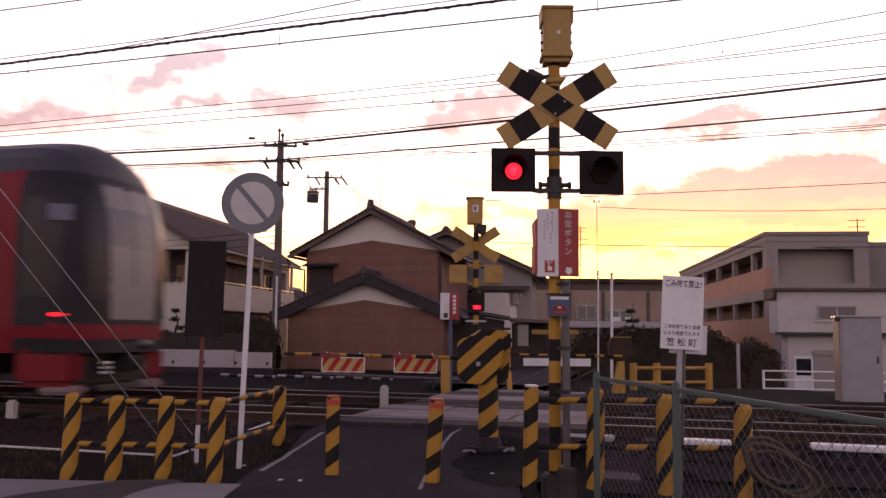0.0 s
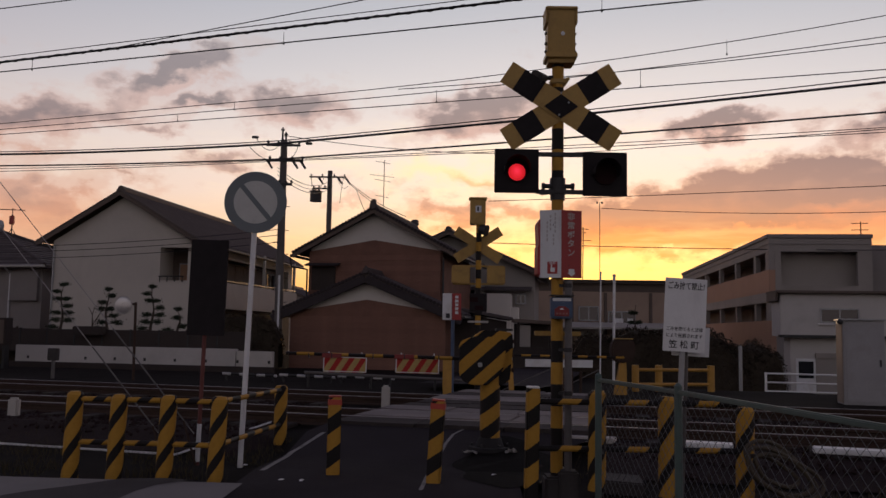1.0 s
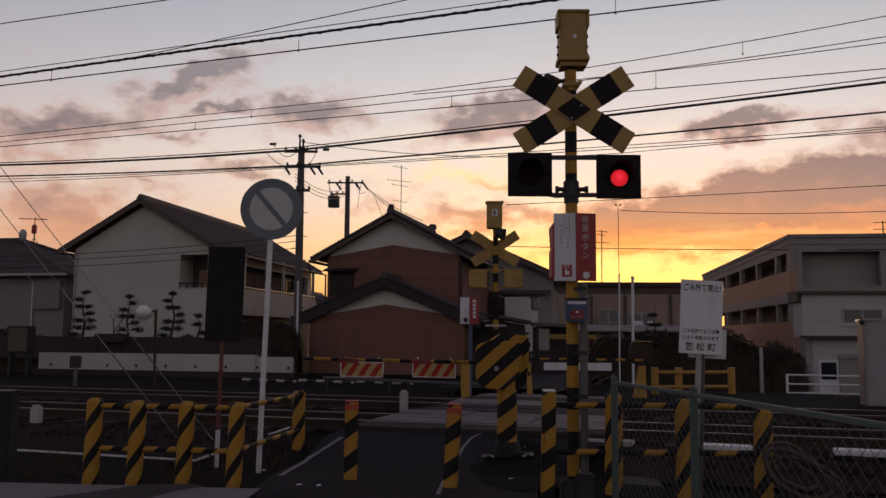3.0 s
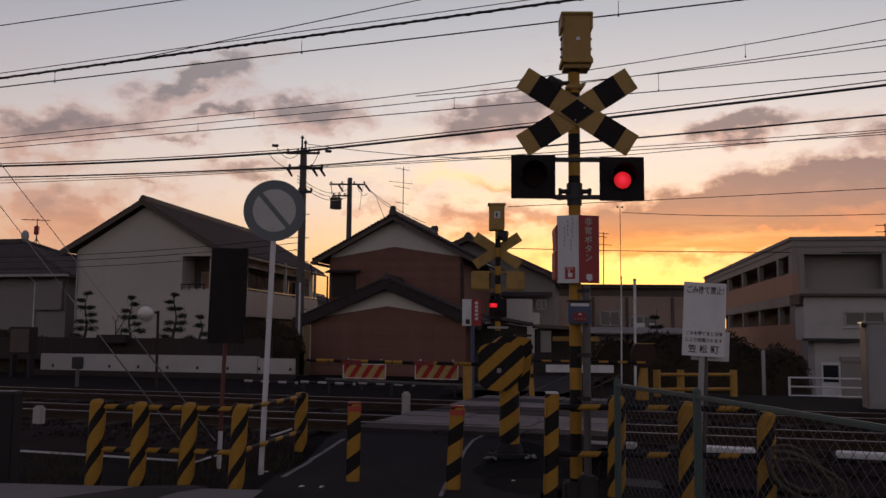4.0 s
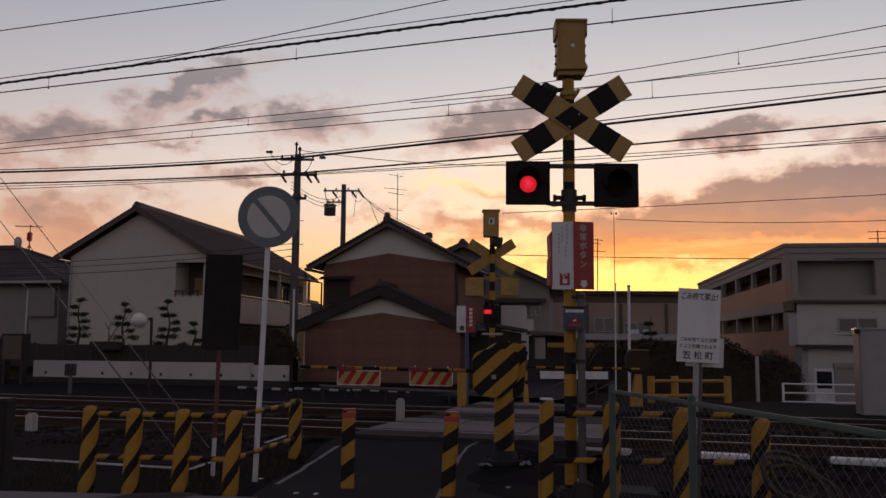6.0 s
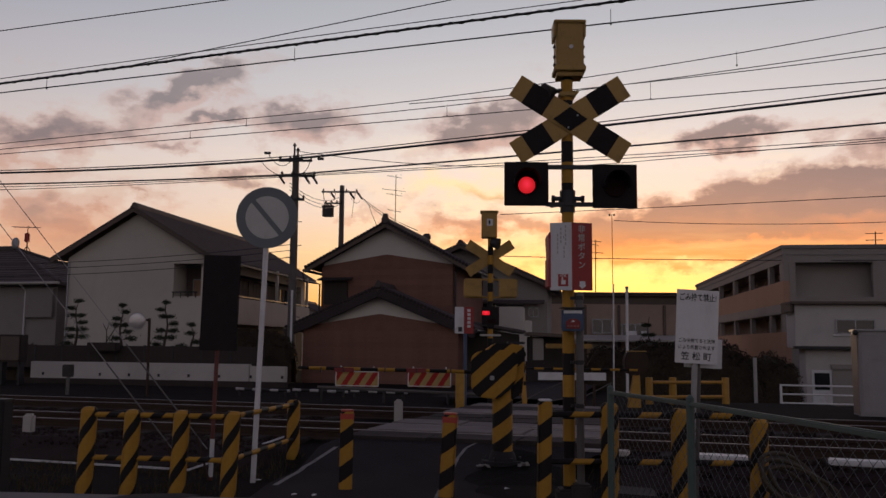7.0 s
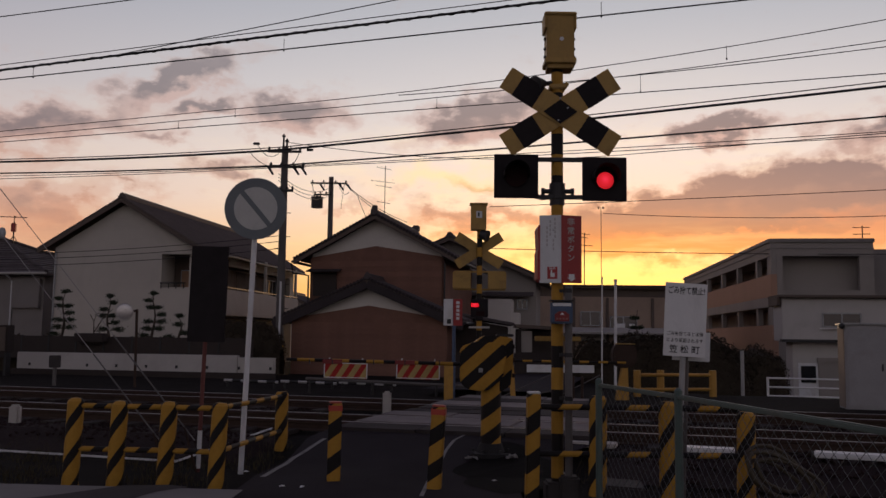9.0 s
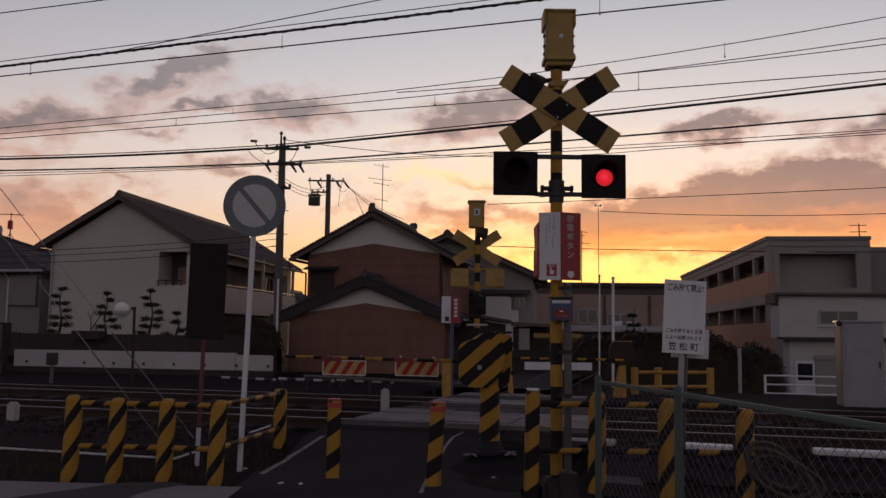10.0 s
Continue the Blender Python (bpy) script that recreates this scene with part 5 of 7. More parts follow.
    part("underfloor_case", bm, M["dark"], root)


train = build_train()
build_train_details(train)


# ---- far side of the railway ----
def build_far_signal():
    root = thing("far_crossing_signal", pose(0.77, 19.3, 0.22), "yellow and black crossing signal beyond the tracks, seen from behind", "crossing signal")
    bm = B()
    add_tube(bm, (0, 0, -0.1), (0, 0, 3.75), 0.06, seg=16)
    part("pole", bm, M["hazard_pole"], root)
    bm = B()
    add_box(bm, (-0.03, 0, 3.93), (0.34, 0.26, 0.58), None, 0.014)
    box = part("bell_box", bm, M["ochre"], root, "weathered yellow bell box")
    bm = B()
    add_box(bm, (-0.03, 0, 4.22), (0.40, 0.32, 0.04), None, 0.01)
    part("lid", bm, M["ochre"], box)
    bm = B()
    add_box(bm, (-0.02, -0.132, 3.98), (0.13, 0.004, 0.15))
    pl = part("number_plate", bm, M["white_steel"], box)
    bm = B()
    add_box(bm, (-0.03, -0.136, 3.98), (0.04, 0.004, 0.09))
    part("print_bar", bm, M["ink"], pl)
    bm = B()
    add_tube(bm, (0.02, -0.05, 3.55), (0.17, -0.12, 3.50), 0.09, 0.13, 16)
    part("bell", bm, M["dark"], root, "dark bell")
    for sgn in (1, -1):
        bm = B()
        add_box(bm, (0, 0, 0), (1.18, 0.008, 0.225), None, 0.003)
        part("cross_board", bm, M["ochre"], root, "crossbuck board seen from its plain back", pose(-0.01, 0.075 + 0.006 * sgn, 3.20, 0, sgn * 33, 0))
    for s, x in ((-1, -0.39), (1, 0.39)):
        bm = B()
        add_box(bm, (x, 0.02, 2.53), (0.40, 0.20, 0.40), None, 0.02)
        add_box(bm, (x, -0.085, 2.50), (0.20, 0.012, 0.05), None, 0.004)
        part("lamp_case", bm, M["ochre"], root, "yellow back of a lamp case")
    for z in (2.72, 2.33):
        bm = B()
        add_box(bm, (0, 0, z), (1.12, 0.04, 0.04), None, 0.006)
        part("lamp_arm", bm, M["ochre"], root)
    # a pair of lamps turned towards the near side
    bm = B()
    add_box(bm, (0.0, -0.10, 1.92), (0.38, 0.05, 0.40), None, 0.014)
    add_box(bm, (0.0, -0.10, 1.70), (0.16, 0.06, 0.10), None, 0.014)
    low = part("low_lamp_board", bm, M["black"], root, "black board with a pair of red lamps")
    for s, x, z in (("far_left", -0.10, 1.98), ("far_right", 0.02, 1.80)):
        bm = B()
        add_box(bm, (x, -0.124, z), (0.18, 0.012, 0.10), None, 0.004)
        part("lens", bm, M["red_dark"], low)
        bm = B()
        add_box(bm, (0, 0, 0), (0.165, 0.010, 0.085), None, 0.004)
        LAMPS[s] = part("lit_lens", bm, M["lit"], low, "glowing red lamp disc")
    bm = B()
    add_box(bm, (0, -0.05, 1.50), (0.46, 0.05, 0.045), None, 0.006)
    part("bracket", bm, M["pale_concrete"], root)
    for x, mat, nm in ((-0.68, M["white_steel"], "white_board"), (-0.47, M["red"], "red_board")):
        bm = B()
        add_box(bm, (x, -0.10, 1.82), (0.20, 0.01, 0.58), None, 0.003)
        b = part(nm, bm, mat, root, "", None)
        bm = B()
        if nm == "white_board":
            add_box(bm, (x + 0.02, -0.107, 1.62), (0.09, 0.004, 0.10))
        else:
            for k in range(5):
                add_box(bm, (x, -0.107, 2.03 - k * 0.085), (0.07, 0.004, 0.06))
        part("print_bar", bm, M["ink"] if nm == "white_board" else M["white_steel"], b)
    bm = B()
    add_tube(bm, (-0.55, -0.05, -0.1), (-0.55, -0.05, 2.1), 0.04, seg=12)
    part("side_post", bm, M["blue"], root, "blue-grey side post")
    return root


signal_far = build_far_signal()


def build_far_gate():
    root = thing("far_barrier_machine", pose(4.05, 19.8, 0.15), "dark barrier machine with a yellow stand beyond the tracks", "barrier machine")
    bm = B()
    add_prism(bm, [(-0.26, 0.78), (-0.05, 0.70), (0.20, 0.76), (0.27, 1.02), (0.22, 1.22), (-0.20, 1.24), (-0.28, 1.08)], -0.16, 0.18)
    bmesh.ops.bevel(bm, geom=bm.edges[:], offset=0.03, segments=2, affect="EDGES")
    housing = part("housing", bm, M["rust"], root, "dark red-brown rounded housing")
    bm = B()
    add_box(bm, (0.0, -0.02, 1.245), (0.42, 0.30, 0.02), None, 0.006)
    part("lid", bm, M["ochre"], housing, "pale worn lid")
    bm = B()
    add_prism(bm, [(-0.20, 0.0), (0.08, 0.0), (0.06, 0.72), (-0.05, 0.78)], -0.10, 0.10)
    part("stand", bm, M["yellow"], root, "yellow stand")
    bm = B()
    add_tube(bm, (0, -0.15, 0.83), (-2.75, -0.15, 0.85), 0.028, 0.022, 10)
    arm = part("arm", bm, M["armband"], root, "lowered arm banded black and yellow")
    bm = B()
    add_box(bm, (-1.45, -0.16, 0.68), (1.50, 0.008, 0.17), None, 0.003)
    part("warning_board", bm, M["white_steel"], arm, "pale board hung under the arm")
    bm = B()
    add_prism(bm, [(0.0, 0.0), (0.18, 0.0), (0.18, 0.72), (0.0, 0.72)], 0, 0.2)
    t = solid("relay_box", bm, M["yellow"], "yellow steel post box at the far gate", "post box", pose(0.02, 18.0, 0.22))
    bm = B()
    add_box(bm, (0.02, 0.1, 0.40), (0.012, 0.18, 0.60), None, 0.002)
    part("door", bm, M["ochre"], t, "", pose(-0.02, 0, 0))
    bm = B()
    add_box(bm, (0, 0, 0.37), (0.10, 0.12, 0.74), None, 0.012)
    solid("yellow_post", bm, M["yellow"], "yellow square post beside the far gate", "post", pose(1.42, 17.9, 0.22, 0, -4, 0))
    # yellow guard rail beyond the tracks
    posts = [(4.55, 20.8), (5.15, 21.0), (6.45, 21.2)]
    proto = None
    for x, y in posts:
        m = pose(x, y, 0.12)
        if proto is None:
            proto = thing("yellow_guard_post", m, "plain yellow guard post beyond the tracks", "guard post", "far guard posts")
            bm = B()
            add_tube(bm, (0, 0, -0.05), (0, 0, 0.66), 0.085, seg=14)
            part("sleeve", bm, M["yellow"], proto)
        else:
            copy_thing(proto, m)
    for z in (0.62, 0.28):
        bm = B()
        add_tube(bm, (4.55, 20.8, z + 0.05), (6.45, 21.2, z + 0.05), 0.04, seg=10)
        solid("yellow_rail", bm, M["yellow"], "yellow rail between guard posts", "guard rail", group="far guard rails")
    # slanting grey rails beside the far lane
    for a, b in (((1.0, 18.5, 0.17), (2.35, 18.9, 0.75)), ((2.2, 18.7, 0.17), (3.4, 19.2, 0.72)), ((1.2, 18.4, 0.17), (2.3, 18.7, 0.40))):
        bm = B()
        add_tube(bm, a, b, 0.012, seg=8)
        solid("grey_handrail", bm, M["pole"], "thin grey handrail by the far lane", "handrail", group="far handrails")
    for x, y in ((2.6, 18.7), (2.75, 18.75), (2.95, 18.8)):
        bm = B()
        add_tube(bm, (0, 0, 0), (0, 0, 0.5), 0.03, seg=8)
        solid("stub_post", bm, M["rust"], "short dark post by the far lane", "post", pose(x, y, 0.2), "stub posts")
    # ochre cross piece with legs, seen through the signal
    bm = B()
    add_box(bm, (0, 0, 0), (1.05, 0.08, 0.09), None, 0.01)
    solid("yellow_beam", bm, M["ochre"], "short yellow beam fixed across the signal pole", "beam", pose(1.10, 8.42, 1.50) @ Matrix.Diagonal((0.42, 0.5, 0.5, 1)))
    # white poles
    for x, y, h in ((4.66, 24.0, 3.1), (4.65, 26.0, 3.3)):
        bm = B()
        add_tube(bm, (0, 0, -0.6), (0, 0, h), 0.038 if y < 25 else 0.022, seg=10)
        o = solid("white_pole", bm, M["white_steel"], "slim white pole beyond the railway", "pole", pose(x, y, 0.0, 0, 0.4, 0), "white poles")
        bm = B()
        add_disc(bm, (0, 0, h), 0.045 if y < 25 else 0.028, 0.06, (0, 0, 1), 10)
        part("cap", bm, M["grey"], o)
    # striped low barrier pipe
    for xa in range(3):
        bm = B()
        add_tube(bm, (0, 0, 0), (1.45, 0, 0), 0.034, seg=10)
        o = solid("striped_pipe", bm, M["bwband"], "low pipe banded black and white beside the tracks", "barrier pipe", pose(-5.6 + xa * 1.5, 22.6 - xa * 0.25, 0.34, 0, 1.2, -10), "striped pipes")
        for s in (0.1, 1.35):
            bm = B()
            add_tube(bm, (s, 0, -0.2), (s, 0, 0.0), 0.03, seg=8)
            part("foot", bm, M["dark"], o)
    bm = B()
    add_tube(bm, (0, 0, 0), (4.6, 0, -0.0), 0.035, seg=8)
    o = solid("grey_pipe", bm, M["pole"], "low grey pipe rail beside the tracks", "pipe rail", pose(-3.2, 20.6, 0.50, 0, 1.5, -10))
    for s in (0.1, 1.6, 3.1, 4.5):
        bm = B()
        add_tube(bm, (s, 0, -0.4), (s, 0, 0.0), 0.03, seg=8)
        part("foot", bm, M["dark"], o)
    # pale marker post between the tracks
    bm = B()
    add_box(bm, (0, 0, 0.19), (0.145, 0.145, 0.42), None, 0.03)
    solid("marker_post", bm, M["pale_concrete"], "short pale concrete marker post by the track", "marker post", pose(-0.97, 15.4, 0.15))
    # cable trough lids at the near verge
    for x, y, l, mat, lab in ((1.80, 10.60, 0.55, "pale_concrete", "pale"), (3.06, 10.20, 0.55, "white_steel", "white"), (4.75, 9.75, 1.25, "white_steel", "cream white")):
        bm = B()
        add_box(bm, (0, 0, 0.02), (l, 0.24, 0.06), None, 0.012)
        solid("trough_lid", bm, M[mat], lab + " concrete trough lid lying beside the track", "trough lid", pose(x, y, 0.235, 0, 0, -20), "trough lids")


def build_mirror():
    root = thing("traffic_mirror", pose(-7.75, 22.0, 0.2), "round pale traffic mirror on a rusty post", "traffic mirror")
    bm = B()
    add_tube(bm, (0.08, 0, -0.3), (0.05, 0, 1.9), 0.035, seg=10)
    part("post", bm, M["rust"], root)
    bm = B()
    bmesh.ops.create_uvsphere(bm, u_segments=28, v_segments=12, radius=0.205, matrix=Matrix.Translation((-0.25, -0.05, 1.83)) @ Matrix.Diagonal((1, 0.16, 1, 1)))
    o = part("mirror", bm, M["mirror"], root, "pale domed mirror")
    smooth(o.data)
    bm = B()
    ring = [(-0.25 + 0.215 * math.cos(i * math.tau / 28), -0.05, 1.83 + 0.215 * math.sin(i * math.tau / 28)) for i in range(29)]
    path_tube(bm, ring, 0.016, 6)
    part("rim", bm, M["pale_concrete"], root, "pale worn rim")
    bm = B()
    add_tube(bm, (0.05, 0, 1.85), (-0.22, -0.02, 1.87), 0.03, seg=8)
    part("arm", bm, M["rust"], root)
    bm = B()
    add_tube(bm, (0, 0, -0.25), (0, 0, 0.60), 0.045, seg=10)
    box = solid("trackside_box", bm, M["conduit"], "small lilac-grey signal box on a dark post", "signal box", pose(-9.90, 22.5, 0.0))
    bm = B()
    add_box(bm, (0, -0.02, 0.76), (0.25, 0.16, 0.31), None, 0.015)
    part("case", bm, M["damp"], box, "lilac-grey case")
    bm = B()
    add_box(bm, (0, 0, 0.42), (0.68, 0.45, 0.84), None, 0.015)
    cab = solid("dark_cabinet", bm, M["wood"], "dark square cabinet on short legs beside the garden wall", "cabinet", pose(-13.63, 27.0, 0.86))
    for sx in (-0.27, 0.27):
        bm = B()
        add_box(bm, (sx, 0, -0.43), (0.07, 0.3, 0.96))
        part("leg", bm, M["dark"], cab)
    bm = B()
    add_box(bm, (0, -0.235, 0.42), (0.58, 0.02, 0.72), None, 0.006)
    part("door", bm, M["fascia"], cab)
    root = thing("dark_steel_post", pose(-4.65, 9.0, 0.0), "dark square steel post standing in the verge", "post")
    bm = B()
    add_box(bm, (0, 0, 0.39), (0.20, 0.20, 0.99), None, 0.012)
    part("post", bm, M["rubber"], root)
    bm = B()
    add_box(bm, (0, 0, 0.90), (0.215, 0.215, 0.03), None, 0.008)
    part("cap", bm, M["dark"], root)
    bm = B()
    add_box(bm, (0, 0, 0.12), (0.16, 0.12, 0.34), None, 0.03)
    solid("white_marker", bm, M["pale_concrete"], "short white marker stone in the verge", "marker post", pose(-6.26, 13.0, 0.15))


build_far_gate()
build_mirror()


# ---- houses ----
def gable_roof(name, parent, w, l, z_eave, z_ridge, over, front, mat, label, x0=0.0, y0=0.0, rows=14):
    """A tiled gable roof over a body w wide (towards -x from x0) and l deep (+y from y0)."""
    cx, half = x0 - w / 2, w / 2 + over
    slope = (z_ridge - z_eave) / half
    roof = None
    for s in (1, -1):
        bm = B()
        ln = math.hypot(half, z_ridge - z_eave)
        ang = math.atan2(z_ridge - z_eave, half)
        # lapped courses
        for i in range(rows):
            a, b = i / rows, (i + 1) / rows + 0.02
            xa, xb = cx + s * half * (1 - a), cx + s * half * (1 - b)
            za, zb = z_eave + (z_ridge - z_eave) * a, z_eave + (z_ridge - z_eave) * b
            c = Vector(((xa + xb) / 2, y0 + l / 2, (za + zb) / 2 + 0.03))
            add_box(bm, c, (ln / rows * 1.12, l + 2 * front, 0.045), Euler((0, s * ang + s * 0.025, 0)).to_matrix().to_4x4())
        # cover tiles down the slope
        n = int((l + 2 * front) / 0.30)
        for k in range(n + 1):
            y = y0 - front + (l + 2 * front) * k / n
            a = Vector((cx + s * half, y, z_eave + 0.06))
            b = Vector((cx, y, z_ridge + 0.06))
            add_tube(bm, a, b, 0.045, seg=6)
        p = tagged(part(name, bm, mat, parent, label), kind="stuff")
        roof = roof or p
        bm = B()
        c = Vector((cx + s * half / 2, y0 - front - 0.02, (z_eave + z_ridge) / 2 - 0.07))
        add_box(bm, c, (ln, 0.05, 0.14), Euler((0, s * ang, 0)).to_matrix().to_4x4())
        part("bargeboard", bm, M["fascia"], parent, "dark bargeboard")
        bm = B()
        c = Vector((cx + s * half, y0 + l / 2, z_eave - 0.02))
        add_tube(bm, (cx + s * (half + 0.04), y0 - front, z_eave - 0.04), (cx + s * (half + 0.04), y0 + l + front, z_eave - 0.04), 0.055, seg=8)
        part("gutter", bm, M["dark"], parent)
    bm = B()
    add_tube(bm, (cx, y0 - front, z_ridge + 0.10), (cx, y0 + l + front, z_ridge + 0.10), 0.13, seg=8)
    add_box(bm, (cx, y0 + l / 2, z_ridge + 0.03), (0.34, l + 2 * front, 0.12))
    part("ridge", bm, mat, parent)
    return roof


def hip_roof(parent, xr, yr, z_eave, ridge, z_ridge, mat):
    """Lapped courses drawn in from the eaves to a short ridge; each course stands a little proud of the one above."""
    bm = B()
    n, cy = 14, (yr[0] + yr[1]) / 2

    def ring(t, lift):
        z = z_eave + (z_ridge - z_eave) * t + lift
        xa, xb = xr[0] + (ridge[0] - xr[0]) * t, xr[1] + (ridge[1] - xr[1]) * t
        ya, yb = yr[0] + (cy - yr[0]) * t, yr[1] + (cy - yr[1]) * t
        return [bm.verts.new(p) for p in ((xa, ya, z), (xb, ya, z), (xb, yb, z), (xa, yb, z))]
    low = ring(0.0, -0.10)
    bm.faces.new(low[::-1])
    for i in range(n):
        a, b = ring(i / n, 0.05), ring((i + 1) / n, 0.0)
        for k in range(4):
            j = (k + 1) % 4
            bm.faces.new((low[k], low[j], a[j], a[k]))
            bm.faces.new((a[k], a[j], b[j], b[k]))
        low = b
    roof = part("roof", bm, mat, parent, "dark hipped tile roof")
    for x, y in ((xr[0], yr[0]), (xr[1], yr[0]), (xr[1], yr[1]), (xr[0], yr[1])):
        bm = B()
        add_tube(bm, (x, y, z_eave + 0.06), (ridge[0] if x == xr[0] else ridge[1], cy, z_ridge + 0.06), 0.09, seg=8)
        part("hip_tiles", bm, mat, roof)
    bm = B()
    add_box(bm, ((ridge[0] + ridge[1]) / 2, cy, z_ridge + 0.08), (abs(ridge[1] - ridge[0]) + 0.2, 0.26, 0.24), None, 0.05)
    part("ridge", bm, mat, roof)
    return roof


def window(parent, m, w, h, label="dark aluminium window"):
    bm = B()
    t = 0.05
    for s in (-1, 1):
        add_box(bm, (s * (w / 2 - t / 2), 0, 0), (t, 0.07, h))
        add_box(bm, (0, 0, s * (h / 2 - t / 2)), (w, 0.07, t))
    add_box(bm, (0, 0, 0), (t, 0.06, h))
    fr = part("window", bm, M["grey"], parent, label, m)
    for s in (-1, 1):
        bm = B()
        add_box(bm, (s * w / 4, 0.015 * s, 0), (w / 2 - t, 0.012, h - 2 * t))
        part("pane", bm, M["glass"], fr)
    return fr


def build_house_cream():
    root = thing("cream_house", pose(-9.55, 33.0, 0.0, 0, 0, -8), "two-storey cream stucco house with a dark gable roof", "house")
    w, l, ze, zr = 5.6, 12.2, 4.75, 6.62
    c = -w / 2
    bm = B()
    add_prism(bm, [(-1.22, 0), (-1.22, 5.477), (c, zr - 0.2), (-w, ze), (-w, 0)], 0, 0.2)
    add_prism(bm, [(0, 0), (0, 3.25), (-1.22, 3.25), (-1.22, 0)], 0, 0.2)
    add_prism(bm, [(0, 4.5), (0, ze), (-1.22, 5.477), (-1.22, 4.5)], 0, 0.2)
    part("wall", bm, M["stucco"], root, "cream stucco gable wall")
    bm = B()
    add_box(bm, (-0.1, l / 2 + 0.1, 1.15), (0.2, l - 0.2, 2.3))
    add_box(bm, (-0.1, l / 2 + 0.1, 4.60), (0.2, l - 0.2, 0.5))
    add_box(bm, (-0.7, l / 2 + 0.85, 3.3), (0.2, l - 1.7, 2.1))
    add_box(bm, (-0.1, 0.9, 3.3), (0.2, 1.4, 2.1))
    add_box(bm, (-0.1, l - 0.2, 3.3), (0.2, 0.4, 2.1))
    part("side_wall", bm, M["stucco"], root)
    bm = B()
    add_box(bm, (-w + 0.1, l / 2 + 0.1, ze / 2), (0.2, l - 0.2, ze))
    add_prism(bm, [(0, 0), (0, ze), (c, zr - 0.2), (-w, ze), (-w, 0)], l, l + 0.2)
    part("rear_wall", bm, M["stucco"], root)
    gable_roof("roof", root, w, l, ze - 0.1, zr, 0.55, 0.30, M["slate"], "dark slate roof", rows=16)
    # side balcony with a solid parapet
    bm = B()
    add_box(bm, (0.60, 6.4, 2.80), (0.10, 9.6, 0.95), None, 0.02)
    add_box(bm, (0.27, 6.4, 2.30), (0.75, 9.6, 0.14), None, 0.02)
    add_box(bm, (0.27, 1.65, 2.80), (0.6, 0.10, 0.95), None, 0.02)
    part("balcony", bm, M["stucco"], root, "cream balcony parapet")
    # added dark panels in place of windows, so no sky reflects here
    for y in (2.9, 4.9, 6.9, 8.9):
        bm = B()
        add_box(bm, (-0.57, y, 3.50), (0.06, 1.9, 1.55), None, 0.01)
        for k in range(5):
            add_box(bm, (-0.535, y - 0.76 + k * 0.38, 3.50), (0.012, 0.03, 1.5))
        part("storm_shutter", bm, M["fascia"], root, "dark ribbed panel standing in for unlit balcony glazing")
    window(root, pose(-0.57, 10.7, 3.60, 0, 0, 90), 1.2, 1.2)
    for y in (2.0, 6.6, 11.0):
        bm = B()
        add_box(bm, (0.55, y, 3.9), (0.12, 0.12, 1.7), None, 0.01)
        part("balcony_post", bm, M["stucco"], root)
    bm = B()
    add_box(bm, (0.60, 6.4, 3.36), (0.05, 9.5, 0.05))
    part("balcony_rail", bm, M["dark"], root)
    # corner recess with a rail at the gable end
    # back and soffit take a dark brown that carries the recess's shade
    bm = B()
    add_box(bm, (-0.75, 1.22, 3.85), (1.3, 0.06, 1.5))
    add_box(bm, (-0.65, 0.70, 4.56), (1.3, 1.0, 0.08))
    part("recess", bm, M["fascia"], root, "back and soffit of an upper balcony, coloured dark for its shade")
    bm = B()
    add_box(bm, (-1.30, 0.70, 3.85), (0.10, 1.0, 1.5))
    add_box(bm, (-0.65, 0.70, 3.20), (1.3, 1.0, 0.08))
    part("recess_side", bm, M["stucco"], root)
    bm = B()
    add_box(bm, (-0.66, 1.175, 3.62), (0.62, 0.03, 0.72), None, 0.004)
    w0 = part("recess_window", bm, M["grey"], root, "window frame in the recess")
    # the warm glow in this pane is painted as a tan colour
    bm = B()
    add_box(bm, (-0.66, 1.155, 3.62), (0.54, 0.02, 0.64))
    part("pane", bm, material("tan_glow_pane", (0.34, 0.2, 0.13), 0.85, vary=0.2, scale=6), w0, "pane coloured tan for the warm glow in it")
    bm = B()
    add_box(bm, (-0.72, -0.07, 3.40), (1.0, 0.04, 0.05))
    for i in range(4):
        add_box(bm, (-1.18 + i * 0.30, -0.07, 3.30), (0.03, 0.03, 0.22))
    part("recess_rail", bm, M["dark"], root)
    # downpipe and eaves band
    bm = B()
    path_tube(bm, [(-w + 0.06, -0.06, 4.6), (-w + 0.06, -0.06, 0.5)], 0.035, 8)
    part("downpipe", bm, M["grey"], root)
    # dark ground storey on the side: shade under the balcony put into its colour
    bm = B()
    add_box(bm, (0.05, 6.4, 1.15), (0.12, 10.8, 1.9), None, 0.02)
    part("ground_storey", bm, M["wood"], root, "ground storey coloured dark for the shade under the balcony")


def lapped_boards(parent, cx, y, width, z0, z1, tall=0.185):
    """Weather boards in courses, each leaning out over the one below; all share one mesh."""
    bm = B()
    add_box(bm, (0, 0, 0), (width, 0.016, tall * 1.06), None, 0.003)
    me = mesh_of("board", bm, M["brown"])
    for i in range(int((z1 - z0) / tall)):
        ob = new("board", me)
        ob.parent = parent
        ob.matrix_basis = pose(cx, y, z0 + tall * (i + 0.5), -4, 0, 0)


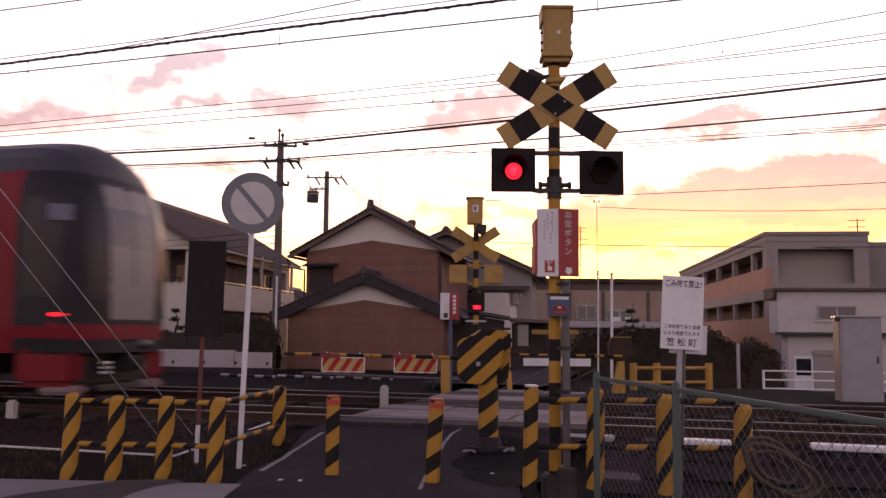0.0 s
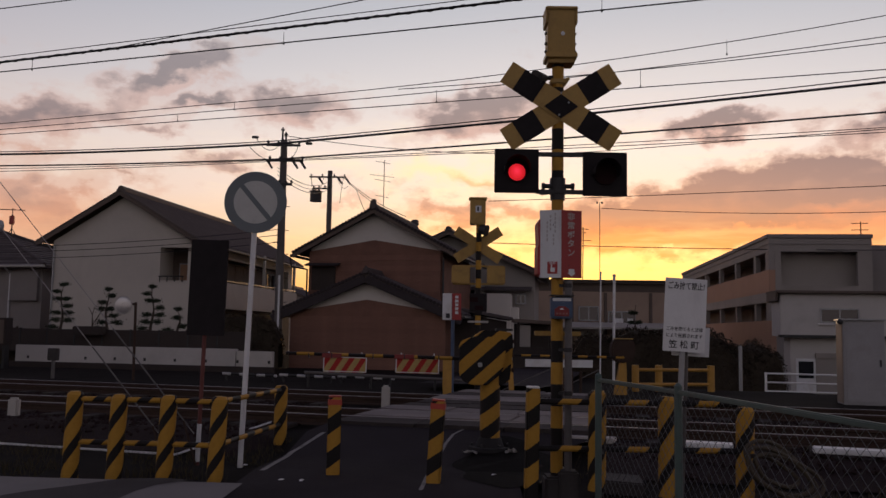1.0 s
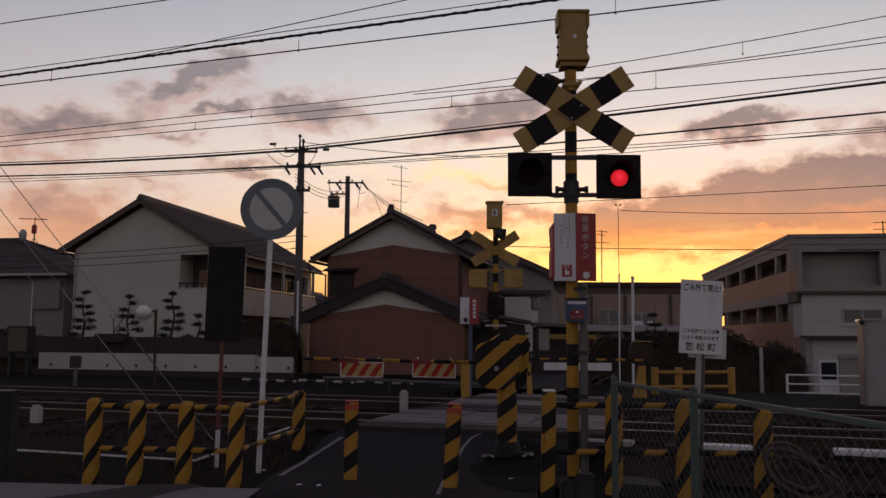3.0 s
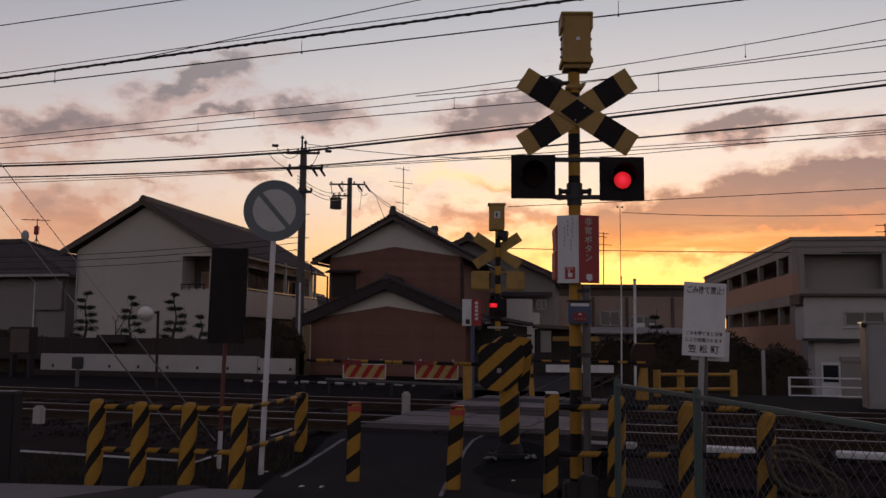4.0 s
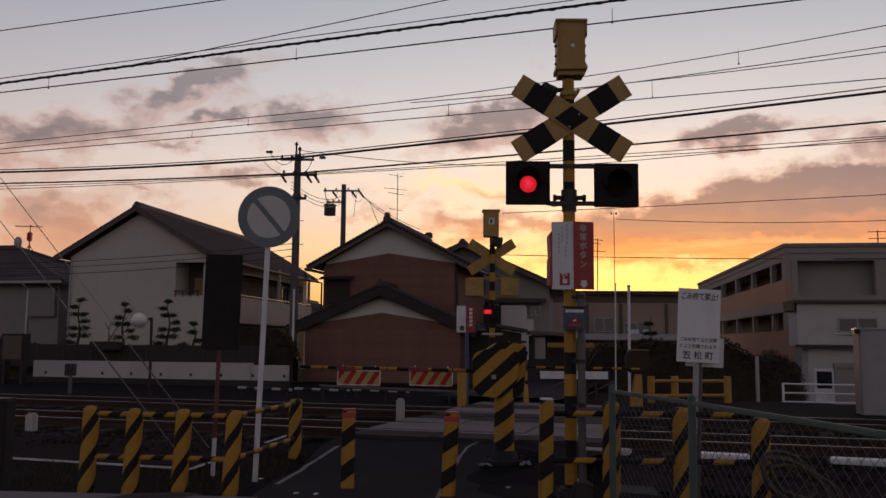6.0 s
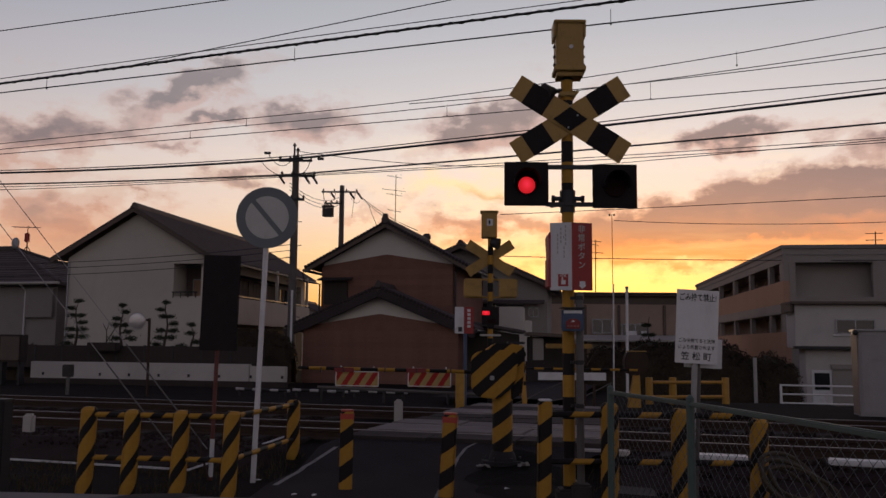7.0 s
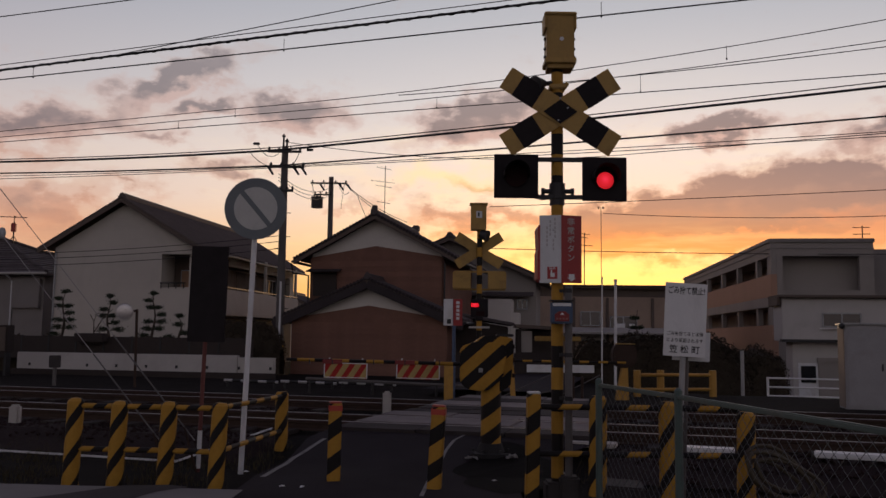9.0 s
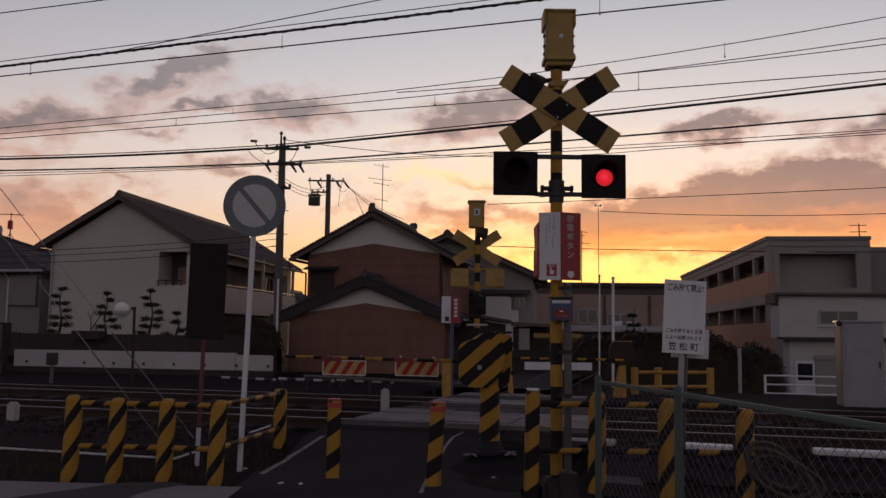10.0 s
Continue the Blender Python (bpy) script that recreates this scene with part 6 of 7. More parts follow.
def verge_tiles(parent, cx, y, half, z_eave, z_ridge, n):
    """Round tile ends in a row up both front edges of a gable."""
    for sg in (1, -1):
        bm = B()
        for k in range(n):
            t = (k + 0.5) / n
            x, z = cx + sg * half * (1 - t), z_eave + (z_ridge - z_eave) * t
            add_tube(bm, (x, y - 0.05, z + 0.055), (x, y + 0.28, z + 0.055), 0.062, seg=8)
        tagged(part("verge", bm, M["verge"], parent, "row of dark round verge tiles"), kind="stuff")


def build_house_brown():
    root = thing("brown_house", pose(-0.10, 31.2, 0.0, 0, 0, -12), "two-storey brown boarded house with smoked tile roofs", "house")
    w, l = 4.9, 5.6
    c = -w / 2
    bm = B()
    add_box(bm, (c, l / 2, 2.2), (w, l, 4.4))
    add_prism(bm, [(0, 4.2), (0, 4.45), (c, 5.75), (-w, 4.45), (-w, 4.2)], 0.0, l)
    part("wall", bm, M["plaster"], root, "white plastered gable under the eaves")
    bm = B()
    add_prism(bm, [(0.02, 0.0), (0.02, 4.35), (c, 4.75), (-w - 0.02, 4.35), (-w - 0.02, 0.0)], -0.08, -0.02)
    add_box(bm, (0.04, l / 2, 2.15), (0.05, l, 4.3))
    add_box(bm, (-w - 0.04, l / 2, 2.15), (0.05, l, 4.3))
    part("boarding", bm, M["brown"], root, "dark brown boarded wall")
    lapped_boards(root, c, -0.088, w + 0.02, 2.9, 4.36)
    gable_roof("roof", root, w, l, 4.22, 5.85, 0.62, 0.32, M["tile"], "smoked tile roof", rows=12)
    bm = B()
    for s, z in ((0.0, 6.05),):
        add_disc(bm, (c, -0.36, z - 0.06), 0.13, 0.10, (0, 1, 0), 14)
        add_box(bm, (c, -0.32, z + 0.08), (0.20, 0.12, 0.16), None, 0.03)
    part("ridge_end_tile", bm, M["tile"], root, "ornamental ridge end tile")
    bm = B()
    add_box(bm, (c, l + 0.30, 6.11), (0.34, 0.16, 0.30), None, 0.05)
    part("ridge_end_tile", bm, M["tile"], root)
    # lower front wing with its own gable
    bm = B()
    lo, hi, cw = 2.08, 3.12, c + 0.22
    right, left = cw + w / 2 + 0.3, cw - w / 2 - 0.3
    add_prism(bm, [(right, lo - 0.1), (right, lo + 0.15), (cw, hi + 0.05), (left, lo + 0.15), (left, lo - 0.1)], -1.5, -0.1)
    wing = part("wing", bm, M["plaster"], root, "white plastered lower gable")
    bm = B()
    add_prism(bm, [(right + 0.02, 0.0), (right + 0.02, lo + 0.02), (cw, lo + 0.46), (left - 0.02, lo + 0.02), (left - 0.02, 0.0)], -1.58, -1.52)
    add_box(bm, (cw, -0.82, 0.98), (w + 0.62, 1.38, 2.06))
    part("wing_boarding", bm, M["brown"], wing, "brown boarding")
    lapped_boards(wing, cw, -1.588, w + 0.62, 0.1, lo + 0.02)
    gable_roof("wing_roof", root, w + 0.6, 1.3, 2.0, 3.42, 0.62, 0.32, M["tile"], "lower smoked tile roof", x0=right, y0=-1.45, rows=10)
    for sg in (1, -1):
        half = (w + 0.6) / 2 + 0.62
        ang = math.atan2(1.42, half)
        bm = B()
        add_box(bm, (cw + sg * half / 2, -1.80, 2.71 - 0.17), (math.hypot(half, 1.42), 0.10, 0.28), Euler((0, sg * ang, 0)).to_matrix().to_4x4(), 0.02)
        part("verge_tiles", bm, M["verge"], wing, "dark verge tiles")
    bm = B()
    add_disc(bm, (cw, -1.82, 3.52), 0.10, 0.10, (0, 1, 0), 14)
    add_box(bm, (cw, -1.78, 3.64), (0.12, 0.10, 0.10), None, 0.03)
    part("ridge_end_tile", bm, M["tile"], root)
    verge_tiles(root, c, -0.34, w / 2 + 0.62, 4.22, 5.85, 26)
    verge_tiles(wing, cw, -1.80, (w + 0.6) / 2 + 0.62, 2.0, 3.42, 27)
    bm = B()
    add_box(bm, (-w + 0.55, -0.26, 3.86), (1.25, 0.45, 0.05), Euler((radians(14), 0, 0)).to_matrix().to_4x4(), 0.01)
    part("window_canopy", bm, M["verge"], root, "small dark canopy over the window")
    # upper side window with shutter box
    bm = B()
    add_box(bm, (-w + 0.55, -0.12, 3.35), (0.9, 0.10, 0.85), None, 0.01)
    part("shutter_box", bm, M["wood"], root, "dark shutter box")
    # downpipe
    bm = B()
    path_tube(bm, [(-w - 0.6, -0.55, 4.1), (-w - 0.55, -0.5, 3.75), (-w - 0.08, -0.15, 3.68), (-w - 0.08, -0.15, 2.6)], 0.035, 8)
    part("downpipe", bm, M["dark"], root)
    bm = B()
    path_tube(bm, [(0.12, -0.12, 4.1), (0.12, -0.12, 2.3)], 0.035, 8)
    part("downpipe", bm, M["dark"], root)
    # antenna on the roof
    ant = thing("roof_antenna", pose(-2.32, 33.0, 5.6), "thin television antenna on the tiled roof", "antenna")
    bm = B()
    add_tube(bm, (0, 0, 0), (0, 0, 2.35), 0.016, seg=6)
    part("mast", bm, M["dark"], ant)
    for z, wd in ((2.32, 0.55), (1.80, 0.9), (1.62, 0.6), (1.0, 0.5)):
        bm = B()
        add_tube(bm, (-wd * 0.6, 0, z), (wd * 0.4, 0.2, z - 0.06), 0.009, seg=6)
        for k in range(4):
            x = -wd * 0.55 + k * wd * 0.3
            add_tube(bm, (x, -0.16, z), (x, 0.16, z + 0.03), 0.006, seg=5)
        part("element", bm, M["dark"], ant)


def build_house_behind():
    root = thing("white_house", pose(3.9, 37.5, -0.2, 0, 0, -8), "pale house with a dark sloping roof behind the brown one", "house")
    bm = B()
    add_prism(bm, [(0, 0), (0, 4.2), (-3.7, 5.85), (-7.4, 4.2), (-7.4, 0)], 0.0, 6.0)
    part("wall", bm, M["block"], root)
    gable_roof("roof", root, 7.4, 6.0, 4.1, 6.0, 0.5, 0.4, M["tile"], "smoked tile roof", x0=0.0, rows=10)
    bm = B()
    add_box(bm, (-1.44, -0.62, 1.65), (1.0, 1.5, 3.28), None, 0.02)
    add_box(bm, (-0.79, -0.50, 1.37), (0.30, 1.2, 2.73), None, 0.02)
    part("extension", bm, M["plaster"], root, "white plastered extension")
    window(root, pose(-0.58, -0.06, 3.12), 0.46, 0.45)
    window(root, pose(-2.55, -0.06, 3.3), 0.8, 0.7)
    bm = B()
    add_box(bm, (-1.6, -0.25, 3.55), (3.0, 0.6, 0.08), Euler((radians(14), 0, 0)).to_matrix().to_4x4(), 0.01)
    part("canopy", bm, M["tile"], root, "narrow tiled canopy")
    # dark lean-to and open shed before it
    root = thing("lean_to", pose(0.35, 31.0, 0.0), "dark boarded lean-to with a sloping tiled roof", "shed")
    bm = B()
    add_prism(bm, [(0, 0), (0, 2.18), (1.9, 1.88), (1.9, 0)], 0, 1.8)
    part("wall", bm, M["wood"], root)
    bm = B()
    for i in range(5):
        add_box(bm, (0.2 + i * 0.42, 0.85, 2.26 - i * 0.069), (0.46, 2.2, 0.06), Euler((0, radians(7), 0)).to_matrix().to_4x4())
    for k in range(8):
        add_tube(bm, (-0.05, -0.22 + k * 0.30, 2.34), (2.1, -0.22 + k * 0.30, 1.98), 0.045, seg=6)
    part("roof", bm, M["tile"], root, "smoked tile roof")
    root = thing("open_shed", pose(2.48, 29.6, 0.0), "low dark open shed with pale side panels", "shed")
    bm = B()
    add_box(bm, (0.6, 0.5, 1.86), (1.35, 1.3, 0.12), Euler((0, radians(3), 0)).to_matrix().to_4x4(), 0.02)
    part("roof", bm, M["fascia"], root)
    for x in (0.06, 1.12):
        bm = B()
        add_box(bm, (x, 0.0, 0.95), (0.07, 0.07, 1.75), None, 0.006)
        part("post", bm, M["wood"], root)
    bm = B()
    add_box(bm, (0.30, 0.06, 1.38), (0.36, 0.03, 0.72), None, 0.004)
    part("side_panel", bm, M["block"], root, "pale grey panel")
    bm = B()
    add_box(bm, (0.6, 1.0, 0.9), (1.2, 0.06, 1.8))
    part("back_wall", bm, M["wood"], root)
    fence = thing("board_fence", pose(0.3, 29.0, 0.0), "low dark board fence before the sheds", "fence")
    for i in range(18):
        bm = B()
        add_box(bm, (0.1 + i * 0.2, 0.01 * (i % 2), 0.48), (0.19, 0.025, 1.02 + 0.02 * (i % 3)), None, 0.004)
        part("board", bm, M["wood"], fence)
    root = thing("long_house", pose(13.5, 48.0, -0.62), "long low house with a dark roof behind the hedge", "house")
    bm = B()
    add_box(bm, (-6.1, 4.0, 2.2), (12.2, 8.0, 4.4))
    part("wall", bm, material("beige_render", (0.32, 0.235, 0.18), 0.9, vary=0.15, scale=0.7, stain=(0.15, 0.12, 0.1), stains=0.4), root)
    bm = B()
    add_box(bm, (-6.1, 3.9, 4.90), (12.6, 8.4, 0.10), None, 0.03)
    add_tube(bm, (-12.3, -0.3, 4.97), (0.1, -0.3, 5.0), 0.05, seg=8)
    part("roof", bm, M["fascia"], root)
    bm = B()
    add_box(bm, (-6.1, 0.1, 4.60), (12.2, 0.16, 0.55), None, 0.02)
    part("wall_head", bm, M["fascia"], root, "brown boarded wall head")
    for x, w in ((-5.55, 1.7), (-7.6, 1.6), (-1.75, 0.9)):
        bm = B()
        add_box(bm, (x, -0.03, 2.28), (w, 0.08, 0.62), None, 0.01)
        part("dado_panel", bm, M["pale_concrete"], root, "pale weathered panel")
    for x in (-6.45, -4.62, -2.15, -0.9):
        bm = B()
        add_box(bm, (x, -0.05, 2.4), (0.14, 0.14, 3.9), None, 0.01)
        part("pilaster", bm, M["fascia"], root)
    window(root, pose(-3.75, -0.07, 2.85), 1.5, 1.0)
    for x, c in ((-3.95, 0.55), (-3.30, 0.3)):
        bm = B()
        add_box(bm, (x, -0.115, 2.68), (c, 0.02, 0.55), None, 0.004)
        part("blind", bm, M["white_steel"], root, "half-drawn pale blind")
    window(root, pose(-5.55, -0.07, 3.2), 1.1, 0.8)
    bm = B()
    add_box(bm, (-4.6, -0.7, 2.55), (9.0, 1.3, 0.10), Euler((radians(12), 0, 0)).to_matrix().to_4x4())
    part("lean_to_roof", bm, M["pale_concrete"], root)
    root = thing("distant_house", pose(-8.9, 60.0, -0.3, 0, 0, -6), "small distant house with a tiled roof between its neighbours", "house")
    bm = B()
    add_prism(bm, [(0, 0), (0, 3.6), (-2.2, 4.5), (-4.4, 3.6), (-4.4, 0)], 0, 5)
    part("wall", bm, M["block"], root)
    gable_roof("roof", root, 4.4, 5.0, 3.6, 4.65, 0.4, 0.3, M["tile"], "dark tile roof", rows=8)
    window(root, pose(-0.9, -0.06, 2.9), 1.0, 0.9)
    # neighbour at the far left
    root = thing("grey_house", pose(-17.3, 37.8, 0.0, 0, 0, -12), "grey two-storey house with a dark hipped tile roof", "house")
    bm = B()
    add_box(bm, (-4.0, 3.0, 1.98), (8.0, 6.0, 3.96))
    part("wall", bm, M["dim_render"], root, "grey rendered wall")
    roof = hip_roof(root, (-8.4, 0.36), (-0.42, 6.4), 4.02, (-6.2, -4.6), 5.85, M["tile"])
    bm = B()
    add_tube(bm, (-8.4, -0.48, 4.0), (0.40, -0.48, 4.0), 0.06, seg=8)
    part("gutter", bm, M["pale_concrete"], root)
    bm = B()
    path_tube(bm, [(-1.55, -0.44, 3.95), (-1.55, -0.06, 3.7), (-1.55, -0.06, 0.2)], 0.04, 8)
    part("downpipe", bm, M["white_steel"], root, "pale downpipe")
    bm = B()
    add_box(bm, (-0.78, -0.10, 3.15), (1.35, 0.16, 1.25), None, 0.01)
    part("shutter_box", bm, M["dim_render"], root, "closed grey shutter box")
    ant = thing("satellite_dish", pose(-20.35, 41.0, 5.75), "small dish and antenna on the grey roof", "antenna")
    bm = B()
    add_tube(bm, (0, 0, -0.6), (0, 0, 0.9), 0.03, seg=6)
    add_tube(bm, (-0.75, 0, 1.15), (0.55, 0.1, 1.12), 0.018, seg=6)
    for k in range(5):
        add_tube(bm, (-0.7 + k * 0.27, -0.18, 1.14), (-0.7 + k * 0.27, 0.18, 1.14), 0.010, seg=5)
    add_tube(bm, (0, 0, 0.8), (0, 0, 1.2), 0.02, seg=6)
    for dx in (-0.25, 0.25):
        add_tube(bm, (0, 0, 0.25), (dx, 0, -0.15), 0.018, seg=6)
    part("mast", bm, M["dark"], ant)
    # plain red box for the red-tinted spot on the mast
    bm = B()
    add_box(bm, (0.05, -0.12, 0.62), (0.22, 0.16, 0.42), None, 0.03)
    part("siren", bm, M["red"], ant, "small red box on the mast")
    bm = B()
    bmesh.ops.create_uvsphere(bm, u_segments=14, v_segments=8, radius=0.28, matrix=Matrix.Translation((-0.5, -0.1, 0.35)) @ Matrix.Diagonal((0.7, 0.35, 1, 1)))
    part("dish", bm, M["grey"], ant)


def build_garden():
    # white retaining wall with weep holes
    root = thing("garden_wall", pose(-14.1, 28.4, 0.0, 0, 0, -11.3), "low white retaining wall with square weep holes", "garden wall", kind="structure")
    bm = B()
    add_box(bm, (4.19, 0.1, 0.42), (7.56, 0.2, 0.88), None, 0.012)
    part("wall", bm, M["wall_render"], root)
    bm = B()
    add_box(bm, (4.75, -0.03, 0.16), (9.0, 0.10, 0.36), None, 0.012)
    part("footing", bm, M["wood"], root, "dark footing along the wall's base")
    for i in range(9):
        bm = B()
        add_box(bm, (0.88 + i * 1.02, -0.005 if i < 7 else 0.045, 0.48), (0.075, 0.02, 0.09))
        part("weep_hole", bm, M["ink"], root)
    bm = B()
    add_box(bm, (8.55, 0.15, 0.40), (1.15, 0.2, 0.80), None, 0.012)
    part("grey_wall", bm, M["pale_concrete"], root, "grey concrete continuation")
    # dark fence above the wall
    bm = B()
    add_box(bm, (-1.6, 0, 0.55), (11.6, 0.08, 0.75), None, 0.01)
    f = solid("garden_fence", bm, M["wood"], "dark panel fence on top of the garden wall", "fence", pose(-10.2, 28.9, 0.45, 0, 0, -11.3), kind="structure")
    for i in range(9):
        bm = B()
        add_box(bm, (-4.1 + i * 1.02, -0.03, 0.55), (0.06, 0.05, 0.80), None, 0.006)
        part("fence_post", bm, M["dark"], f)
    # planter boxes
    bm = B()
    add_box(bm, (0, 0, 0.14), (1.05, 0.3, 0.28), None, 0.02)
    solid("planter", bm, M["wood"], "dark planter box on the garden fence", "planter", pose(-11.6, 28.9, 1.2, 0, 0, -11))


def build_pine(place, h, seed, pads, label="clipped garden pine with layered pads of needles"):
    rnd = random.Random(seed)
    root = thing("garden_pine", place, label, "tree", "garden pines")
    bm = B()
    pts = [Vector((0.06 * math.sin(i * 1.3 + seed), 0.05 * math.cos(i * 1.7 + seed), h * i / 8)) for i in range(9)]
    for i in range(8):
        add_tube(bm, pts[i], pts[i + 1], 0.06 * (1 - i / 10), 0.06 * (1 - (i + 1) / 10), 8)
    centres = []
    for i in range(pads):
        t = 0.22 + 0.78 * i / (pads - 1)
        o = pts[min(8, int(t * 8))]
        a = rnd.uniform(-0.5, 0.5) + (math.pi if i % 2 else 0)
        r = (0.36 - 0.24 * t) * rnd.uniform(0.7, 1.3) * (1.0 if i < pads - 1 else 0.1)
        c = o + Vector((math.cos(a) * r, math.sin(a) * r * 0.7, 0.04))
        add_tube(bm, o, c, 0.022, 0.012, 6)
        centres.append((c, 0.25 - 0.11 * t))
    part("trunk", bm, M["bark"], root)
    verts, faces = [], []
    for c, r in centres:
        for k in range(260):
            v = Vector((rnd.gauss(0, 1), rnd.gauss(0, 1), rnd.gauss(0, 0.48)))
            p = c + v * r * 0.42
            d = Vector((rnd.uniform(-1, 1), rnd.uniform(-1, 1), rnd.uniform(-0.2, 1))).normalized() * rnd.uniform(0.05, 0.11)
            s = d.cross(Vector((rnd.random(), rnd.random(), rnd.random()))).normalized() * 0.014
            n = len(verts)
            verts += [tuple(p - s), tuple(p + s), tuple(p + d)]
            faces.append((n, n + 1, n + 2))
    me = bpy.data.meshes.new("crown")
    me.from_pydata(verts, [], faces)
    me.materials.append(M["leaf"])
    ob = new("crown", me)
    ob.parent = root
    return root


def leaf_mass(name, place, size, count, seed, mat, label, category, leaf=0.06, loose=False):
    """Clipped hedge: a dark twiggy core under a coat of small leaves; loose: an open crown without a core."""
    rnd = random.Random(seed)
    verts, faces = [], []

    def surface(u, a):
        x = (2 * u - 1) * 0.5 * size[0]
        f = 0.92 + 0.16 * noise.noise(Vector((x * 0.9 + seed, a * 1.2, 1))) + 0.07 * noise.noise(Vector((x * 4.0, a * 4, seed)))
        e = (1 - abs(2 * u - 1) ** 8 * 0.5)
        ca, sa = math.cos(a), math.sin(a)
        return Vector((x, -math.copysign(abs(ca) ** 0.45, ca) * size[1] * 0.5 * f * e, sa ** 0.40 * size[2] * f * e if sa > 0 else 0.0))

    if not loose:
        nx, ny = max(8, int(size[0] * 5)), 14
        for i in range(nx + 1):
            for j in range(ny + 1):
                verts.append(tuple(surface(i / nx, math.pi * j / ny) * 0.97))
        for i in range(nx):
            for j in range(ny):
                p = i * (ny + 1) + j
                faces.append((p, p + 1, p + ny + 2, p + ny + 1))
    for k in range(count):
        if loose:
            p = Vector((rnd.gauss(0, 0.28) * size[0], rnd.gauss(0, 0.28) * size[1], rnd.random() * size[2]))
            if noise.noise(p * 1.6 + Vector((seed, 0, 0))) < 0.02:
                continue
        else:
            p = surface(rnd.random(), math.pi * rnd.random()) + Vector((rnd.gauss(0, 0.03), rnd.gauss(0, 0.03), rnd.gauss(0, 0.03)))
        d = Vector((rnd.gauss(0, 1), rnd.gauss(0, 1), rnd.gauss(0.3, 1))).normalized() * leaf * rnd.uniform(0.6, 1.4)
        s = d.cross(Vector((rnd.random(), rnd.random() - 0.5, rnd.random()))).normalized() * leaf * 0.45
        n = len(verts)
        verts += [tuple(p - d * 0.5), tuple(p + s), tuple(p + d * 0.5), tuple(p - s)]
        faces.append((n, n + 1, n + 2, n + 3))
    me = bpy.data.meshes.new(name)
    me.from_pydata(verts, [], faces)
    me.materials.append(mat)
    ob = new(name, me)
    ob.matrix_basis = place
    return tagged(ob, label, category, kind="stuff")


def build_plants():
    build_pine(pose(-13.1, 30.2, 0.9), 1.95, 3, 11)
    build_pine(pose(-11.47, 30.0, 0.9), 1.8, 5, 10)
    build_pine(pose(-9.85, 29.8, 0.9), 1.9, 8, 11)
    build_pine(pose(-8.85, 29.5, 0.9), 1.15, 13, 5, "low clipped garden pine with dense pads of needles")
    # bare branching shrub
    rnd = random.Random(4)
    root = thing("bare_shrub", pose(-11.95, 29.6, 1.3), "bare leafless shrub behind the garden fence", "shrub")
    bm = B()
    def limb(p, d, r, n):
        q = p + d
        add_tube(bm, p, q, r, r * 0.7, 5)
        if n:
            for s in (-1, 1):
                limb(q, Vector((d.x * 0.6 + s * rnd.uniform(0.08, 0.2), d.y * 0.6, d.z * rnd.uniform(0.6, 0.85))), r * 0.7, n - 1)
    limb(Vector((0, 0, -0.4)), Vector((0.16, 0, 0.60)), 0.03, 2)
    part("branches", bm, M["bark"], root)
    leaf_mass("hedge", pose(-7.0, 29.6, 0.2, 0, 0, -10), (3.4, 1.0, 1.75), 6000, 2, M["hedge"], "dark evergreen hedge beside the cream house", "hedge")
    leaf_mass("hedge", pose(6.65, 27.6, -1.0, 0, 0, -3), (5.7, 1.6, 2.78), 11000, 7, M["hedge"], "dark clipped hedge beyond the railway", "hedge")
    leaf_mass("hedge", pose(9.75, 29.6, -1.3), (3.4, 1.5, 2.72), 6000, 9, M["hedge"], "dark clipped hedge beside the white outbuilding", "hedge")
    leaf_mass("hedge", pose(-17.0, 31.2, 0.0, 0, 0, -10), (5.4, 1.2, 1.62), 7000, 11, M["hedge"], "dark overgrown shrubs before the grey house", "hedge")
    build_pine(pose(7.9, 36.0, -0.4), 3.1, 21, 13, "small dark garden tree before the long house")
    # verge grass
    rnd = random.Random(6)
    verts, faces = [], []
    for k in range(9000):
        x = rnd.uniform(-9, -1.9) if k % 3 else rnd.uniform(1.3, 6.5)
        y = rnd.uniform(8.95, 12.0) if x < 0 else rnd.uniform(6.2, 11.5)
        if x > 0 and x < 1.35 + (7.85 - y) * 0.21 + 0.1:
            continue
        if noise.noise(Vector((x * 0.9, y * 0.9, 4))) < -0.1:
            continue
        z = ground_height(x, y) - 0.03
        h, a = rnd.uniform(0.03, 0.12), rnd.uniform(0, 6.28)
        n = len(verts)
        dx, dy = 0.006 * math.cos(a), 0.006 * math.sin(a)
        lx, ly = rnd.gauss(0, 0.03), rnd.gauss(0, 0.03)
        verts += [(x - dx, y - dy, z), (x + dx, y + dy, z), (x + lx, y + ly, z + h)]
        faces.append((n, n + 1, n + 2))
    me = bpy.data.meshes.new("verge_grass")
    me.from_pydata(verts, [], faces)
    me.materials.append(M["grass"])
    tagged(new("verge_grass", me), "short dry grass along the verge", "grass", kind="stuff")


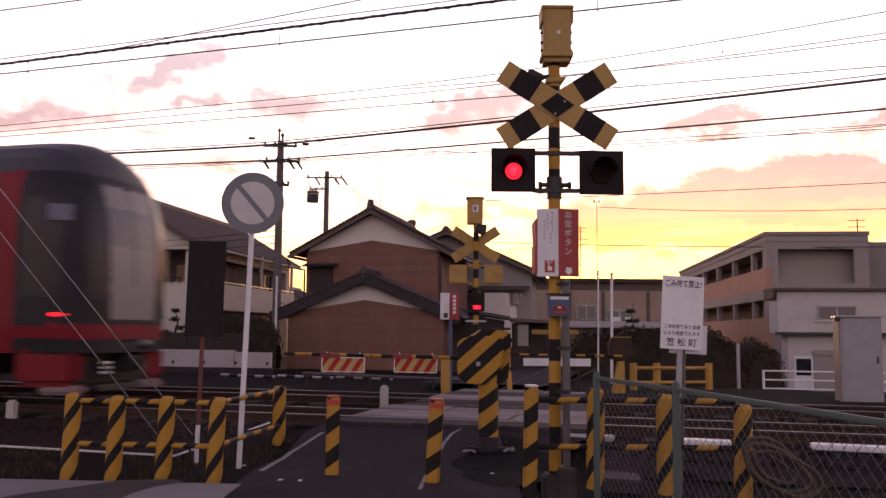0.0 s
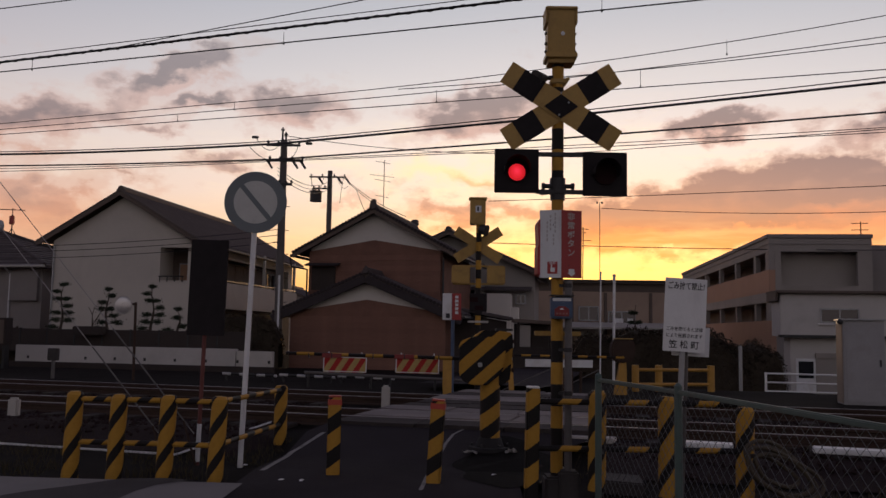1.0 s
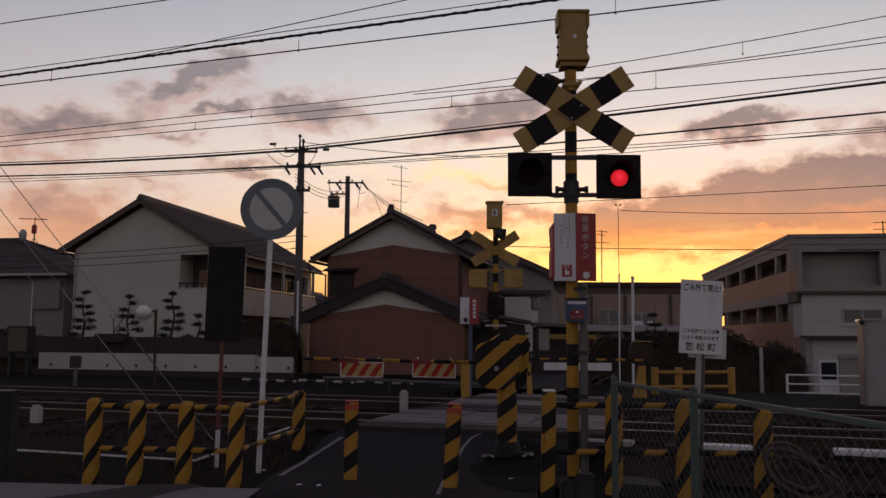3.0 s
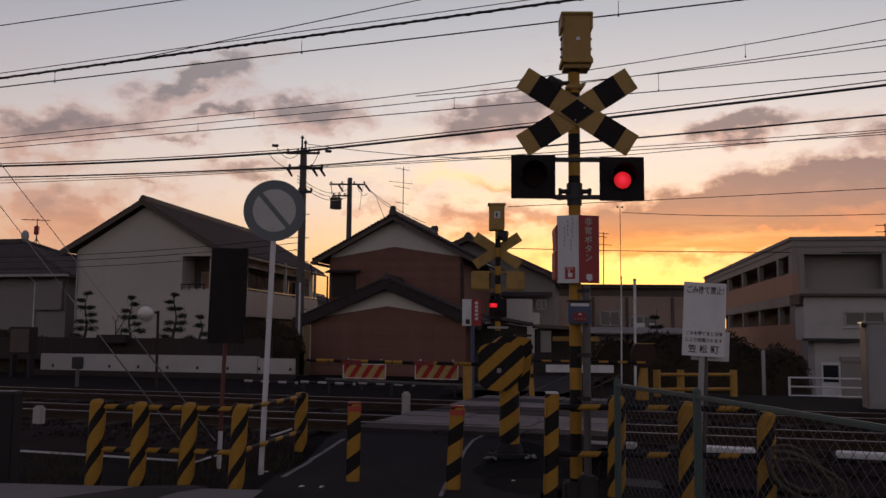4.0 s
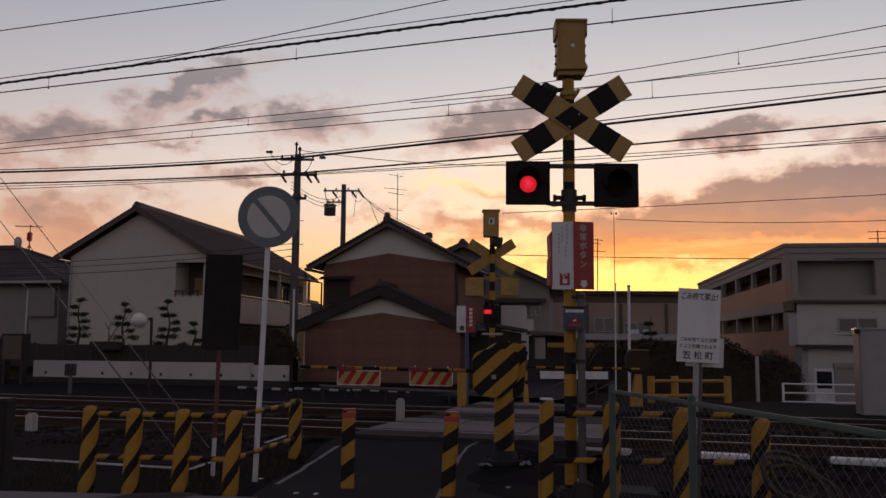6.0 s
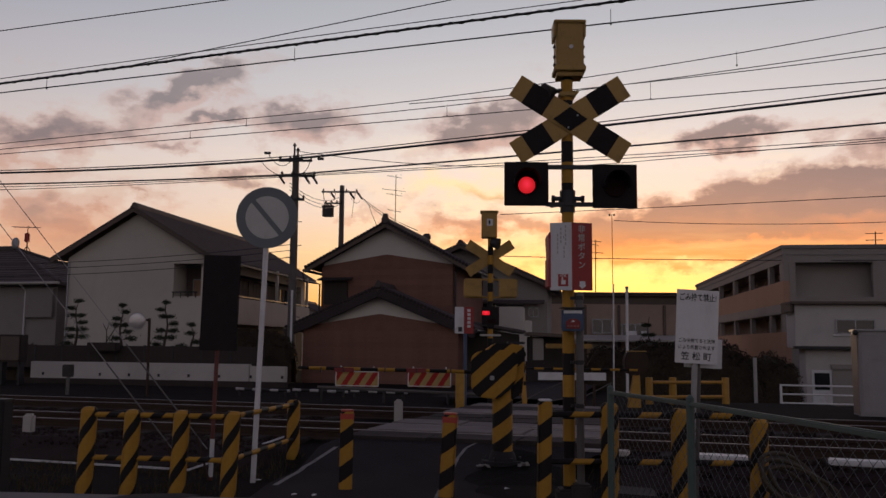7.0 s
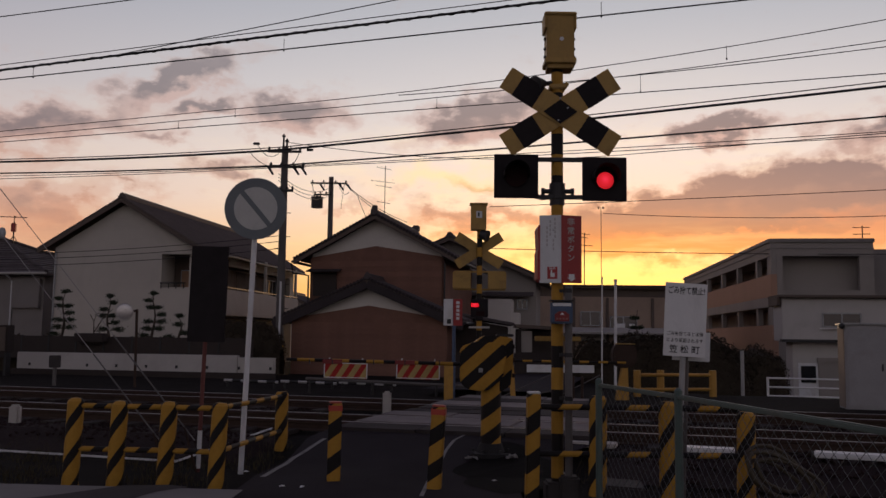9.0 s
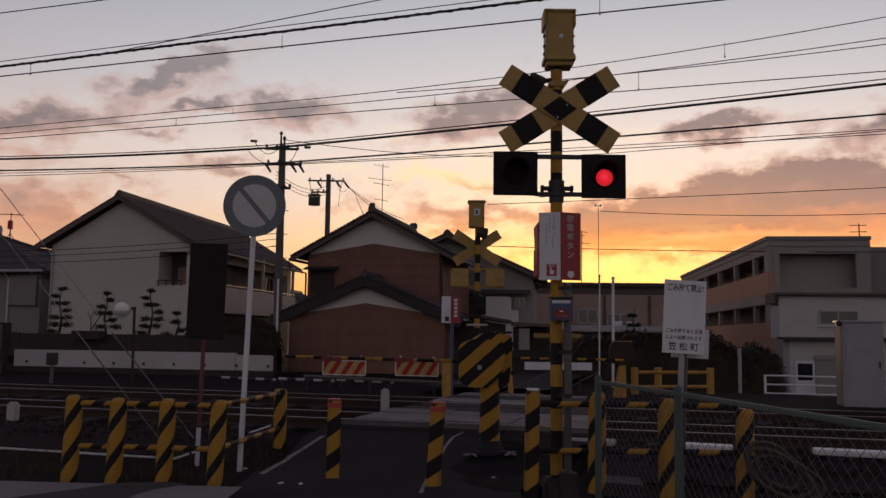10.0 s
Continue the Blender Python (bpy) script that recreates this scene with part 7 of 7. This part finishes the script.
def build_block():
    """Grey three-storey block with open galleries."""
    root = thing("apartment_block", pose(16.75, 45.0, -1.2, 0, 0, -7), "grey three-storey block with terracotta gallery fronts", "apartment block")
    L, W, H = 30.0, 5.05, 7.95
    for c, d in (((0.15, L / 2), (0.3, L)), ((W / 2 + 0.15, 0.15), (W - 0.3, 0.3))):
        bm = B()
        add_box(bm, (*c, H - 0.45), (*d, 0.9))
        para = part("parapet", bm, M["block"], root)
        bm = B()
        add_box(bm, (c[0] - (0.03 if d[0] < 1 else 0), c[1] - (0.03 if d[0] > 1 else 0), H - 0.10), (d[0] + 0.10, d[1] + 0.10, 0.20), None, 0.02)
        part("coping", bm, M["dim_render"], para, "dark stained coping")
        bm = B()
        add_box(bm, (c[0] - (0.02 if d[0] < 1 else 0), c[1] - (0.02 if d[0] > 1 else 0), H - 0.50), (d[0] + 0.04, d[1] + 0.04, 0.05))
        part("cornice", bm, M["dim_render"], para)
    for top, low, sill in ((7.10, 6.12, 4.95), (4.43, 3.50, 1.30)):
        bm = B()
        add_box(bm, (0.15, L / 2, (low + sill) / 2), (0.3, L, low - sill), None, 0.02)
        part("balcony_front", bm, M["block_red"], root, "terracotta balcony front, reddened for the sunset glow")
        if sill > 4:
            bm = B()
            add_box(bm, (0.14, L / 2, (sill + 4.43) / 2), (0.36, L, sill - 4.43), None, 0.02)
            part("floor_band", bm, M["block"], root, "pale band between the storeys")
        # inner wall behind the openings; gallery shade is in its colour
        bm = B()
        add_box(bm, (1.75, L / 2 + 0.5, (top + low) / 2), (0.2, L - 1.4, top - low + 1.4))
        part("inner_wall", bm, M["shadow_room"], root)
        for i, y in enumerate((0.45, 3.35, 8.4, 13.5, 18.9, 24.3, 29.6)):
            bm = B()
            add_box(bm, (0.16, y, (top + low) / 2), (0.26, 0.86 if i == 0 else 0.45, top - low + 0.04))
            part("pier", bm, M["block"], root)
        for y in (1.9, 5.9, 10.9, 16.2, 21.6, 27.0):
            bm = B()
            add_box(bm, (1.63, y, (top + low) / 2 - 0.15), (0.05, 0.9, top - low + 0.7))
            part("entrance_door", bm, M["fascia"], root)
        bm = B()
        add_box(bm, (1.0, L / 2, top + 0.10), (1.5, L - 0.4, 0.16))
        part("slab", bm, M["block"], root)
        bm = B()
        add_box(bm, (1.0, L / 2, low - 0.95), (1.5, L - 0.4, 0.16))
        part("slab", bm, M["block"], root)
    bm = B()
    add_box(bm, (0.3, L / 2, 0.3), (0.5, L, 2.0))
    part("ground_storey", bm, M["block_red"], root)
    bm = B()
    add_box(bm, (W / 2 + 0.1, L / 2, H - 0.6), (W - 0.6, L - 0.7, 0.2))
    part("roof", bm, M["block"], root)
    bm = B()
    add_box(bm, (W / 2 + 0.15, 0.15, 2.55), (W - 0.3, 0.3, 5.5))
    add_box(bm, (0.45, 0.15, 6.17), (0.3, 0.3, 1.76))
    add_box(bm, (W - 0.35, 0.15, 6.17), (0.7, 0.3, 1.76))
    part("front_wall", bm, M["block"], root)
    bm = B()
    add_box(bm, (2.6, 0.90, 6.1), (4.6, 0.2, 2.4))
    add_box(bm, (W - 0.1, 0.62, 6.1), (0.2, 0.6, 2.4))
    part("recess_wall", bm, M["block"], root, "shaded wall of the loggia")
    bm = B()
    add_box(bm, (2.55, 0.85, 7.16), (4.4, 1.0, 0.12))
    add_box(bm, (2.55, 0.85, 5.22), (4.4, 1.0, 0.12))
    part("slab", bm, M["block"], root)
    bm = B()
    add_box(bm, (W + 4.5, 3.0, 3.75), (8.9, 4.0, 7.5), None, 0.03)
    part("wing", bm, M["dim_render"], root, "darker set-back wing")
    bm = B()
    add_box(bm, (W + 0.1, L / 2 + 4, 3.6), (0.2, L - 8.2, 7.2))
    part("rear_wall", bm, M["block"], root)
    ant = thing("roof_antenna", pose(22.0, 46.0, 6.3), "thin television antenna above the flat roof", "antenna")
    bm = B()
    add_tube(bm, (0, 0, -0.2), (0, 0, 1.3), 0.03, seg=6)
    part("mast", bm, M["dark"], ant)
    for z in (0.5, 0.85, 1.2):
        bm = B()
        add_tube(bm, (-0.5, 0, z), (0.5, 0.2, z + 0.05), 0.02, seg=6)
        part("element", bm, M["dark"], ant)
    ant = thing("roof_antenna", pose(7.95, 50.0, 4.30), "tall thin antenna mast on the long house", "antenna")
    bm = B()
    add_tube(bm, (0, 0, -0.05), (0.03, 0, 3.25), 0.028, seg=6)
    part("mast", bm, M["dark"], ant)
    for z, wd in ((3.2, 0.35), (3.0, 0.22), (2.55, 0.5)):
        bm = B()
        add_tube(bm, (-wd, 0, z), (wd, 0.1, z - 0.05), 0.018, seg=6)
        part("element", bm, M["dark"], ant)
    mast = thing("thin_mast", pose(8.93, 50.0, 4.30), "very thin tall mast above the long house", "mast")
    bm = B()
    add_tube(bm, (0, 0, -0.05), (0, 0, 4.74), 0.020, seg=6)
    part("pole", bm, M["dark"], mast)
    for sx in (-0.14, 0.12):
        bm = B()
        add_box(bm, (sx, 0, 4.70), (0.10, 0.05, 0.12), None, 0.01)
        part("insulator", bm, M["dark"], mast)
    # white annex in front
    root = thing("white_annex", pose(14.58, 38.0, -1.2, 0, 0, -7), "white two-storey outbuilding with a flat overhanging roof", "outbuilding")
    bm = B()
    add_box(bm, (4.0, 0.75, 3.65), (8.0, 1.5, 1.9), None, 0.03)
    part("upper_wall", bm, M["wall_render"], root)
    bm = B()
    add_box(bm, (3.95, 0.7, 4.62), (8.3, 1.9, 0.13), None, 0.03)
    add_box(bm, (-0.14, 0.75, 4.40), (0.10, 1.7, 0.36), None, 0.03)
    part("roof", bm, M["fascia"], root, "dark flat roof")
    bm = B()
    add_box(bm, (4.3, 0.95, 1.4), (7.6, 1.1, 2.6), None, 0.02)
    part("lower_wall", bm, M["wall_render"], root)
    bm = B()
    add_box(bm, (4.0, 0.1, 2.72), (8.1, 0.3, 0.12))
    part("canopy", bm, M["dark"], root)
    window(root, pose(2.45, -0.03, 3.62), 1.6, 0.62)
    bm = B()
    add_box(bm, (1.95, -0.05, 3.26), (0.8, 0.10, 0.05))
    part("window_sill", bm, M["white"], root)
    bm = B()
    add_box(bm, (1.12, 0.37, 0.86), (0.80, 0.06, 1.80), None, 0.01)
    d = part("door", bm, M["white_steel"], root, "white door with a dark window")
    bm = B()
    add_box(bm, (1.12, 0.335, 1.28), (0.62, 0.02, 0.72))
    part("pane", bm, M["glass"], d)
    bm = B()
    add_box(bm, (2.0, 0.33, 1.9), (1.0, 0.12, 0.22), None, 0.02)
    add_box(bm, (2.0, 0.37, 1.0), (0.9, 0.05, 1.8))
    part("shutter", bm, M["block"], root)


def build_right_side():
    # white pipe railing
    root = thing("white_railing", pose(7.91, 21.6, -0.15, 0, 0, -3), "white pipe railing with three bars", "railing")
    for x in (0.0, 2.4, 4.8):
        bm = B()
        add_tube(bm, (x, 0, -0.35), (x, 0, 0.77), 0.03, seg=10)
        part("post", bm, M["white"], root)
    for z in (0.32, 0.535, 0.75):
        bm = B()
        add_tube(bm, (0, 0, z), (4.8, 0, z - 0.05), 0.021, seg=10)
        part("bar", bm, M["white"], root)
    # grey equipment cabinet
    root = thing("equipment_cabinet", pose(8.05, 17.7, 0.05, 0, 0, -15), "tall pale grey trackside equipment cabinet", "cabinet")
    bm = B()
    add_box(bm, (0.385, 0.42, 0.94), (0.77, 0.80, 1.72), None, 0.012)
    part("case", bm, material("pale_grey_enamel", (0.29, 0.285, 0.29), 0.55, vary=0.14, scale=2, bump=0.05, stain=(0.2, 0.17, 0.14), stains=0.45), root)
    bm = B()
    add_box(bm, (-0.006, 0.42, 0.94), (0.012, 0.70, 1.60), None, 0.003)
    part("side_panel", bm, material("tan_side_panel", (0.24, 0.2, 0.165), 0.8, vary=0.2, spec=0.1), root, "tan side panel")
    bm = B()
    add_box(bm, (0.40, 0.015, 0.94), (0.70, 0.02, 1.56), None, 0.006)
    door = part("door", bm, material("grey_lilac_enamel", (0.265, 0.26, 0.268), 0.55, vary=0.16, scale=2.5, bump=0.05, stain=(0.17, 0.14, 0.12), stains=0.5), root, "pale grey lilac door")
    bm = B()
    add_box(bm, (0.68, -0.005, 0.95), (0.03, 0.025, 0.14), None, 0.004)
    part("handle", bm, M["dark"], door)
    bm = B()
    add_box(bm, (0.40, 0.42, 0.04), (0.84, 0.84, 0.09), None, 0.01)
    part("plinth", bm, M["concrete"], root)
    bm = B()
    add_box(bm, (0.40, 0.42, 1.815), (0.88, 0.90, 0.035), None, 0.01)
    part("lid", bm, M["grey"], root, "thin overhanging lid")
    bm = B()
    bmesh.ops.create_uvsphere(bm, u_segments=12, v_segments=8, radius=0.06, matrix=Matrix.Translation((-0.05, 0.0, 1.77)))
    part("knob", bm, M["dark"], root)
    # grey lamp post stub by the hedge
    bm = B()
    add_tube(bm, (0, 0, -0.4), (0, 0, 1.25), 0.045, seg=10)
    solid("grey_post", bm, M["grey"], "plain grey post before the hedge", "post", pose(7.5, 22.2, 0.0))
    # coiled hose and a stick in the grass
    bm = B()
    rnd = random.Random(3)
    pts = []
    for i in range(200):
        a = i / 200 * math.tau * 4.3 + 0.4
        q = i / 200 * 4.3
        rx = 0.28 + 0.07 * math.sin(q * 2.3) + 0.02 * math.sin(a * 3.1)
        rz = 0.16 + 0.06 * math.sin(q * 1.7 + 1.0)
        pts.append((rx * math.cos(a) + 0.05 * math.sin(q * 1.9), 0.25 * rz * math.sin(a) + 0.05 * math.cos(q * 2.9), 0.26 + rz * math.sin(a) - 0.10 * math.cos(a) + 0.03 * math.sin(q * 4.1)))
    path_tube(bm, pts, 0.019, 8)
    solid("hose_coil", bm, M["hose"], "beige hose coiled beside the guard post", "hose", pose(2.98, 7.85, 0.05, 0, 0, 10))
    for x, y, s in ((1.75, 8.9, 0.30), (2.15, 7.3, 0.25), (1.05, 9.6, 0.22), (0.80, 9.8, 0.15), (0.95, 10.1, 0.18), (2.6, 9.3, 0.2)):
        bm = B()
        bmesh.ops.create_icosphere(bm, subdivisions=2, radius=0.5)
        for v in bm.verts:
            v.co = Vector((v.co.x * s, v.co.y * s * 0.7, v.co.z * s * 0.45)) * (1 + 0.25 * noise.noise(v.co * 3 + Vector((x, y, 0))))
        solid("rubble_stone", bm, M["stone"], "rough grey stone lying in the verge", "stone", pose(x, y, ground_height(x, y) + s * 0.12, 0, 0, x * 50), "verge stones")
    for x, y, r in ((-1.55, 8.72, 20), (-1.35, 8.7, 70), (-2.1, 9.6, 10), (0.55, 9.2, 40)):
        bm = B()
        add_prism(bm, [(-0.03, 0.0), (0.025, 0.002), (0.028, 0.006), (0.0, 0.014), (-0.025, 0.005)], -0.012, 0.014)
        solid("paper_scrap", bm, M["white"], "crumpled white paper scrap on the ground", "litter", pose(x, y, 0.036, 0, 0, r), "paper scraps")
    bm = B()
    add_box(bm, (0, 0, 0.05), (0.40, 0.42, 0.13), None, 0.015)
    solid("concrete_slab", bm, M["damp"], "dark damp concrete slab lying behind the chain link fence", "slab", pose(1.76, 8.69, 0.0, 2, 3, -6))
    rnd = random.Random(12)
    for x, y, w in ((0.33, 10.15, 0.15), (0.80, 10.12, 0.16), (1.28, 9.5, 0.10)):
        bm = B()
        grid = [[bm.verts.new(((i / 4 - 0.5) * w, (j / 3 - 0.5) * w * 0.7, 0.006 + rnd.random() * 0.05)) for i in range(5)] for j in range(4)]
        for r0, r1 in zip(grid, grid[1:]):
            for i in range(4):
                bm.faces.new((r0[i], r0[i + 1], r1[i + 1], r1[i]))
        bmesh.ops.solidify(bm, geom=bm.faces[:], thickness=0.003)
        solid("plastic_scrap", bm, M["pale_concrete"], "crumpled pale plastic scrap by the barrier machine", "litter", pose(x, y, ramp_height(x, y) + 0.042, 0, 0, x * 90), "plastic scraps")
    # blue sheet at the left verge
    bm = B()
    add_box(bm, (-0.35, 0, 0.04), (1.3, 0.30, 0.06), None, 0.01)
    solid("blue_trough", bm, M["blue"], "dull blue cable trough lying along the verge", "trough", pose(-6.6, 12.2, ground_height(-6.6, 12.2) + 0.02, 0, 0, -14))


build_house_cream()
build_house_brown()
build_house_behind()
build_garden()
build_plants()
build_block()
build_right_side()


# ---- movement ----
def blink(ob, x, z, y_on, y_off, starts_on, switches):
    """The glowing disc steps forward through its lens while lit and rests inside the case while dark."""
    rows, on = [(0.0, pose(x, y_on if starts_on else y_off, z))], starts_on
    for t in switches:
        rows.append((t - 0.034, pose(x, y_on if on else y_off, z)))
        on = not on
        rows.append((t, pose(x, y_on if on else y_off, z)))
    rows.append((10.0, pose(x, y_on if on else y_off, z)))
    walk(ob, rows)


def fade(ob, offs):
    """For a tenth of a second after each switching off a faint disc stands in the lens."""
    rest, shown = pose(0, 0.05, -0.02), pose(0, -0.022, -0.02)
    rows = [(0.0, rest)]
    for t in offs:
        rows += [(t - 0.034, rest), (t, shown), (t + 0.1, shown), (t + 0.134, rest)]
    walk(ob, rows + [(10.0, rest)])


def motions():
    switches = []
    for k in range(9):
        switches += [0.15 + 1.19 * k, 0.76 + 1.19 * k]
    switches = [t for t in switches if t < 9.9]
    blink(LAMPS["left"], 0, -0.02, -0.022, 0.05, True, switches)
    blink(LAMPS["right"], 0, -0.02, -0.022, 0.05, False, switches)
    fade(LAMPS["left_fading"], switches[0::2])
    fade(LAMPS["right_fading"], switches[1::2])
    quick = []
    for k in range(19):
        quick += [0.06 + 0.526 * k, 0.35 + 0.526 * k]
    blink(LAMPS["far_left"], -0.10, 1.98, -0.136, -0.10, False, quick)
    blink(LAMPS["far_right"], 0.02, 1.80, -0.136, -0.10, True, [0.25, 0.56, 0.78, 1.08, 1.36, 1.57, 1.86, 2.14, 2.3])
    # the train runs off to the left at a steady eighteen metres a second
    speed = 17.7
    rows = []
    for t in (0.0, 0.5, 1.0, 2.0, 4.0, 7.0, 10.0):
        x = -4.80 - speed * t
        rows.append((t, track_pose(12.45, x, 0.33)))
    walk(train, rows)


motions()
